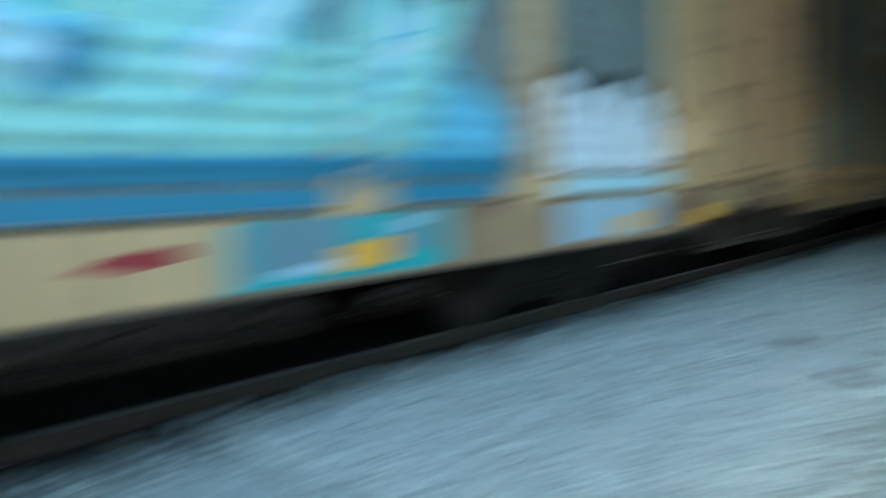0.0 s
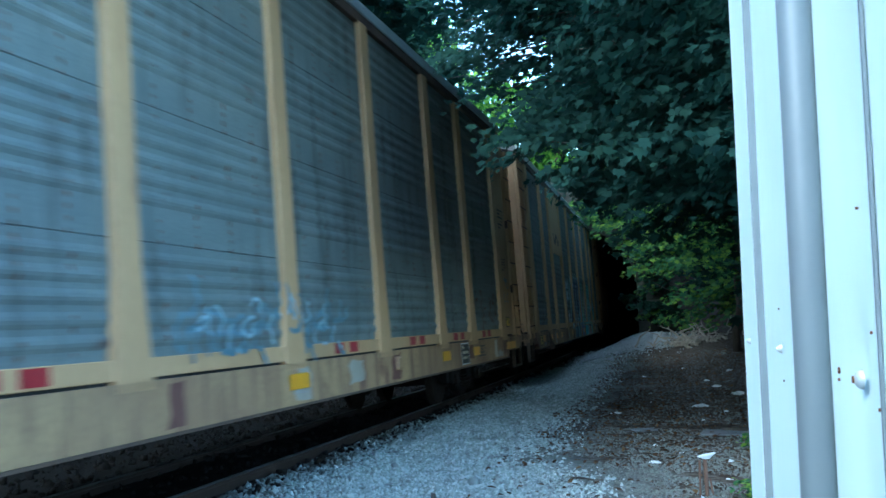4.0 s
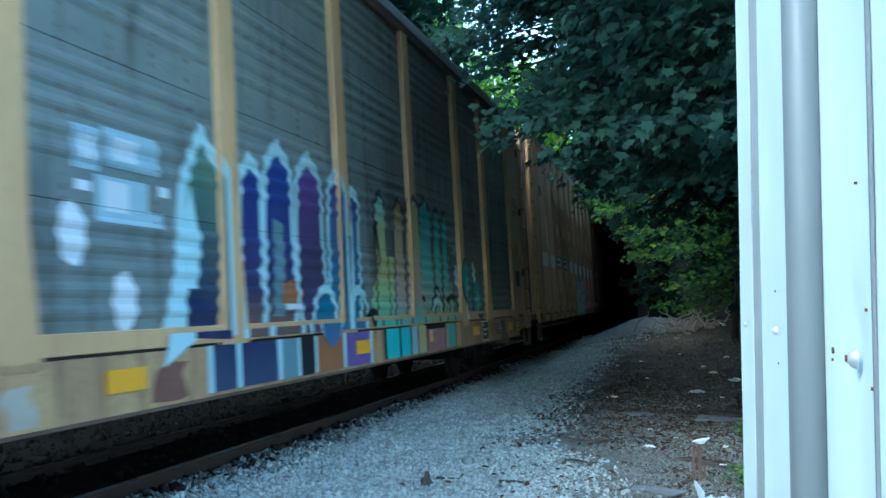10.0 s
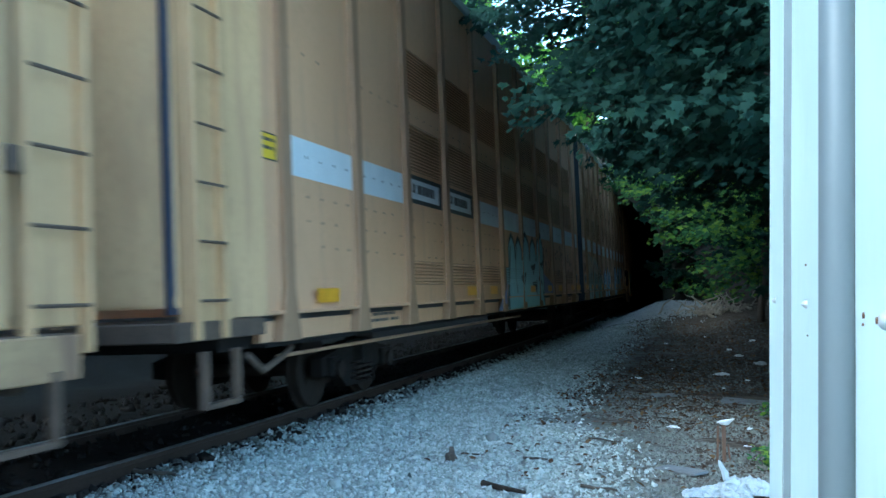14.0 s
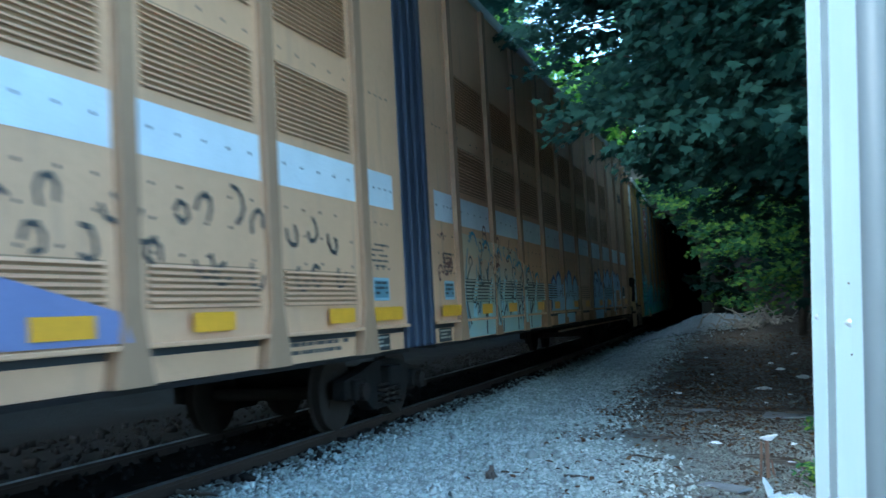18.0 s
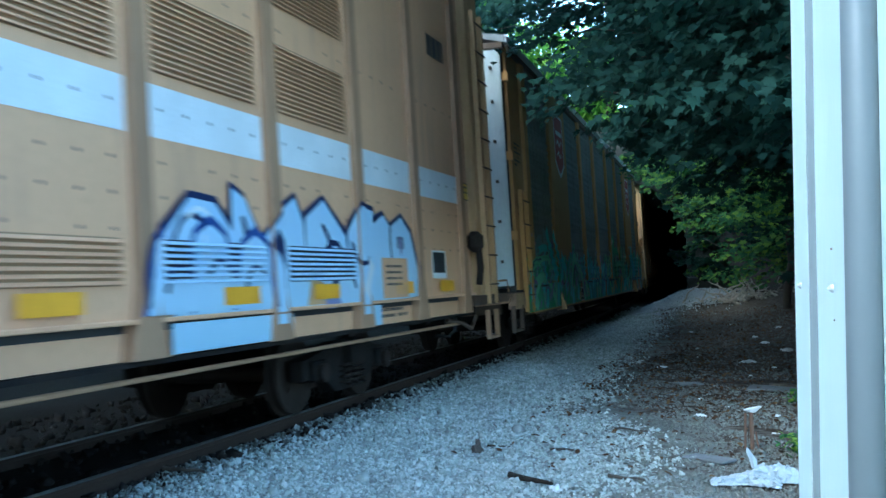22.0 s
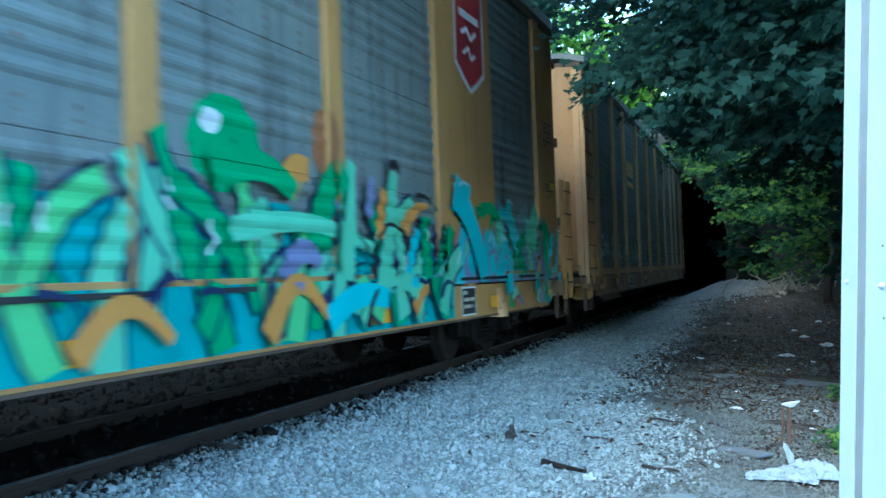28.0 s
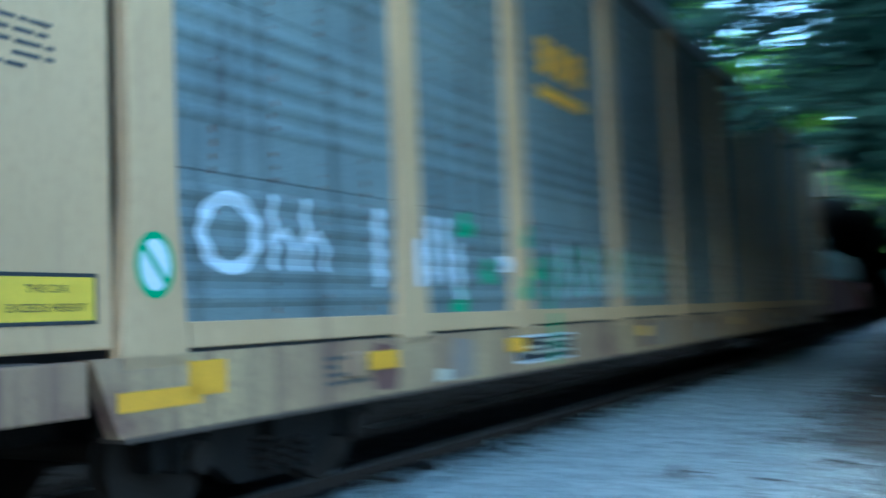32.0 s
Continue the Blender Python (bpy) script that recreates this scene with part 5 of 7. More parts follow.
def stirrup(parent, y0, y1, mat, low=0.42, x=1.6):
    bm = bmesh.new()
    for y in (y0, y1):
        add_box(bm, x - 0.05, x + 0.02, y - 0.03, y + 0.03, low, 0.86, 0.006)
    add_box(bm, x - 0.06, x + 0.02, y0 + 0.03, y1 - 0.03, low, low + 0.04, 0.006)
    part("step_stirrup", bm, mat, parent)


def truck(parent, y, name="truck"):
    """Three-piece freight truck: side frames with spring nests, bolster, two wheelsets."""
    bm = bmesh.new()
    add_box(bm, -1.2, 1.2, y - 0.17, y + 0.17, 0.42, 0.66, 0.02)
    fr = part(name, bm, M["dark"], parent)
    for s in (-1, 1):
        x = s * 1.0
        bm = bmesh.new()
        prof = [(-1.15, 0.36), (-1.15, 0.56), (-0.75, 0.62), (-0.35, 0.72), (0.35, 0.72), (0.75, 0.62), (1.15, 0.56), (1.15, 0.36), (0.72, 0.40), (0.42, 0.18), (-0.42, 0.18), (-0.72, 0.40)]
        add_prism(bm, [(y + p, q) for p, q in prof], "x", x - 0.07, x + 0.07)
        part("side_frame", bm, M["dark"], fr)
        for d in (-0.865, 0.865):
            box_part("journal_box", M["dark"], fr, x - 0.11, x + 0.14, y + d - 0.15, y + d + 0.15, 0.34, 0.56, 0.02)
    for d in (-0.19, 0.0, 0.19):
        bm = bmesh.new()
        r, pts = 0.07, []
        for k in range(33):
            a = k / 32 * 2 * math.pi * 4
            pts.append((1.1 + r * math.cos(a), y + d + r * math.sin(a), 0.22 + 0.24 * k / 32))
        add_tube(bm, pts, 0.016, 5)
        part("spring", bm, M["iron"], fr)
    sets = []
    for d in (-0.865, 0.865):
        bm = bmesh.new()
        add_tube(bm, [(-1.05, 0, 0), (1.05, 0, 0)], 0.075, 10)
        for s in (-1, 1):
            for r, a, b in ((0.42, 0.70, 0.83), (0.445, 0.70, 0.73)):
                seg = 28
                ring = [(r * math.cos(2 * math.pi * k / seg), r * math.sin(2 * math.pi * k / seg)) for k in range(seg)]
                add_prism(bm, ring, "x", s * a, s * b)
            for k in range(3):
                a = 2 * math.pi * k / 3
                add_box(bm, s * 0.83, s * 0.845, 0.2 * math.cos(a) - .03, 0.2 * math.cos(a) + .03, 0.2 * math.sin(a) - .03, 0.2 * math.sin(a) + .03)
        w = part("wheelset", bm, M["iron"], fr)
        w.location = (0, y + d, 0.425)
        bm = bmesh.new()
        ring = [(0.10 * math.cos(2 * math.pi * k / 12), 0.10 * math.sin(2 * math.pi * k / 12)) for k in range(12)]
        add_prism(bm, [(y + d + p, 0.425 + q) for p, q in ring], "x", 1.14, 1.2)
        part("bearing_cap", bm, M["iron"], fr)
        sets.append(w)
    return sets


COVER = {}
RIBS = (1.4, 4.2, 7.05, 9.1)
POST = 11.75
WHEELS = []


def rib_part(parent, y, mat, tapered=True, w=0.30, base=0.52, top=5.35):
    h = w / 2
    b = base / 2
    bm = bmesh.new()
    if tapered:
        out = [(y - b, 1.0), (y + b, 1.0), (y + h, 1.9), (y + h, top), (y - h, top), (y - h, 1.9)]
    else:
        out = [(y - h, 1.0), (y + h, 1.0), (y + h, top), (y - h, top)]
    add_prism(bm, out, "x", WALL - 0.03, RIB)
    bmesh.ops.bevel(bm, geom=[e for e in bm.edges if abs(e.verts[0].co.x - RIB) < 1e-4 and abs(e.verts[1].co.x - RIB) < 1e-4], offset=0.012, segments=1, affect="EDGES")
    return part("rib", bm, mat, parent)


def autorack_shell(root, mat, skirt, front=None, tall_ladders=True):
    """Flat car below, rack above: everything that the racks of this kind have in common."""
    # far side, floor, roof
    box_part("far_side", M["steel"], root, -1.58, -1.5, -POST, POST, 1.1, 5.35)
    box_part("deck", M["dark"], root, -1.45, 1.45, -13.2, 13.2, 0.92, 1.06)
    box_part("centre_sill", M["dark"], root, -0.32, 0.32, -13.6, 13.6, 0.55, 0.92)
    for y in (-6.5, -3.2, 0.0, 3.2, 6.5):
        box_part("crossbearer", M["dark"], root, -1.4, 1.4, y - .08, y + .08, 0.68, 0.92)
    prof = [(1.56, 5.5), (1.56, 5.63), (1.1, 5.72), (0.0, 5.79), (-1.1, 5.72), (-1.56, 5.63), (-1.56, 5.5), (-1.2, 5.6), (0, 5.68), (1.2, 5.6)]
    bm = bmesh.new()
    add_prism(bm, prof, "y", -13.0, 13.0)
    part("roof", bm, M["roof"], root)
    seg = 26.0 / 9
    for k in range(9):
        box_part("roof_edge", M["roofedge"], root, 1.563, 1.60, -13 + k * seg + .012, -13 + (k + 1) * seg - .012, 5.49, 5.64, 0.008)
    box_part("top_rail", M["frame"], root, 1.48, 1.60, -12.9, 12.9, 5.33, 5.47, 0.008)
    # side sill
    bm = bmesh.new()
    add_prism(bm, [(-POST - 0.45, 1.075), (-POST - .28, 0.67), (POST + .28, 0.67), (POST + 0.45, 1.075)], "x", 1.50, 1.61)
    part("side_sill", bm, skirt, root)
    box_part("sill_flange", M["frame"], root, 1.42, 1.625, -POST - .25, POST + .25, 0.645, 0.668)
    box_part("far_sill", M["dark"], root, -1.61, -1.5, -POST, POST, 0.67, 1.07)
    for s in (-1, 1):
        ends_of_car(root, s, mat, front if s == -1 and front else mat, tall_ladders)
    WHEELS.extend((root, w) for s in (-10.15, 10.15) for w in truck(root, s))


def round_doors(root, mat, s, y, bulge, z0, z1):
    """A pair of end doors that bow outwards, with a stiffened foot."""
    for side in (1, -1):
        bm = bmesh.new()
        xs = [1.49 * math.sin(a) for a in np.linspace(.02, math.pi / 2, 13)]
        outer = [(side * x, s * (y + .05 + bulge * math.sqrt(max(0, 1 - (x / 1.5) ** 2)))) for x in xs]
        inner = [(p * .98, q - s * .05) for p, q in outer]
        ring = outer + inner[::-1]
        lo, hi = [[bm.verts.new((p, q, z)) for p, q in ring] for z in (z0, z1)]
        n = len(ring)
        for k in range(n):
            f = bm.faces.new((lo[k], lo[(k + 1) % n], hi[(k + 1) % n], hi[k]))
            f.smooth = k < 12
        door = part("end_door", bm, mat, root)
        for p in door.data.polygons:
            p.use_smooth = abs(p.normal.z) < .1
        foot = [(p * 1.004, q + s * .012) for p, q in outer[2:12]]
        for z in (z0 + .02, z1 - .1):
            bm = bmesh.new()
            lo, hi = [[bm.verts.new((p, q, zz)) for p, q in foot + [(p * .97, q - s * .03) for p, q in foot[::-1]]] for zz in (z, z + .07)]
            m = len(lo)
            for k in range(m):
                bm.faces.new((lo[k], lo[(k + 1) % m], hi[(k + 1) % m], hi[k]))
            for a, b in zip(range(9), range(19, 9, -1)):
                for ring2 in (lo, hi):
                    bm.faces.new((ring2[a], ring2[a + 1], ring2[b - 1], ring2[b]))
            part("door_band", bm, mat, door)


def ends_of_car(root, s, mat, door, tall_ladders):
    """End of a rack: corner panels, ladder, end doors, platform, coupler."""
    def B(name, m, x0, x1, a, b, z0, z1, bevel=0.0, label=""):
        y0, y1 = sorted((s * a, s * b))
        return box_part(name, m, root, x0, x1, y0, y1, z0, z1, bevel, label)
    B("end_panel", mat, 1.46, 1.56, POST + .27, 13.0, 1.12, 5.42, 0.01)
    B("hinge_post", M["black"], 1.40, 1.5, 13.0, 13.06, 1.1, 5.42, 0.01)
    round_doors(root, door, s, 13.06, 0.4 if door is mat else 0.12, 1.2, 5.35)
    for z in (2.0, 3.4, 4.8):
        B("hinge", M["frame"] if s == 1 else mat, 1.46, 1.60, 12.97, 13.08, z, z + 0.16, 0.01)
    B("door_guide", M["frame"], -1.5, 1.55, 13.0, 13.2, 5.37, 5.47)
    B("end_platform", M["frame"], -1.5, 1.56, 12.45, 13.55, 0.94, 1.08, 0.01)
    B("end_sill", M["cream_dirty"], 1.45, 1.6, POST + .46, 13.55, 0.80, 1.07, 0.01)
    if tall_ladders:
        lo, hi = (13.16, 13.68) if s == 1 else (12.84, 13.5)
        ladder(root, s * lo, s * hi, 0.95, 5.2, 1.55 if s == 1 else 1.61, mat, 9)
        B("ladder_plate", mat, 1.42, 1.5 if s == 1 else 1.555, max(lo - .02, 13.02), hi + .02, 1.12, 5.25, 0.01)
    step = sorted((s * 12.65, s * 13.32) if s == 1 else (s * 13.1, s * 13.78))
    stirrup(root, step[0], step[1], M["frame"])
    bm = bmesh.new()
    add_tube(bm, [(1.5, s * 13.5, 1.0), (1.5, s * 13.66, .93), (.9, s * 13.7, .9), (.3, s * 13.7, .88)], .02, 6)
    part("uncoupling_lever", bm, M["rib_tan"], root)
    bm = bmesh.new()
    add_tube(bm, [(1.46, s * 13.5, 1.1), (1.46, s * 13.56, 1.3), (.5, s * 13.6, 1.3), (.5, s * 13.55, 1.1)], .016, 6)
    part("grab_iron", bm, M["cream_dirty"], root)
    B("brake_beam", M["frame"], .5, 1.3, 13.3, 13.42, .72, .94, .02)
    bm = bmesh.new()
    add_box(bm, -0.14, 0.14, *sorted((s * 13.5, s * 13.95)), 0.68, 0.92, 0.02)
    add_box(bm, -0.2, 0.2, *sorted((s * 13.9, s * 14.25)), 0.64, 0.98, 0.05)
    part("coupler", bm, M["dark"], root)
    bm = bmesh.new()
    add_tube(bm, [(0.5, s * 13.5, 0.75), (0.55, s * 13.75, 0.5), (0.5, s * 14.0, 0.42), (0.35, s * 14.2, 0.45)], 0.03, 6)
    part("air_hose", bm, M["rubber"], root)


def autorack(label, mat, skirt, solid=(), wide=(), tapered=True, ribs=RIBS, front=None, tall_ladders=True):
    """A tri-level or bi-level rack with corrugated steel sides. solid: (y0, y1, z0, material) plain plates over a bay; wide: (y0, y1) plates in place of ribs."""
    root = new("railway_car")
    tagged(root, label, "railway car", "cars of the freight train")
    autorack_shell(root, mat, skirt, front, tall_ladders)
    centres = sorted([-y for y in ribs] + list(ribs))
    COVER[root.name] = [(y, .3) for y in centres] + [(s * POST, .34) for s in (-1, 1)] + [((a + b) / 2, b - a) for a, b in wide]
    for s in (-1, 1):
        rib_part(root, s * (POST + .02), mat, tapered, 0.34, 0.5)
    for y in centres:
        rib_part(root, y, mat, tapered)
    edges = [-POST] + centres + [POST]
    for a, b in zip(edges, edges[1:]):
        a, b = a + 0.13, b - 0.13
        strip("side_panel", a, b, [(z, x) for z, x in PROFILE], M["steel"], root, WALL)
        box_part("base_band", skirt if not tapered else mat, root, WALL - .02, 1.595, a + .1, b - .1, 1.10, 1.245, 0.006)
        box_part("band_gap", M["black"], root, WALL - .05, WALL + .01, a, b, 1.06, 1.12)
    for y0, y1 in wide:
        box_part("wide_plate", mat, root, WALL, RIB + .004, y0, y1, 1.12, 5.35, 0.01)
    for y0, y1, z0, m in solid:
        box_part("sign_plate", m, root, WALL, WALL + 0.045, y0, y1, z0, 5.32, 0.006)
    # writing and fittings that every car has
    for s in (-1, 1):
        bars("stencil", s * 12.5 - .3, s * 12.5 + .25, 3.3, 3.75, 6, root, "ink", 1.562, 3)
        bars("stencil", s * 12.5 - .25, s * 12.5 + .15, 2.42, 2.7, 5, root, "ink", 1.562, 4, .4)
    return root


def reflectors(root, spots, z0=0.82, z1=0.98, w=0.5, mat="yellow"):
    for y in spots:
        paint("reflector", [(mat, [rect(y - w / 2, y + w / 2, z0, z1)])], root, base=1.626, draped=False)


for key, colour in {"p_sky": (0.20, 0.51, 0.66), "p_ice": (0.50, 0.70, 0.74), "p_mint": (0.22, 0.60, 0.37), "p_green": (0.04, 0.36, 0.13), "p_lime": (0.20, 0.60, 0.22), "p_teal": (0.05, 0.38, 0.38),
                    "p_blue": (0.03, 0.07, 0.26), "p_lilac": (0.23, 0.24, 0.42), "p_brown": (0.34, 0.14, 0.06), "p_pink": (0.48, 0.22, 0.25), "p_butter": (0.58, 0.50, 0.27), "p_white": (0.72, 0.75, 0.78),
                    "p_black": (0.015, 0.016, 0.02), "p_pale": (0.40, 0.53, 0.60), "p_orange": (0.62, 0.28, 0.06), "p_violet": (0.16, 0.10, 0.32), "p_aqua": (0.12, 0.56, 0.60), "p_navy": (0.012, 0.022, 0.085), "p_dusk": (0.17, 0.26, 0.30), "p_azure": (0.05, 0.22, 0.33), "p_foam": (0.40, 0.70, 0.60)}.items():
    M[key] = material("spray_" + key[2:], colour, 0.5, 0, tuple(c * .8 for c in colour), 0.5, 2.5, 40, 0.03, 60)


def fade(name, stops, wobble=0.35):
    """Spray paint that fades from colour to colour up the side; stops are (height, colour)."""
    m = material("spray_" + name, stops[0][1], 0.5, 0, None, 0.5, 2.5, 40, 0.03, 60)
    t = m.node_tree
    b = t.nodes["Principled BSDF"]
    co = t.nodes.new("ShaderNodeTexCoord")
    sep = t.nodes.new("ShaderNodeSeparateXYZ")
    t.links.new(co.outputs["Object"], sep.inputs[0])
    mp = t.nodes.new("ShaderNodeMapping")
    mp.inputs["Scale"].default_value = (1, 2.2, .9)
    t.links.new(co.outputs["Object"], mp.inputs[0])
    n = t.nodes.new("ShaderNodeTexNoise")
    n.inputs["Scale"].default_value, n.inputs["Detail"].default_value = 1.5, 3.0
    t.links.new(mp.outputs[0], n.inputs["Vector"])
    off = t.nodes.new("ShaderNodeMath")
    off.operation = "MULTIPLY_ADD"
    off.inputs[1].default_value = wobble * 2
    t.links.new(n.outputs["Fac"], off.inputs[0])
    t.links.new(sep.outputs["Z"], off.inputs[2])
    lo, hi = stops[0][0], stops[-1][0]
    r = t.nodes.new("ShaderNodeMapRange")
    r.inputs["From Min"].default_value, r.inputs["From Max"].default_value = lo + wobble, hi + wobble
    t.links.new(off.outputs[0], r.inputs["Value"])
    ramp = t.nodes.new("ShaderNodeValToRGB")
    for i, (z, c) in enumerate(stops):
        el = ramp.color_ramp.elements[i] if i < 2 else ramp.color_ramp.elements.new(.5)
        el.position, el.color = (z - lo) / (hi - lo), (*c, 1)
    t.links.new(r.outputs[0], ramp.inputs[0])
    t.links.new(ramp.outputs[0], b.inputs["Base Color"])
    return m


M["f_night"] = fade("night_fade", [(0.7, (.045, .06, .12)), (1.3, (.012, .022, .085)), (1.9, (.03, .05, .14)), (2.4, (.04, .09, .11)), (2.9, (.12, .22, .15))])
M["f_royal"] = fade("royal_fade", [(0.7, (.10, .10, .12)), (1.2, (.14, .09, .08)), (1.6, (.04, .035, .11)), (2.3, (.035, .03, .13)), (2.9, (.02, .05, .25))])
M["f_plum"] = fade("plum_fade", [(0.7, (.22, .09, .07)), (1.3, (.06, .05, .13)), (1.8, (.05, .04, .09)), (2.9, (.10, .05, .22))])
M["f_deep"] = fade("deep_fade", [(0.7, (.16, .12, .32)), (1.3, (.03, .16, .26)), (1.9, (.02, .10, .22)), (2.5, (.03, .12, .12)), (2.9, (.05, .04, .22))])
M["f_lime"] = fade("pastel_green_fade", [(1.1, (.15, .50, .42)), (1.6, (.36, .52, .26)), (1.95, (.44, .42, .17)), (2.2, (.30, .58, .40)), (2.9, (.30, .62, .48))])
M["f_peach"] = fade("peach_fade", [(1.1, (.20, .48, .44)), (1.5, (.46, .34, .34)), (1.9, (.48, .38, .28)), (2.3, (.42, .52, .38)), (2.9, (.44, .38, .14))])
M["f_aqua"] = fade("aqua_fade", [(1.1, (.36, .42, .22)), (1.5, (.34, .42, .34)), (1.9, (.20, .50, .46)), (2.4, (.22, .50, .46)), (2.9, (.04, .38, .42))])
M["f_ice"] = fade("ice_fade", [(.85, (.26, .50, .55)), (1.3, (.40, .58, .60)), (1.8, (.42, .58, .62)), (2.4, (.34, .54, .60))])
M["f_silver"] = fade("silver_fade", [(.85, (.40, .56, .68)), (1.4, (.48, .62, .76)), (2.2, (.42, .58, .76))])
M["f_mist"] = fade("mist_fade", [(.85, (.38, .50, .48)), (1.3, (.46, .50, .42)), (1.6, (.54, .42, .28)), (2.0, (.60, .365, .22))])


def finger(y, w, z0, z1, lean=0.0, point=.35):
    """An upright stroke with a pointed or rounded top."""
    top = [(y + lean + w * .46 * math.cos(a), z1 + w * (point if abs(a - math.pi / 2) < .1 else point * .8) * math.sin(a)) for a in np.linspace(0.0, math.pi, 7)]
    return [(y - w * .60, z0), (y + w * .60, z0), (y + w * .50 + lean * .5, (z0 + z1) / 2)] + top + [(y - w * .50 + lean * .5, (z0 + z1) / 2)]


def fingers(spots, z0, line, edge=.07, shine=None):
    """A row of tall letters without words; spots are (y, width, top, paint, lean, point)."""
    layers, glint = [], []
    for y, w, t, m, ln, pt in spots:
        layers += [(line, [finger(y, w + edge * 1.6, z0, t, ln, pt + edge)]), (m, [finger(y, w - edge * .3, z0, t - edge * .4, ln, pt)])]
        glint += stroke([(y - w * .24, z0 + .35), (y - w * .2 + ln * .6, (z0 + t) / 2 + .3)], 0.03)
    return layers + ([(shine, glint)] if shine else [])


def curve(rng, y, z, size, turn):
    """Points of a bent brush line."""
    a = rng.uniform(0, 2 * math.pi)
    pts, n = [(y, z)], 5
    for k in range(n):
        a += turn * rng.uniform(.3, 1.0)
        pts.append((pts[-1][0] + math.cos(a) * size / n, pts[-1][1] + math.sin(a) * size / n))
    return pts


def swoosh(pts, w0, w1, bow=.18):
    """A fat bent stroke with square ends that narrows from w0 to w1, as convex quads."""
    (ya, za), (yb, zb) = pts
    L = math.hypot(yb - ya, zb - za) or 1e-6
    n, rows = 7, []
    for k in range(n + 1):
        f = k / n
        d = bow * L * math.sin(math.pi * f)
        y, z = ya + (yb - ya) * f - (zb - za) / L * d, za + (zb - za) * f + (yb - ya) / L * d
        e = bow * math.pi * math.cos(math.pi * f)
        ty, tz = (yb - ya) / L - (zb - za) / L * e, (zb - za) / L + (yb - ya) / L * e
        q, w = math.hypot(ty, tz), (w0 + (w1 - w0) * f) / 2
        rows.append(((y - tz / q * w, z + ty / q * w), (y + tz / q * w, z - ty / q * w)))
    return [[a[0], b[0], b[1], a[1]] for a, b in zip(rows, rows[1:])]


def wildstyle(rng, y0, y1, z0, z1, base, letter, accent, line, shine, pitch=.75, tall=1.0):
    """Leaning, interlocked letters without words: a washed ground, accents, fat tapering bars with dark edges, serifs and glints."""
    def held(polys, top):
        return [[(min(max(p, y0 - .3), y1 + .3), min(max(q, z0), top + .15)) for p, q in poly] for poly in polys]
    span = y1 - y0
    tops = [z1 - rng.uniform(0, .32) * (z1 - z0) for _ in range(int(span * 1.5) + 2)]
    top_at = lambda y: tops[min(max(int((y - y0) * 1.5), 0), len(tops) - 1)]
    wash = []
    for k in range(int(span / .55)):
        y = y0 + .55 * k
        t = z0 + (top_at(y + .3) - z0) * rng.uniform(.6, .85)
        wash.append([(y, z0), (y + .6, z0), (y + .62, t - rng.uniform(0, .3)), (y + .35, t), (y, t - rng.uniform(0, .3))])
    layers = [(base, wash)]
    for c in accent:
        spots = []
        for _ in range(int(span * 1.5 / len(accent)) + 1):
            y, a, L = rng.uniform(y0, y1 - .2), rng.uniform(.3, 2.8), rng.uniform(.25, .6)
            t = top_at(y)
            z = rng.uniform(z0, t)
            spots += held(swoosh([(y, z), (y + math.cos(a) * L, z + math.sin(a) * L)], rng.uniform(.15, .34), rng.uniform(.05, .2), rng.uniform(-.3, .3)), t)
        layers.append((c, spots))
    n = max(2, int(span / pitch))
    glint, cuts = [], []
    for k in range(n):
        y = y0 + (k + .5) * span / n + rng.uniform(-.12, .12)
        t = top_at(y)
        h = (t - z0) * tall
        for b in range(3):
            lean = rng.choice((-.45, -.3, .35, .5)) if b < 2 else rng.choice((-1.1, 1.0, .8))
            lo = z0 + (0 if b == 0 else rng.uniform(.05, .4) * h)
            L = h * (rng.uniform(.8, 1.0) if b == 0 else rng.uniform(.4, .7))
            ends = [(y - lean * L / 2 + (b - 1) * .2, lo), (y + lean * L / 2 + (b - 1) * .2, lo + L)]
            w0, w1, bow = rng.uniform(.2, .34), rng.uniform(.12, .26), rng.uniform(-.16, .16)
            layers += [(line, held(swoosh(ends, w0 + .075, w1 + .075, bow), t)), (rng.choice(letter), held(swoosh(ends, w0, w1, bow), t))]
            if rng.random() < .6:
                f = rng.uniform(.5, .85)
                p, q = ends[0][0] + (ends[1][0] - ends[0][0]) * f, ends[0][1] + (ends[1][1] - ends[0][1]) * f
                glint += held(stroke([(p - .06, q), (p - .02 + lean * .1, q + rng.uniform(.06, .16))], .035), t)
        cuts += held(swoosh([(y - .2, z0 + h * rng.uniform(.1, .6)), (y + .25, z0 + h * rng.uniform(.1, .6))], rng.uniform(.03, .12), .02, .25), t)
    return layers + [(line, cuts), (shine, glint)]


def rivets(root, edges):
    """Rows of rust-stained rivets and fixing holes in the side sheets."""
    rng = random.Random(len(root.children) + 7)
    polys = []
    for a, b in zip(edges, edges[1:]):
        n = max(2, int((b - a) / 0.62))
        for k in range(1, n + 1):
            y = a + (b - a) * k / (n + 1) + rng.uniform(-.03, .03)
            z = 1.3
            while z < 5.2:
                flat = (z - 1.03) % SHEET
                if flat < .26 or rng.random() < .35:
                    r = rng.uniform(.010, .022)
                    polys.append(disc(y + rng.uniform(-.008, .008), z, r, r * rng.uniform(1, 1.6), 6))
                z += 0.082
    ob = paint("rivets", [("rust", polys)], root)
    ob["kind"] = "stuff"


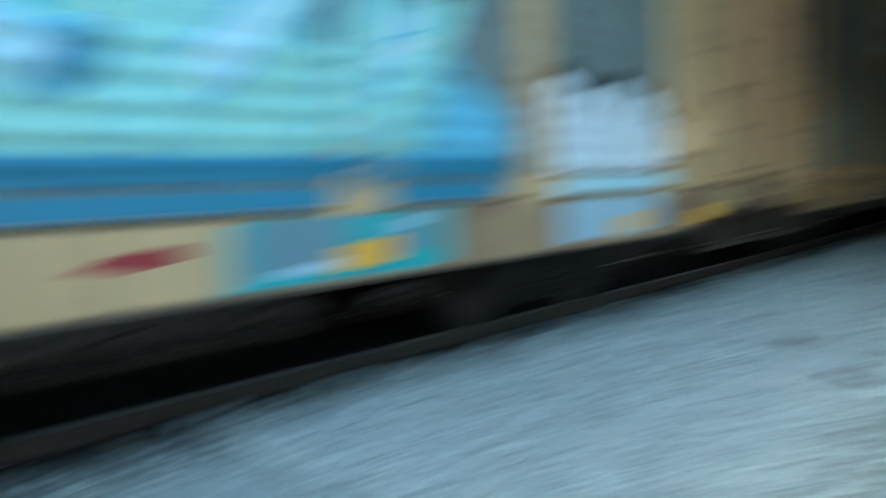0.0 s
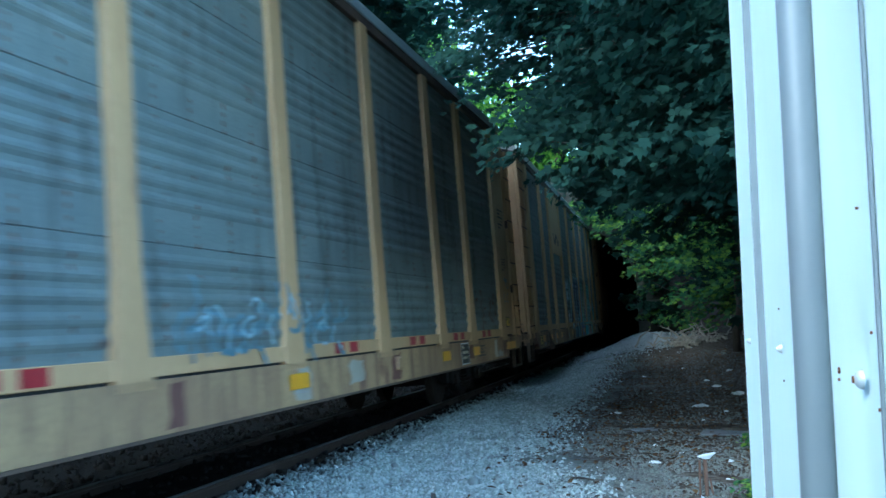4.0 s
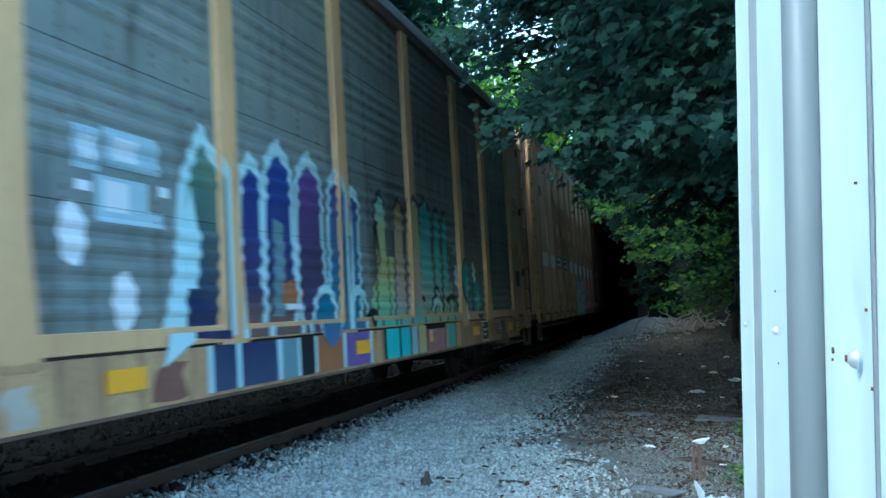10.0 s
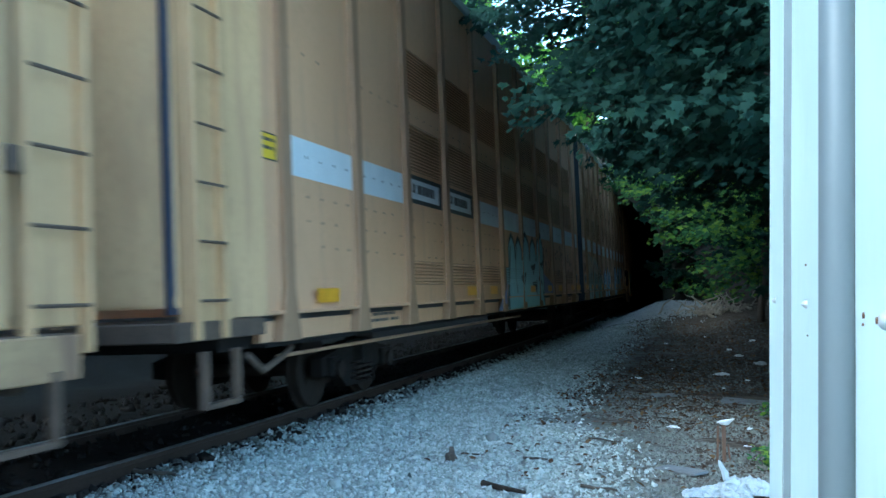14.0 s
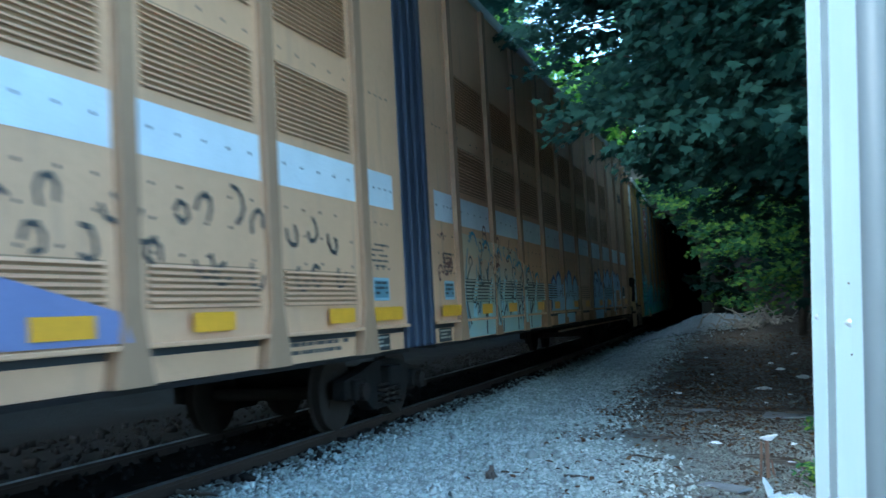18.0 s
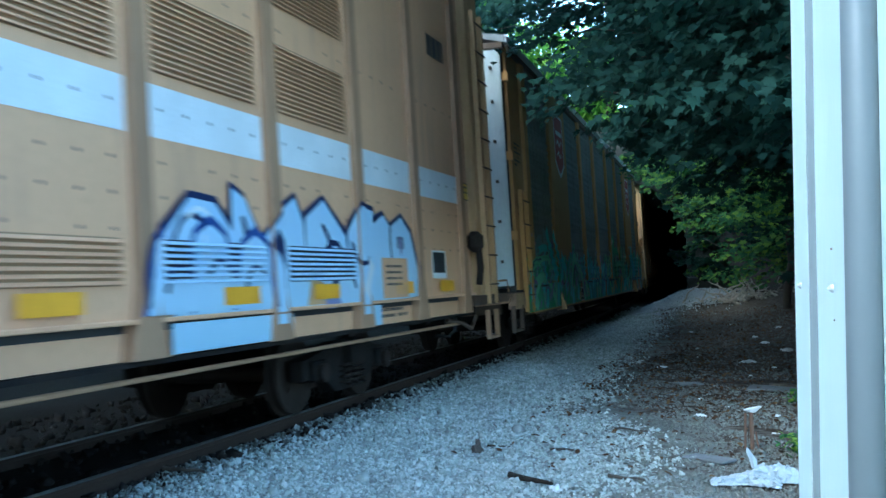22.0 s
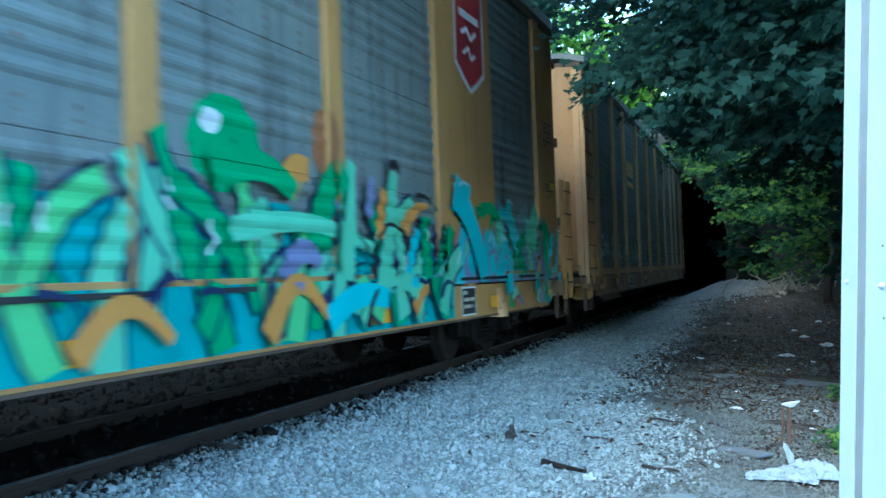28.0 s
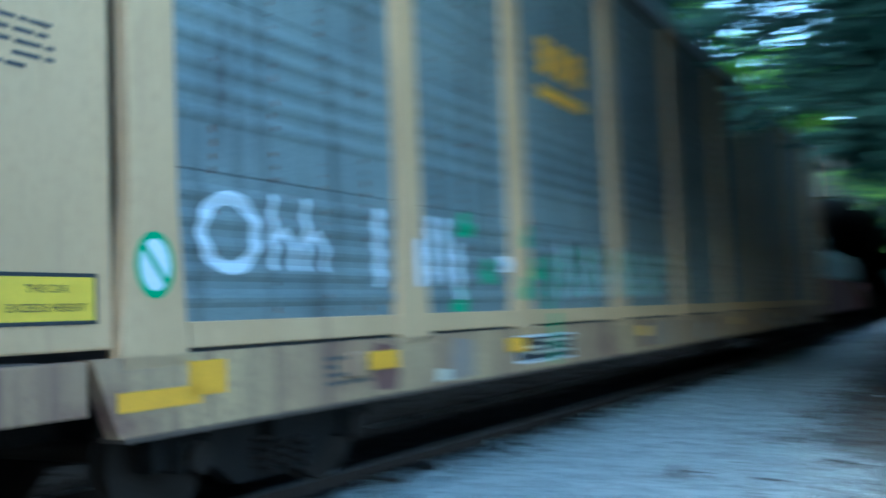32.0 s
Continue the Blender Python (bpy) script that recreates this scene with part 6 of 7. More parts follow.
def sill_fittings(root, seed, jack=(), hooks=()):
    """Stained patches, jacking pads, route boards and tie-down hooks along the side sill."""
    rng = random.Random(seed)
    for k in range(15):
        y, w = rng.uniform(-11.2, 11.2), rng.uniform(.12, .5)
        z0 = rng.choice((.69, .69, rng.uniform(.7, .85)))
        z1 = rng.choice((1.065, rng.uniform(z0 + .12, 1.06)))
        ragged = [(y + w * f + rng.uniform(-.05, .05), z0 + rng.uniform(0, .03)) for f in (0, .3, .7, 1)] + [(y + w + rng.uniform(-.08, .06), z0 + (z1 - z0) * f) for f in (.35, .7)] + [(y + w * f + rng.uniform(-.04, .04), z1 - rng.uniform(0, .06)) for f in (1, .6, .2)] + [(y + rng.uniform(-.08, .06), z0 + (z1 - z0) * f) for f in (.7, .3)]
        paint("sill_patch", [(rng.choice(("stain", "pale", "stain", "fresh", "scuff")), [ragged])], root, base=1.6105 + .0006 * (k % 4), draped=False)
    for y in (-10.3, 9.3):
        bars("sill_stencil", y, y + .55, .76, .98, 4, root, "ink", 1.612, seed + int(y))
    for y in jack:
        bm = bmesh.new()
        add_prism(bm, [(1.61, 1.05), (1.74, .66), (1.74, .58), (1.5, .58), (1.5, 1.05)], "y", y - .09, y + .09)
        part("jacking_pad", bm, M["frame"], root)
    for y in hooks:
        box_part("sill_lug", M["cream_dirty"], root, 1.6, 1.66, y - .1, y + .1, .82, 1.0, .02)


def data_plate(root, y, z0=.72, z1=1.04, w=.5):
    """Black route board with rows of pale figures."""
    paint("data_plate", [("white", [rect(y - w / 2 - .02, y + w / 2 + .02, z0 - .02, z1 + .02)]), ("black", [rect(y - w / 2, y + w / 2, z0, z1)])], root, base=1.613, draped=False)
    bars("plate_marking", y - w / 2 + .04, y + w / 2 - .04, z0 + .03, z1 - .03, 3, root, "fresh", 1.618, 5, .5)


def rack_edges(ribs=RIBS):
    return [-POST] + sorted([-y for y in ribs] + list(ribs)) + [POST]


def build_train():
    cars = []
    rng = random.Random(12)
    # pale blue graffiti car
    c = autorack("grey corrugated autorack car with cream ribs and big pale blue graffiti", M["cream"], M["cream_dirty"])
    rivets(c, rack_edges())
    paint("graffiti", [("p_azure", [rect(-2.0, 8.9, 1.27, 1.75)])] + wildstyle(rng, -2.0, 8.2, 1.4, 3.2, "p_foam", ["p_foam", "p_ice", "p_foam"], ["p_sky", "p_azure", "p_aqua"], "p_sky", "p_white", 1.3) + [("p_azure", [rect(-2.0, 8.7, 1.27, 1.42)]), ("p_sky", [[(7.6, 1.42), (8.8, 1.42), (8.6, 1.75), (8.0, 2.0)]]), ("p_dusk", swoosh([(7.0, 1.28), (7.4, 1.3)], .2, .1, .1))], c, over=1.613)
    paint("painted_band", [("p_azure", [rect(-2.0, 8.6, 1.112, 1.24)]), ("p_ice", [rect(9.4, 11.5, 1.112, 1.24)])], c, base=1.597, draped=False)
    paint("graffiti", [("p_black", [rect(9.3, 11.55, 1.27, 1.85)])] + fingers([(9.55 + .52 * k, .5, 1.98 - .08 * (k % 2), "p_white", 0, .3) for k in range(4)], 1.28, "p_black") + [("p_white", [rect(9.35, 11.5, 1.3, 1.75)])], c, over=1.613)
    paint("graffiti", [("p_teal", [rect(5.98, 7.9, .69, 1.06)]), ("p_dusk", [rect(6.1, 6.9, .75, 1.05), rect(7.3, 7.7, .8, 1.05)]), ("p_pale", [rect(6.3, 6.8, .74, .8), rect(7.35, 7.6, .95, 1.03)]), ("cream", [rect(3.6, 5.95, .69, 1.065)]), ("red", [[(5.1, .89), (5.4, .86), (5.7, .89), (5.68, .96), (5.3, .96)]]), ("p_pale", [rect(9.4, 11.2, .72, 1.05)])], c, base=1.612, draped=False)
    reflectors(c, (-3.2, 7.05, 10.6, 12.3), .74, .9)
    cars.append((c, -4.80, 10.15))
    bm = bmesh.new()
    add_box(bm, 1.55, 1.80, 11.66, 12.14, 1.4, 1.72, .06)
    add_tube(bm, [(1.7, 12.05, 1.65), (1.76, 12.16, 1.85), (1.68, 12.28, 2.02)], .05, 6)
    part("hand_brake", bm, M["cream"], c, "cream hand-brake housing with a lever")
    # red signboard
    c = autorack("grey corrugated autorack car with cream ribs and a red signboard", M["cream"], M["cream_dirty"], solid=[(-7.05 + .16, -4.2 - .16, 3.12, M["red"])])
    rivets(c, rack_edges())
    for z, a, b in ((4.55, -6.75, -4.75), (4.02, -6.75, -5.3), (3.5, -6.75, -5.1)):
        n = round((b - a) / .25)
        for q in range(n):
            y = a + q * (b - a) / n
            paint("sign_letter", [("white", stroke([(y + .03, z - .11), (y + .03, z + .11)], .055, False) + stroke([(y, z + .1 - .1 * (q % 3)), (y + .17, z + .1 - .1 * (q % 3))], .05, False) + stroke([(y + .16, z - .12 + .05 * (q % 2)), (y + .16, z + .12)], .05, False))], c, base=WALL + .047, draped=False)
    reflectors(c, (-11.75, -9.1, -7.05, -4.2, 1.4, 7.05, 9.1, 12.0, 12.5), .82, .97, .48)
    for y, z in ((12.4, 1.27), (-12.68, 1.1)):
        paint("warning_label", [("black", [rect(y - .19, y + .19, z, z + .21)]), ("label", [rect(y - .17, y + .17, z + .02, z + .19)])], c, base=1.564, draped=False)
        bars("label_writing", y - .14, y + .14, z + .04, z + .17, 2, c, "black", 1.575, 5)
    paint("tag", [("p_dusk", sum([stroke(curve(rng, 12.3 + .08 * k, rng.uniform(1.9, 2.5), .3, 1.0), .03) for k in range(6)], []))], c, base=1.565, draped=False)
    for y in (-11.0, -6.0, -2.9, 2.6, 5.4, 7.8, 9.9):
        for d in (0, .45):
            paint("red_marker", [("red", [rect(y + d - .14, y + d + .14, 1.12, 1.235)])], c, base=1.597, draped=False)
    paint("graffiti", [("p_dusk", sum([stroke(curve(rng, -11.4 + .1 * k, rng.uniform(1.5, 2.0), rng.uniform(.3, .6), .8), .05) for k in range(14)], [])), ("p_pale", sum([stroke(curve(rng, -11.4 + .2 * k, rng.uniform(1.5, 2.1), .35, .8), .035) for k in range(7)], []))], c, over=1.613)
    paint("graffiti", [("p_dusk", sum([stroke(curve(rng, -.6 + .1 * k, rng.uniform(1.38, 1.6), .4, .7), .05) for k in range(34)], [])), ("p_pale", sum([stroke(curve(rng, -.4 + .2 * k, rng.uniform(1.38, 1.6), .3, .7), .035) for k in range(16)], []))], c, over=1.613)
    paint("red_scrawl", [("stain", sum([stroke(curve(rng, 9.6 + .2 * k, rng.uniform(1.5, 1.9), .5, .9), .035) for k in range(10)], []))], c, over=1.613)
    data_plate(c, 8.3)
    data_plate(c, -5.6, .74, 1.02, 1.5)
    sill_fittings(c, 21, (), (-8.2, 4.6))
    cars.append((c, 23.57, 10.15))
    # cream signboard, blue graffiti
    c = autorack("grey corrugated autorack car with cream ribs and dark blue graffiti", M["cream"], M["cream_dirty"], solid=[(-6.9, -4.3, 3.42, M["cream"])])
    rivets(c, rack_edges())
    paint("sign_mark", [("ink", stroke([(-6.2, 4.0), (-6.05, 3.78), (-5.8, 3.76), (-5.55, 3.98), (-5.35, 3.98), (-5.1, 3.76), (-4.95, 3.8)], .15))], c, base=WALL + .047, draped=False)
    blue = [(-.98, .40, 2.55, "f_royal", .05, .45), (-.36, .6, 2.68, "f_royal", .04, .42), (.42, .66, 2.66, "f_plum", .02, .40), (1.13, .36, 2.66, "f_deep", .05, .5), (1.66, .34, 2.6, "f_deep", .1, .4)]
    paint("graffiti", [("p_ice", [[(-2.6, .95), (-1.95, 1.2), (-1.42, 1.15), (-1.42, 2.6), (-1.82, 2.95), (-2.18, 2.45), (-2.3, 1.7)]]), ("f_night", [[(-2.12, 1.15), (-1.5, 1.12), (-1.5, 2.5), (-1.82, 2.78), (-2.05, 2.4), (-2.12, 1.7)]]), ("p_ice", [[(-2.12, 1.55), (-1.95, 1.55), (-1.86, 1.95), (-2.0, 2.4), (-2.1, 2.1)]]),
          ("p_ice", [rect(-1.95, 2.1, .70, 1.08)]), ("f_night", [rect(-1.86, -1.45, .70, 1.08), rect(-1.36, -.62, .70, 1.08)]), ("p_dusk", [rect(-.52, -.15, .70, 1.08)]), ("p_black", [rect(-.08, .28, .70, 1.08)]), ("p_brown", [rect(.36, 1.1, .70, 1.08)]), ("p_violet", [rect(1.2, 2.0, .70, 1.08)]),
          ("f_night", [[(-1.3, 1.12), (1.95, 1.12), (2.1, 1.6), (1.6, 2.2), (-1.1, 2.2)]])] + fingers(blue, 1.12, "p_ice", .09)
          + [("p_dusk", [[(-.55, 1.3), (-.3, 1.3), (-.25, 2.2), (-.48, 2.25)]]), ("p_brown", [disc(-.12, 1.5, .26, .16, 12)]), ("p_white", [rect(-.3, .05, 1.36, 1.42)]), ("p_ice", [disc(.75, 1.3, .36, .32, 16)]), ("f_deep", [disc(.75, 1.24, .29, .29, 16)]), ("p_ice", swoosh([(.2, 1.12), (.05, 1.8)], .09, .06, .1) + swoosh([(-.75, 1.12), (-.85, 1.75)], .1, .07, -.1) + swoosh([(1.5, 1.5), (2.15, 1.22)], .16, .05, .3) + swoosh([(1.62, 1.7), (1.68, 2.35)], .07, .05, 0)), ("p_black", swoosh([(2.1, 1.15), (2.5, 1.28)], .2, .03, .2))], c, over=1.613)
    pale = [(2.82, .44, 2.62, "f_lime", -.02, .5), (3.55, .42, 2.62, "f_peach", .04, .5), (4.15, .56, 2.68, "f_peach", .02, .42), (4.86, .66, 2.7, "f_aqua", .05, .4), (5.5, .36, 2.68, "f_aqua", .05, .55), (5.95, .34, 2.66, "f_aqua", .08, .6)]
    paint("graffiti", [("f_lime", [[(2.2, 1.12), (6.5, 1.12), (6.4, 1.7), (5.9, 2.2), (2.7, 2.0), (2.45, 1.6)]]), ("p_black", [rect(2.58, 6.55, .70, 1.08)]), ("p_aqua", [rect(2.66, 3.2, .70, 1.08), rect(3.28, 3.7, .70, 1.08)]), ("p_pale", [rect(3.76, 4.05, .70, 1.08)]), ("p_butter", [rect(4.1, 4.5, .70, 1.08), rect(5.6, 6.0, .70, 1.08)]), ("p_pink", [rect(4.55, 5.55, .70, 1.02)]), ("f_lime", [rect(5.75, 6.2, .70, 1.08)]), ("cream", [rect(6.25, 6.56, .69, 1.085)])]
          + fingers(pale, 1.12, "p_black", .05) + [("f_peach", [[(4.45, 1.12), (4.75, 1.12), (4.72, 1.5), (4.5, 1.5)]]), ("p_black", swoosh([(5.0, 1.3), (5.75, 1.25)], .06, .04, .5) + swoosh([(5.95, 1.42), (6.75, 1.18)], .14, .03, .25) + swoosh([(2.55, 2.45), (2.65, 1.85)], .1, .04, .1) + swoosh([(4.45, 1.45), (4.72, 1.42)], .05, .05, .2)), ("p_ice", swoosh([(5.1, 1.3), (5.65, 1.25)], .1, .06, .35))], c, over=1.613)
    paint("graffiti", [("p_black", [disc(7.3, 1.78, .42, .42, 16), disc(8.2, 1.47, .36, .38, 16)]), ("p_teal", [disc(7.33, 1.81, .36, .37, 16), disc(8.23, 1.5, .3, .32, 16)]), ("p_mint", [disc(7.4, 1.7, .2, .2), disc(8.3, 1.42, .16, .2)]), ("p_white", [disc(6.75, 1.85, .15, .2), disc(8.05, 1.95, .12, .2), rect(7.1, 7.3, 1.12, 1.35)])], c, over=1.613)
    d = .22
    paint("tag", [("p_pale", [rect(-3.75 + d, -3.45 + d, 2.35, 2.65), rect(-3.4 + d, -2.7 + d, 2.4, 2.68), rect(-3.5 + d, -2.85 + d, 2.0, 2.33), rect(-2.85 + d, -2.65 + d, 2.0, 2.12)]), ("p_white", [rect(-3.7 + d, -3.5 + d, 2.42, 2.58), rect(-3.3 + d, -3.0 + d, 2.45, 2.62), rect(-3.4 + d, -3.1 + d, 2.08, 2.3), rect(-3.72 + d, -3.55 + d, 2.2, 2.27), rect(-2.7 + d, -2.55 + d, 2.25, 2.33), disc(-3.56, 1.9, .15, .22, 14), disc(-2.98, 1.45, .15, .22, 14)]), ("p_dusk", sum([stroke([(-3.7 + d + .1 * k, 2.36 + .03 * (k % 3)), (-3.68 + d + .1 * k, 2.64)], .02) for k in range(10)], [])), ("p_pale", sum([stroke(curve(rng, 6.2 + .12 * k, 2.25 + .1 * (k % 3), .3, 1.2), .03) for k in range(8)], []))], c, over=1.613)
    reflectors(c, (-11.0, -9.25, -7.95, -6.6, -3.1, 1.75, 7.7, 10.9))
    for y in (-11.58, 11.73):
        paint("warning_label", [("black", [rect(y - .21, y + .21, .74, .99)]), ("label", [rect(y - .19, y + .19, .76, .97)])], c, base=1.627, draped=False)
        bars("label_writing", y - .16, y + .16, .79, .94, 2, c, "black", 1.637, 6)
    data_plate(c, 8.5)
    sill_fittings(c, 22, (-9.8, 10.05), (4.8,))
    loops = sum([stroke([(p + .1 * math.cos(a), q + .13 * math.sin(a)) for a in np.linspace(0, 2 * math.pi, 12)], .022) for p, q in ((.1, .3), (.24, .24), (.33, .38))], []) + stroke([(.0, .0), (.2, .1), (.42, .02)], .022) + stroke([(.05, .5), (.3, .1)], .022)
    paint("tag", [("ink", loops)], c, base=0, draped=False).matrix_basis = pose(1.06, -13.42, 1.36, 0, 0, -68)
    paint("warning_label", [("yellow", [rect(-13.3, -13.17, 1.32, 1.74)])], c, base=1.558, draped=False)
    box_part("torn_placard", M["black"], c, 1.562, 1.57, 12.15, 12.6, 1.75, 2.1)
    cars.append((c, 51.85, 10.15))
    cars += articulated(rng)
    # ochre plates, green graffiti
    c = autorack("grey corrugated autorack car with ochre plates and bright green graffiti", M["ochre"], M["ochre"], wide=[(-9.15, -6.97), (6.97, 9.15)], ribs=(1.6, 4.35, 8.06), tapered=False, front=M["door_white"], tall_ladders=False)
    rivets(c, rack_edges((1.6, 4.35, 8.06)))
    g1 = wildstyle(rng, -12.6, -5.6, 0.70, 2.2, "p_green", ["p_mint", "p_aqua", "p_mint", "p_aqua", "p_green"], ["p_lilac", "p_teal", "p_pink", "p_violet"], "p_violet", "p_sky", .62)
    g1 += [("p_aqua", swoosh([(-11.4, 1.82), (-10.4, 1.88)], .16, .12, .05) + swoosh([(-10.4, 2.28), (-9.35, 1.3)], .26, .3, -.06) + swoosh([(-9.6, 2.25), (-8.6, 1.45)], .24, .2, -.08)), ("p_mint", swoosh([(-11.5, 1.62), (-10.4, 1.7)], .14, .1, .03) + swoosh([(-12.4, 1.3), (-10.8, 1.2)], .22, .1, .25) + swoosh([(-12.3, 1.0), (-10.2, .85)], .14, .2, .2) + swoosh([(-7.9, 1.1), (-6.6, 1.25)], .2, .2, .45)), ("p_navy", swoosh([(-12.3, 1.42), (-11.0, 1.4)], .05, .03, .2) + swoosh([(-7.7, 1.1), (-6.8, 1.15)], .1, .1, .45)), ("p_lilac", swoosh([(-10.9, .9), (-10.1, 1.5)], .16, .08, -.1) + [disc(-7.2, 1.2, .12, .12)])]
    g2 = wildstyle(rng, -5.2, -.3, 0.70, 2.1, "p_green", ["p_aqua", "p_lilac", "p_mint", "p_teal"], ["p_brown", "p_violet", "p_lilac"], "p_blue", "p_sky", .6)
    g3 = wildstyle(rng, -.4, 7.4, 0.70, 2.35, "p_teal", ["p_green", "p_mint", "p_green", "p_lime", "p_mint"], ["p_lilac", "p_orange", "p_brown", "p_navy"], "p_navy", "p_white", .72)
    g3 += [("p_orange", swoosh([(3.35, 1.95), (3.75, 2.15)], .34, .2, .2) + swoosh([(5.2, 1.6), (5.35, 2.1)], .2, .12, .1) + swoosh([(5.8, 1.7), (6.5, 2.0)], .22, .06, .1) + swoosh([(.8, .8), (1.7, .85)], .2, .1, .3) + swoosh([(2.9, .78), (3.9, .9)], .26, .1, .35) + swoosh([(5.9, .85), (6.3, 1.08)], .2, .1, .1)), ("p_green", swoosh([(2.3, 2.0), (3.5, 1.95)], .3, .2, .12) + swoosh([(3.9, 1.5), (4.3, 2.2)], .4, .25, .1)), ("p_mint", swoosh([(4.3, 1.2), (4.6, 2.3)], .26, .2, .05) + swoosh([(2.5, 1.6), (5.0, 1.5)], .2, .12, .06) + swoosh([(5.4, 1.6), (5.6, 2.3)], .24, .2, .0) + swoosh([(4.6, .8), (6.0, 1.05)], .16, .2, .2)), ("p_aqua", swoosh([(3.9, .85), (5.2, 1.0)], .26, .2, .1) + swoosh([(5.9, 1.1), (6.2, 1.7)], .2, .14, .1)), ("p_black", swoosh([(4.55, 1.9), (5.1, 1.35)], .05, .03, -.1) + swoosh([(5.0, 1.35), (5.9, 1.6)], .05, .04, .3) + swoosh([(5.5, 2.35), (5.75, 2.3)], .12, .06, .2) + swoosh([(6.2, 2.1), (6.8, 1.95)], .06, .03, .1) + swoosh([(4.7, .75), (4.95, 1.1)], .12, .05, .1)), ("p_lilac", swoosh([(3.3, 1.2), (3.9, 1.35)], .3, .14, .3) + swoosh([(4.9, 1.8), (5.05, 2.2)], .16, .1, 0))]
    g4 = wildstyle(rng, 7.5, 12.6, 1.1, 2.2, "p_lilac", ["p_green", "p_aqua", "p_mint", "p_aqua"], ["p_lilac", "p_green", "p_lilac"], "p_lilac", "p_ice", .8) + wildstyle(rng, 9.0, 12.2, .72, 1.05, "ochre", ["p_lilac", "p_mint", "p_brown", "p_green"], ["p_teal"], "p_brown", "p_ice", 1.1)
    g4 += [("p_aqua", swoosh([(7.3, 2.25), (8.35, 1.2)], .45, .3, .1) + swoosh([(7.35, 2.2), (7.9, 2.25)], .2, .16, .1) + swoosh([(9.7, 2.2), (10.2, 1.5)], .4, .2, .0) + swoosh([(9.3, 1.5), (9.6, .95)], .3, .2, .1) + swoosh([(12.5, 1.05), (12.75, 1.95)], .22, .12, 0)), ("p_mint", swoosh([(11.0, 1.6), (11.4, 2.2)], .5, .3, .1) + swoosh([(9.1, 1.6), (9.4, 2.0)], .3, .2, 0)), ("p_green", swoosh([(8.3, 2.0), (9.1, 1.95)], .18, .1, .15) + swoosh([(11.5, 2.0), (11.9, 1.6)], .2, .16, .1) + swoosh([(10.2, 1.7), (10.7, 1.2)], .22, .1, -.1)), ("p_ice", swoosh([(7.45, 2.3), (7.8, 2.32)], .05, .03, .1) + swoosh([(9.7, 2.24), (10.05, 2.2)], .05, .02, .1))]
    mist = sum([swoosh([(y, 1.9 + .25 * math.sin(y * 2.3)), (y + .7, 2.05 + .2 * math.sin(y * 3.1))], .34, .22, .1) for y in (-11.2, -10.3, -7.9, -6.9, 8.4, 9.2, 10.4, 11.6)], [])
    paint("overspray", [("p_dusk", mist)], c)
    for g in (g1, g2, g3, g4):
        paint("graffiti", g, c, over=1.616)
    paint("graffiti", [("p_green", [disc(2.6, 2.25, .5, .38)]), ("p_white", [disc(2.4, 2.4, .14, .1)]), ("p_brown", [disc(4.15, 2.45, .2, .3)])], c, over=1.63)
    for a, b in zip((-12, -9, -6.2, -3.2, -.5, 2.2, 5.0, 7.6, 10.2), (-9.6, -6.8, -3.9, -1.1, 1.6, 4.4, 7.0, 9.6, 11.6)):
        box_part("sill_slot", M["black"], c, 1.60, 1.652, a, b, 1.14, 1.18)
    for y in (-7.95, 8.25):
        paint("shield_sign", [("white", [[(y - .58, 5.08), (y - .6, 3.98), (y - .3, 3.8), (y, 3.66), (y + .3, 3.8), (y + .6, 3.98), (y + .58, 5.08)]]), ("red", [[(y - .52, 5.03), (y - .54, 4.02), (y - .28, 3.87), (y, 3.74), (y + .28, 3.87), (y + .54, 4.02), (y + .52, 5.03)]]), ("white", [rect(y - .38, y + .4, 4.62, 4.72)] + stroke([(y - .3, 4.42), (y - .1, 4.5), (y + .05, 4.38), (y + .25, 4.5)], .06) + stroke([(y - .25, 4.16), (y - .05, 4.26), (y + .05, 4.12), (y + .2, 4.2)], .05))], c, base=RIB + .006, draped=False).location.z = -.12
    ladder(c, -12.25, -12.75, .72, 2.9, 1.63, M["ochre"], 5)
    ladder(c, 13.3, 13.78, .72, 2.85, 1.6, M["ochre"], 5)
    paint("warning_label", [("black", [rect(-12.35, -11.85, 1.42, 1.75)]), ("label", [rect(-12.33, -11.87, 1.44, 1.73)])], c, base=1.59, draped=False)
    paint("warning_label", [("black", [rect(12.53, 12.87, 2.59, 2.76)]), ("label", [rect(12.55, 12.85, 2.61, 2.74)])], c, base=1.564, draped=False)
    for y, z in ((x * .28 - .02, q) for x in (1, 4) for q in (1.6, 2.3, 3.0, 3.7, 4.4, 5.0)):
        bm = bmesh.new()
        add_box(bm, y + .2, y + .24, -13.25, -13.18 + .03 * y, z, z + .05)
        part("door_bolt", bm, M["ink"], c)
    reflectors(c, (-12.0, -9.5, -6.4, 1.0, 5.2, 9.0, 11.9), .76, .92)
    data_plate(c, 7.9)
    data_plate(c, -5.2, .74, 1.02, 1.6)
    for y in (-8.9, 9.2):
        bm = bmesh.new()
        add_prism(bm, [(1.61, 1.02), (1.7, .7), (1.7, .62), (1.5, .62), (1.5, 1.02)], "y", y - .1, y + .1)
        part("jacking_pad", bm, M["cream"], c)
    cars.append((c, 125.48, 10.3))
    # sprayed greeting
    c = autorack("grey corrugated autorack car with cream ribs and a white sprayed greeting", M["cream"], M["cream_dirty"])
    rivets(c, rack_edges())
    O = [(-11.12 + .24 * math.cos(a), 1.76 + .21 * math.sin(a)) for a in np.linspace(0, 2 * math.pi, 17)]
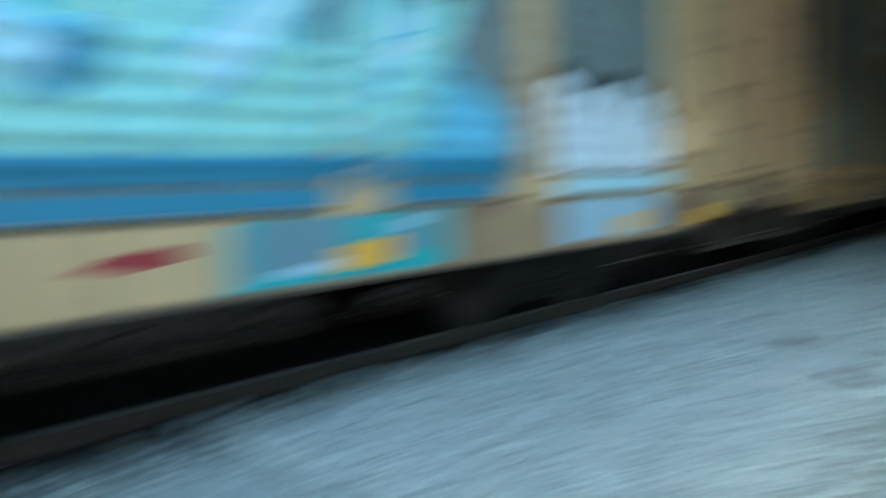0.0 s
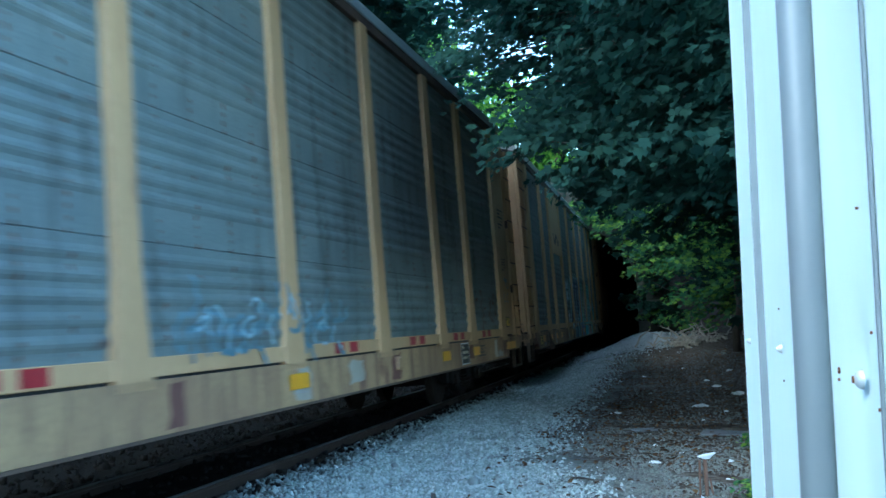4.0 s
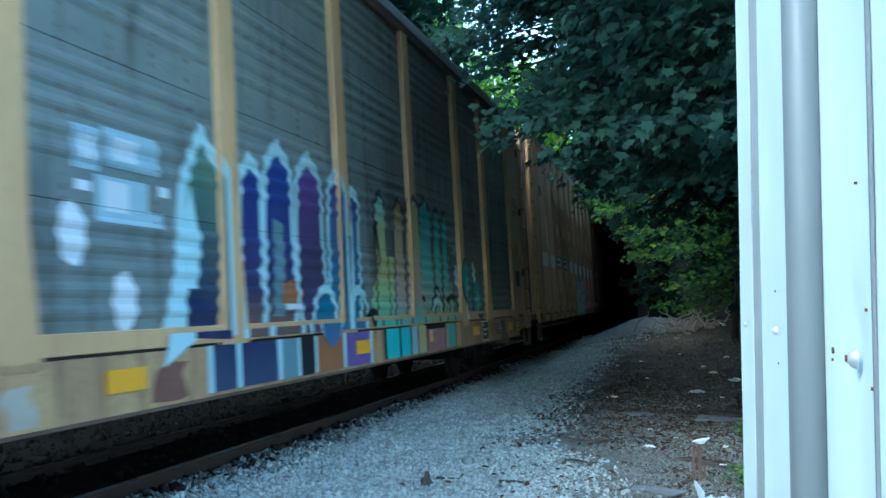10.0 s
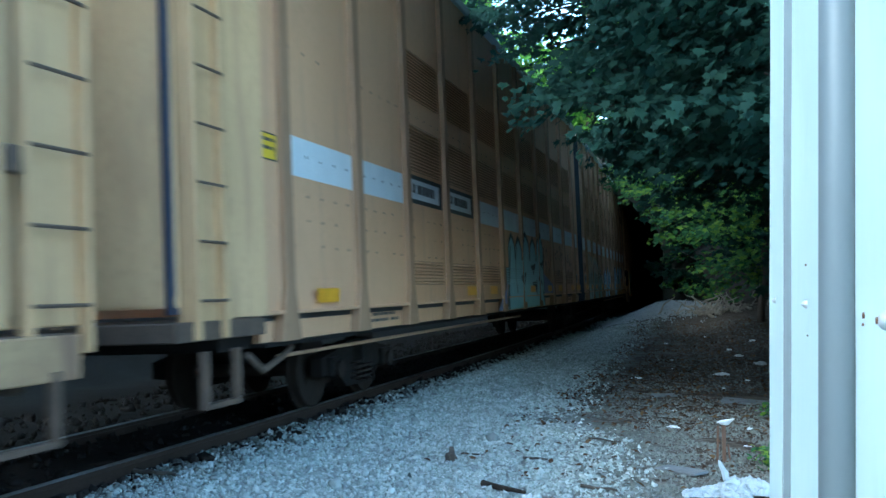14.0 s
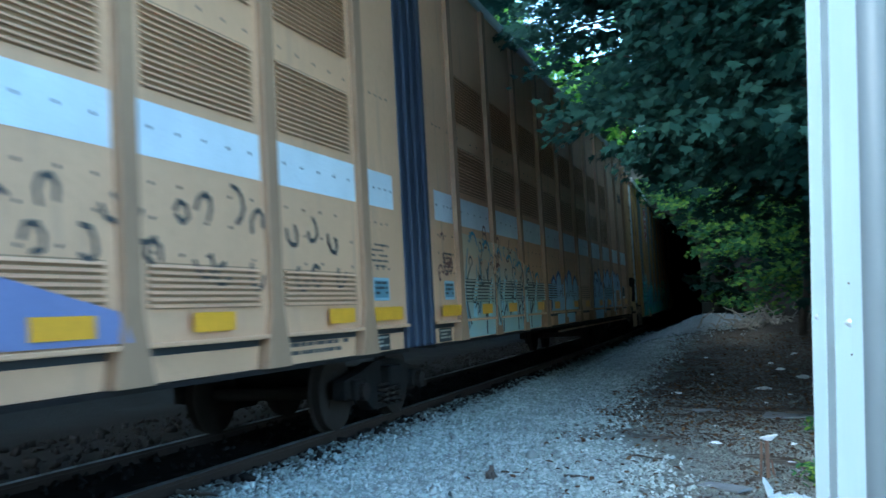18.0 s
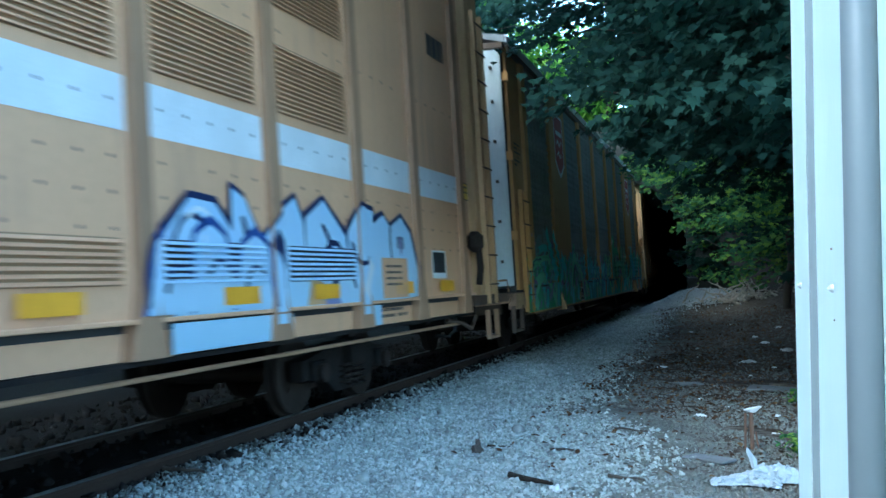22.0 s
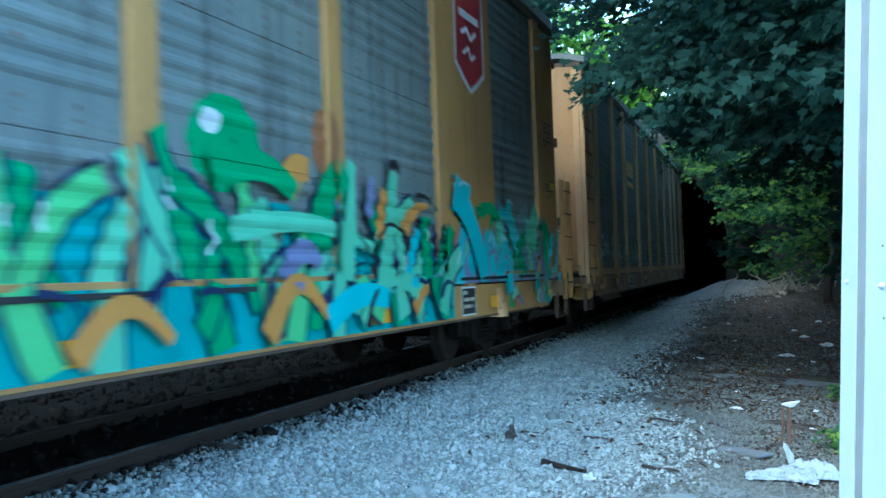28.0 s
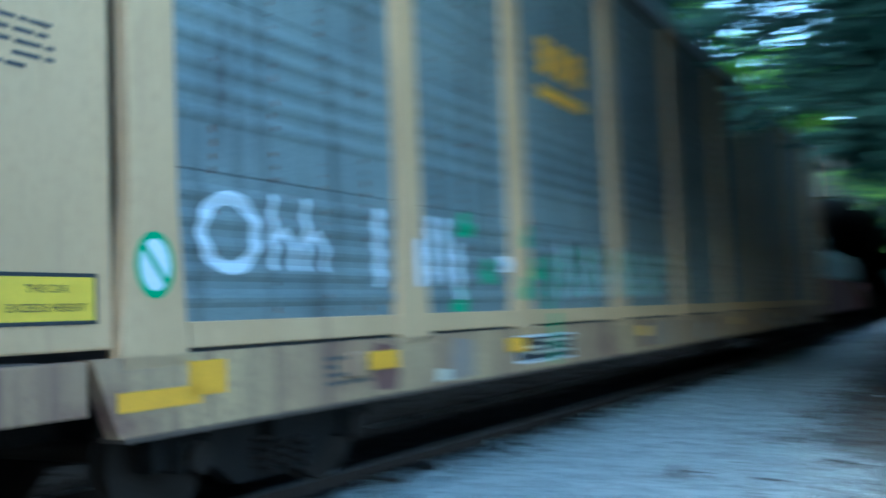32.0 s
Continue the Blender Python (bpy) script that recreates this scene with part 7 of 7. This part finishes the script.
    words = [stroke(O, .085)]
    for y in (-10.72, -10.38):
        words.append(stroke([(y, 2.0), (y, 1.57)], .055) + stroke([(y, 1.72), (y + .1, 1.80), (y + .2, 1.74), (y + .2, 1.57)], .055))
    for y, z0, z1 in ((-9.5, 1.5, 1.98), (-9.0, 1.5, 1.78), (-8.72, 1.52, 1.98), (-8.48, 1.52, 1.98), (-8.26, 1.36, 1.78)):
        words.append(stroke([(y, z0), (y, z1)], .11))
    for w in words:
        paint("sprayed_letter", [("p_white", w)], c, over=1.612)
    for y, z in ((-8.1, 1.95), (-8.25, 1.3), (-7.7, 1.55), (-6.9, 1.9), (-7.0, 1.4), (-6.6, 1.6)):
        paint("clover", [("p_green", [disc(y - .06, z, .07), disc(y + .06, z, .07), disc(y, z + .1, .07)])], c, over=1.613)
    paint("graffiti", [("p_green", stroke([(-6.4, .75), (-6.3, 1.3), (-6.2, 1.75)], .12)), ("p_white", [rect(-7.45, -7.2, 1.6, 1.75)] + sum([stroke([(-6.0 + .42 * k, 1.35), (-5.9 + .42 * k, 1.95 - .3 * (k % 2)), (-5.75 + .42 * k, 1.4)], .05) for k in range(9)], [])), ("p_green", sum([stroke([(-5.8 + .5 * k, 1.4), (-5.65 + .5 * k, 1.9)], .07) for k in range(8)], []))], c, over=1.613)
    paint("sign_mark", [("yellow", [rect(-6.35, -5.0, 3.46, 3.6)] + [rect(-6.3 + .46 * q, -5.92 + .46 * q, 3.74, 4.12) for q in range(3)])], c)
    paint("warning_label", [("black", [rect(-12.72, -12.12, 1.25, 1.5)]), ("label", [rect(-12.7, -12.14, 1.27, 1.48)])], c, base=1.563, draped=False)
    text_part("label_writing", "THIS CAR", -12.42, 1.405, .055, 1.572, c, M["black"])
    text_part("label_writing", "EXCEEDS HEIGHT", -12.42, 1.315, .055, 1.572, c, M["black"])
    paint("warning_label", [("black", [rect(-12.75, -12.2, 3.62, 4.12)]), ("yellow", [rect(-12.72, -12.23, 3.65, 4.09)])], c, base=1.563, draped=False)
    paint("round_sticker", [("p_green", [disc(-11.78, 1.55, .14, .18, 16)]), ("white", [disc(-11.78, 1.55, .105, .14, 16)]), ("p_green", stroke([(-11.86, 1.65), (-11.7, 1.45)], .035))], c, base=RIB + .003, draped=False)
    for z in (2.1, 2.2, 2.3):
        paint("door_stencil", [("ink", [rect(0, .4, 0, .032)])], c, base=0, draped=False).matrix_basis = pose(.76, -13.55, z - .14, 0, 0, -71)
    paint("tag", [("p_lilac", stroke([(-13.4, 1.2), (-13.35, 1.55), (-13.2, 1.5), (-13.25, 1.35), (-13.38, 1.35)], .08))], c, base=1.585, draped=False)
    paint("reflector", [("yellow", [rect(-12.05, -11.45, .80, .90), rect(-11.55, -11.25, .84, 1.03)])], c, base=1.613, draped=False)
    reflectors(c, (-9.6, -7.3, -3.4, 2.0, 7.0), .86, .99, .4)
    data_plate(c, -6.6, .76, .98, 1.3)
    sill_fittings(c, 26, (), (-9.95,))
    bm = bmesh.new()
    add_box(bm, 1.2, 1.62, -13.25, -12.95, .62, .92, .06)
    part("brake_cylinder", bm, M["ochre"], c, "yellow painted angle cock box")
    cars.append((c, 154.35, 10.15))
    # what follows, far off
    c = new("railway_car")
    tagged(c, "low rust-red railway car with a pale green cab", "railway car", "cars of the freight train")
    box_part("frame", M["red_brown"], c, -1.4, 1.4, -10.0, 10.0, .75, 1.9, .05)
    box_part("cab", M["cab"], c, -1.3, 1.3, -9.6, -6.6, 1.9, 3.4, .25)
    box_part("hood", M["cab"], c, -1.1, 1.1, -6.6, 9.0, 1.9, 3.0, .15)
    box_part("window", M["glass"], c, 1.29, 1.31, -9.0, -7.4, 2.4, 3.0, .0)
    for s in (-7, 7):
        WHEELS.extend((c, w) for w in truck(c, s))
    cars.append((c, 178.85, 7.0))
    return cars


def louvre(root, y0, y1, z0, z1, mat=None):
    """A stamped panel of ventilation slats over a shade-coloured plate; mat: spray paint that covers it."""
    d = .034 if mat else 0.0
    # flat plate whose brown or black is the darkness behind the slats
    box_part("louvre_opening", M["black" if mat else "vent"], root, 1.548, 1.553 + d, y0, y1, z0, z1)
    bm = bmesh.new()
    n = int((z1 - z0) / 0.042)
    for k in range(n):
        z = z0 + (k + .5) * (z1 - z0) / n
        add_prism(bm, [(1.552 + d, z - .006), (1.578 + d, z - .016), (1.58 + d, z - .012), (1.554 + d, z + .012)], "y", y0, y1)
    part("louvre", bm, mat or M["tan"], root)["kind"] = "stuff"


def articulated(rng):
    """Two tall closed units that share the truck under a dark bellows. y runs back from each unit's middle; the bellows end lies at s * 11."""
    out = []
    for s, centre in ((1, 77.78), (-1, 99.76)):
        root = new("railway_car")
        tagged(root, "tall tan autorack unit with white stripe and " + ("pale blue graffiti" if s == 1 else "silver graffiti"), "railway car", "cars of the freight train")

        def B(name, m, x0, x1, a, b, z0, z1, bevel=0.0):
            lo, hi = sorted((s * a, s * b))
            return box_part(name, M[m], root, x0, x1, lo, hi, z0, z1, bevel)
        B("body_side", "tan", 1.46, 1.55, -9.85, 10.55, 1.12, 5.86)
        B("far_side", "tan", -1.55, -1.46, -9.85, 10.55, 1.12, 5.86)
        B("end_wall", "tan", -1.46, 1.46, -9.85, -9.78, 1.12, 5.86)
        B("skirt", "tan", 1.44, 1.50, -9.85, 10.55, 0.86, 1.10)
        B("ledge", "tan", 1.46, 1.60, -9.85, 10.55, 1.10, 1.135, .008)
        B("roof", "roof", -1.5, 1.5, -9.85, 10.55, 5.86, 6.0, .04)
        B("roof_edge", "roofedge", 1.5, 1.6, -9.85, 10.55, 5.84, 5.99, .02)
        B("deck", "dark", -1.4, 1.4, -10.4, 10.4, 0.82, 1.0)
        # black strip painted as the shadow under the ledge
        B("skirt_gap", "black", 1.50, 1.504, -9.85, 10.55, 1.045, 1.10)
        B("bottom_flange", "dark", 1.3, 1.56, -9.85, 10.55, 0.82, 0.855)
        B("brake_pipe", "rib_tan", 1.42, 1.47, -9.4, 2.0, 0.70, 0.735, .01)
        ribs = [9.41 - 1.89 * k for k in range(9)] + [-7.5]
        COVER[root.name] = [(s * y, .18) for y in ribs]
        bounds = [10.55] + ribs + [-9.5]
        for y in ribs + [-9.4]:
            bm = bmesh.new()
            q = s * y
            add_prism(bm, [(q - .2, .86), (q + .2, .86), (q + .09, 1.35), (q + .09, 5.82), (q - .09, 5.82), (q - .09, 1.35)], "x", 1.5, 1.61)
            part("rib", bm, M["rib_tan"], root)
        for k, (b, a) in enumerate(zip(bounds, bounds[1:])):
            lo, hi = a + .12, b - (.12 if k else .25)
            P = lambda q, w: (s * q, s * w) if s == 1 else (s * w, s * q)
            y0, y1 = P(lo, hi)
            if s == 1 and -4.5 < hi < -1.5:
                m0 = lo + .1
                paint("placard", [("p_black", [rect(m0 - .06, hi - .05, 2.44, 2.82)]), ("white", [rect(m0, hi - .2, 2.5, 2.76)])], root, base=1.551, draped=False)
                bars("placard_writing", m0 + .1, hi - .3, 2.56, 2.7, 1, root, "ink", 1.555, 9, .9)
            else:
                paint("stripe", [("white", [rect(y0, y1, 2.40, 2.78)])], root, base=1.551, draped=False)
            dots = []
            for z in (2.22, 1.98, 1.74, 2.6, 3.62):
                n = 5
                for q in range(n):
                    if rng.random() < .85:
                        dots.append(disc(y0 + (y1 - y0) * (q + .5) / n, z + rng.uniform(-.006, .006), .022, .016, 6))
            paint("fixings", [("ink", dots)], root, base=1.556, draped=False)["kind"] = "stuff"
            if 0 < k < 9:
                for z0, z1 in ((2.87, 3.5), (3.85, 4.5), (1.36, 1.68)):
                    mid = (y0 + y1) / 2
                    under = [M[m] for u, lo2, hi2, m in ((1, .2, 4.3, "f_ice"), (-1, 2.3, 7.0, "f_silver"), (-1, -9.3, -4.6, "f_mist"), (-1, -3.2, -.4, "f_silver")) if u == s and lo2 < mid < hi2 and z0 < 1.5]
                    louvre(root, y0 + .1, y1 - .1, z0, z1, under[0] if under else None)
            mid = (y0 + y1) / 2 + (.3 if k % 2 else 0)
            if s == -1 or not (-8 < mid < -3.5 or .2 < mid < 2.2):
                half = .28 if k else .4
                paint("reflector", [("yellow", [rect(mid - half, mid + half, 1.19, 1.33)])], root, base=1.60, draped=False)
            if k == 0:
                paint("skirt_plate", [("black", [rect(mid - .3, mid + .22, .87, 1.04)])], root, base=1.501, draped=False)
                bars("plate_marking", mid - .26, mid + .18, .89, 1.02, 3, root, "pale", 1.505, 7, .5)
            elif k in (1, 9):
                bars("skirt_stencil", y0 + .2, y1 - .2, .9, 1.04, 2, root, "ink", 1.501, k)
        paint("data_plate", [("p_pale", [rect(s * 9.85 - .21, s * 9.85 + .21, 1.40, 1.64)]), ("p_dusk", [rect(s * 9.85 - .18, s * 9.85 + .18, 1.43, 1.61)])], root, base=1.554, draped=False)
        bars("plate_marking", s * 9.85 - .18, s * 9.85 + .18, 1.44, 1.6, 3, root, "black", 1.556, 3, .5)
        bars("stencil", s * 9.85 - .22, s * 9.85 + .22, 1.72, 2.0, 5, root, "ink", 1.554, 8, .4)
        # outer end
        bm = bmesh.new()
        add_prism(bm, [(1.40, 1.1), (1.585, 1.1), (1.585, 5.8), (1.40, 5.8)], "y", *sorted((s * -10.2, s * -9.85)))
        for v in bm.verts:
            if v.co.x > 1.5 and abs(v.co.y) > 10.1:
                v.co.x, v.co.y = 1.44, s * -10.24
            elif abs(v.co.y) < 9.9:
                v.co.y = s * -9.856
        part("corner_panel", bm, M["cream"], root)
        B("ladder_plate", "cream", 1.42, 1.53, -11.05, -10.36, 1.0, 5.8, .015)
        B("hinge_gap", "black", 1.3, 1.42, -10.4, -10.15, 1.1, 5.8)
        round_doors(root, M["cream"], -s, 11.05, .2, 1.2, 5.75)
        B("door_edge", "bellows", 1.42, 1.47, -11.2, -11.1, 1.15, 5.75)
        B("end_platform", "frame", -1.5, 1.56, -11.3, -9.85, .94, 1.09, .01)
        ladder(root, s * -11.02, s * -10.6, .95, 5.5, 1.58, M["cream"], 10)
        stirrup(root, min(s * -10.95, s * -10.45), max(s * -10.95, s * -10.45), M["rib_tan"] if s == -1 else M["frame"])
        paint("warning_label", [("black", [rect(s * -9.68 - .17, s * -9.68 + .17, 2.48, 2.73)]), ("label", [rect(s * -9.68 - .15, s * -9.68 + .15, 2.495, 2.715)])], root, base=1.553, draped=False)
        bars("label_writing", s * -9.68 - .12, s * -9.68 + .12, 2.53, 2.68, 2, root, "ink", 1.559, 4, .4)
        bars("car_mark", s * -8.7 - .35, s * -8.7 + .35, 4.3, 4.62, 1, root, "ink", 1.554, 4, .9)
        bm = bmesh.new()
        add_box(bm, -.16, .16, *sorted((s * -11.0, s * -11.5)), .66, .95, .04)
        part("coupler", bm, M["dark"], root)
        bm = bmesh.new()
        add_tube(bm, [(1.4, s * -9.0, .78), (1.5, s * -9.4, .72), (1.5, s * -9.8, .62), (1.5, s * -10.1, .78)], .03, 6)
        part("hose", bm, M["frame"], root)
        if s == -1:
            bm = bmesh.new()
            add_box(bm, 1.55, 1.76, 9.62, 9.9, 1.72, 2.02, .07)
            add_tube(bm, [(1.7, 9.75, 1.75), (1.7, 9.8, 1.5), (1.66, 9.82, 1.25)], .05, 8)
            part("hand_brake", bm, M["iron"], root, "dark hand-brake housing")
        WHEELS.extend((root, w) for w in truck(root, -6.35 * s))
        if s == 1:
            for k in range(7):
                box_part("bellows", M["bellows"], root, -1.5, 1.56 - .03 * (k % 2), 10.56 + .132 * k, 10.56 + .132 * (k + 1) - .004, .86, 5.8, .02)
            WHEELS.extend((root, w) for w in truck(root, 11.0))
            ice = [(.75, .62, 2.05, "f_ice", 0, .4), (1.4, .66, 2.02, "f_ice", 0, .36), (2.15, .8, 2.1, "f_ice", 0, .34), (2.95, .66, 2.06, "f_ice", 0, .38), (3.75, .8, 2.14, "f_ice", .05, .36)]
            paint("graffiti", [("p_lilac", [[(-.6, .88), (.15, .88), (.25, 1.4), (-.1, 1.2)], [(3.9, 1.15), (5.6, 1.15), (5.5, 1.35), (4.3, 1.6)]]), ("f_ice", [[(.1, .88), (4.2, .88), (4.25, 1.5), (4.0, 2.0), (.5, 2.0), (.35, 1.4)]])] + fingers(ice, .88, "p_black", .06)
                  + [("f_ice", [rect(.5, 3.95, .9, 1.85)]), ("p_ice", swoosh([(.7, 1.2), (.75, 2.0)], .07, .05) + swoosh([(2.2, 1.3), (2.25, 2.05)], .08, .05)), ("p_black", [[(1.5, 1.5), (1.95, 1.62), (1.8, 1.35)], [(2.6, 1.75), (3.2, 1.8), (2.95, 1.55)], [(2.65, 1.38), (3.35, 1.45), (3.25, 1.1), (3.1, 1.3)], [(3.6, 1.85), (4.15, 1.8), (4.2, 1.95), (3.7, 1.7)]] + swoosh([(.1, .88), (.55, 2.1)], .1, .08, -.05) + swoosh([(1.15, 1.2), (1.2, 2.1)], .05, .04) + swoosh([(3.5, 1.5), (4.2, .95)], .09, .05, .1) + swoosh([(4.3, 2.2), (4.05, 1.7)], .09, .06, .2))], root, base=1.582, draped=False, over=1.613)
            paint("tag", [("ink", sum([stroke(curve(rng, 4.6 + .2 * k, 2.02 - .32 * (k % 2), .42, 1.3), .04) for k in range(22)], []))], root, base=1.557, draped=False)
        else:
            veil = [[(-9.3, .88), (-4.4, .88), (-4.2, 1.35), (-4.9, 1.75), (-6.3, 2.2), (-9.3, 2.3)]]
            paint("graffiti", [("f_mist", veil)] + [("p_dusk", sum([swoosh([(-9.1 + .55 * k, 1.0 + .2 * (k % 3)), (-9.0 + .55 * k, 2.1 - .08 * k)], .1, .05, .12 - .24 * (k % 2)) for k in range(9)], [])), ("p_azure", sum([swoosh([(-8.9 + .7 * k, 2.25 - .08 * k), (-8.5 + .7 * k, 2.15 - .08 * k)], .07, .03, .3) for k in range(7)], [])), ("p_ice", sum([swoosh([(-8.8 + .8 * k, 1.15), (-8.55 + .8 * k, 1.7)], .2, .1, .1) for k in range(6)], [])), ("p_black", sum([swoosh([(-9.0 + .75 * k, 1.05 + .1 * (k % 2)), (-8.85 + .75 * k, 1.9 - .06 * k)], .06, .03, .3 - .6 * (k % 2)) for k in range(6)], []) + sum([swoosh([(-8.2 + k, .9), (-7.95 + k, 1.3)], .07, .04, .2) for k in range(4)], []))], root, base=1.582, draped=False, over=1.613)
            tangle = lambda n, z0, z1, a, b, size: sum([stroke(curve(rng, rng.uniform(a, b), rng.uniform(z0, z1), rng.uniform(.5, 1.2) * size, 1.1), .03) for _ in range(n)], [])
            paint("tag", [("p_black", tangle(26, 1.15, 1.9, -9.0, -5.0, .45)), ("p_dusk", tangle(16, 1.5, 2.2, -9.1, -5.4, .4)), ("stain", tangle(12, 1.85, 2.35, -9.2, -6.6, .35))], root, base=1.612, draped=False, over=1.632)
            paint("tag", [("stain", tangle(10, 1.7, 2.2, -10.3, -9.7, .3))], root, base=1.557, draped=False)
            for a, tops in ((-3.3, (1.75, 1.85, 1.78, 1.9, 1.8)), (1.9, (1.7, 1.78, 1.72))):
                spots = [(a + .3 + .6 * k, .52, t - .1, "f_silver", .04 * (-1) ** k, .3) for k, t in enumerate(tops)]
                n = len(tops) * .6
                paint("graffiti", fingers(spots, 1.15, "p_blue", .05, "p_white") + [("f_silver", [rect(a + .05, a + n - .1, 1.16, 1.4), rect(a + .5, a + n - .5, .88, 1.08)]), ("p_navy", sum([swoosh([(a + .25 + .55 * k, 1.3 + .12 * (k % 2)), (a + .6 + .55 * k, 1.42)], .06, .03, .35) for k in range(len(tops))], []) + swoosh([(a, 1.2), (a + .1, 1.7)], .05, .05, .1))], root, base=1.582, draped=False, over=1.613)
            body = [[(2.15, 1.72), (2.5, 2.0), (2.85, 1.98), (3.15, 1.7), (3.2, 1.1), (2.25, 1.1)], [(3.1, 2.12), (3.3, 2.05), (3.55, 1.7), (3.9, 1.95), (3.95, 1.1), (3.05, 1.1)], [(3.95, 2.0), (4.2, 2.12), (4.35, 1.9), (4.4, 1.1), (3.9, 1.1)], [(4.4, 1.95), (4.8, 2.14), (5.3, 1.8), (5.4, 1.1), (4.35, 1.1)], [(5.35, 1.85), (5.7, 2.14), (6.05, 2.1), (6.05, 1.1), (5.35, 1.1)], [(6.0, 1.95), (6.35, 2.08), (6.55, 1.95), (6.9, 2.08), (7.2, 1.9), (7.4, 1.45), (7.35, 1.15), (6.0, 1.1)]]
            grown = [[(sum(p for p, q in g) / len(g) + (p - sum(u for u, v in g) / len(g)) * 1.09, q + (.055 if q > 1.4 else 0)) for p, q in g] for g in body]
            paint("graffiti", [("p_navy", grown), ("f_silver", body + [rect(2.2, 4.05, .87, 1.085), rect(5.55, 6.15, .87, 1.085)]), ("p_navy", swoosh([(2.25, 1.66), (2.75, 1.78)], .05, .05, .3) + swoosh([(2.55, 1.45), (2.95, 1.3)], .12, .04, .3) + swoosh([(3.25, 1.9), (3.3, 1.5)], .06, .12, .1) + swoosh([(3.75, 1.75), (3.9, 1.3)], .2, .03, .2) + swoosh([(4.5, 1.3), (5.5, 1.28)], .07, .05, .45) + swoosh([(4.95, 1.2), (5.1, 1.4)], .22, .02) + swoosh([(4.75, 1.9), (4.95, 1.6)], .05, .09, .1) + swoosh([(5.45, 1.75), (5.9, 1.6)], .07, .04, -.3) + swoosh([(6.55, 1.95), (6.6, 1.5)], .05, .04, -.1) + swoosh([(6.75, 1.78), (6.95, 1.78)], .14, .14, 0) + swoosh([(3.1, 1.45), (3.45, 1.38)], .1, .03, .1)), ("p_lilac", [disc(6.85, 1.75, .05, .12, 10), disc(4.9, 1.15, .2, .06, 10)]), ("p_white", swoosh([(5.7, 1.2), (5.95, 1.55)], .2, .16, 0) + swoosh([(2.45, 1.85), (2.75, 1.88)], .05, .03, .2)), ("cream", [[(4.35, 1.14), (4.75, 1.14), (4.7, 1.35), (4.45, 1.38)]])], root, base=1.582, draped=False, over=1.613)
            paint("data_plate", [("white", [rect(8.05, 8.62, 1.36, 1.72)]), ("black", [rect(8.09, 8.58, 1.43, 1.70)])], root, base=1.554, draped=False)
            paint("placard", [("tan", [rect(6.2, 7.0, 1.15, 1.6)])], root, base=1.6, draped=False)
            bars("placard_writing", 6.3, 6.8, 1.25, 1.52, 4, root, "ink", 1.606, 6, .4)
        out.append((root, centre, 9.0))
    return out


def unit_pose(centre, shift, reach):
    """Where a car stands whose middle lies at the given place of the train, when the train has come this far."""
    a, b = centre - shift - reach, centre - shift + reach
    pa, pb = Vector((track_x(a), a, 0)), Vector((track_x(b), b, 0))
    mid = (pa + pb) / 2
    head = math.degrees(math.atan2(-(pb.x - pa.x), pb.y - pa.y))
    return pose(mid.x, mid.y, 0, 0, -math.degrees(CANT), head)


# seconds, metres that the train has come
RUN = (
    (0.0, -2.25), (1.0, 2.29), (2.0, 6.89), (3.0, 11.48), (4.0, 16.07), (5.0, 20.62), (6.0, 25.15), (7.0, 29.67),
    (8.0, 34.11), (9.0, 38.45), (10.0, 42.75), (11.0, 47.11), (12.0, 51.58), (13.0, 55.99), (14.0, 60.32), (15.0, 64.69),
    (16.0, 69.18), (17.0, 73.70), (18.0, 78.13), (19.0, 82.61), (20.0, 87.09), (21.0, 91.50), (22.0, 96.05), (23.0, 100.64),
    (24.0, 104.98), (25.0, 109.19), (26.0, 113.41), (27.0, 117.63), (28.0, 121.86), (29.0, 126.13), (30.0, 130.47), (31.0, 134.75),
    (32.0, 138.88),
)


def motions():
    """The train rolls out of the tunnel towards the camera; its wheels turn."""
    for root, centre, reach in CARS:
        walk(root, [(t, unit_pose(centre, s, reach)) for t, s in RUN])
    ts, ss = [t for t, s in RUN], [s for t, s in RUN]
    steps = [k / 8 for k in range(257)]
    turns = [math.degrees(float(np.interp(t, ts, ss)) / 0.425) for t in steps]
    for root, wheelset in WHEELS:
        x, y, z = wheelset.location
        walk(wheelset, [(t, pose(x, y, z, a, 0, 0)) for t, a in zip(steps, turns)])


build_ground()
build_ballast()
build_track()
build_tunnel()
build_hill()
build_shed()
build_trees()
build_pile()
build_litter()
CARS = build_train()
motions()
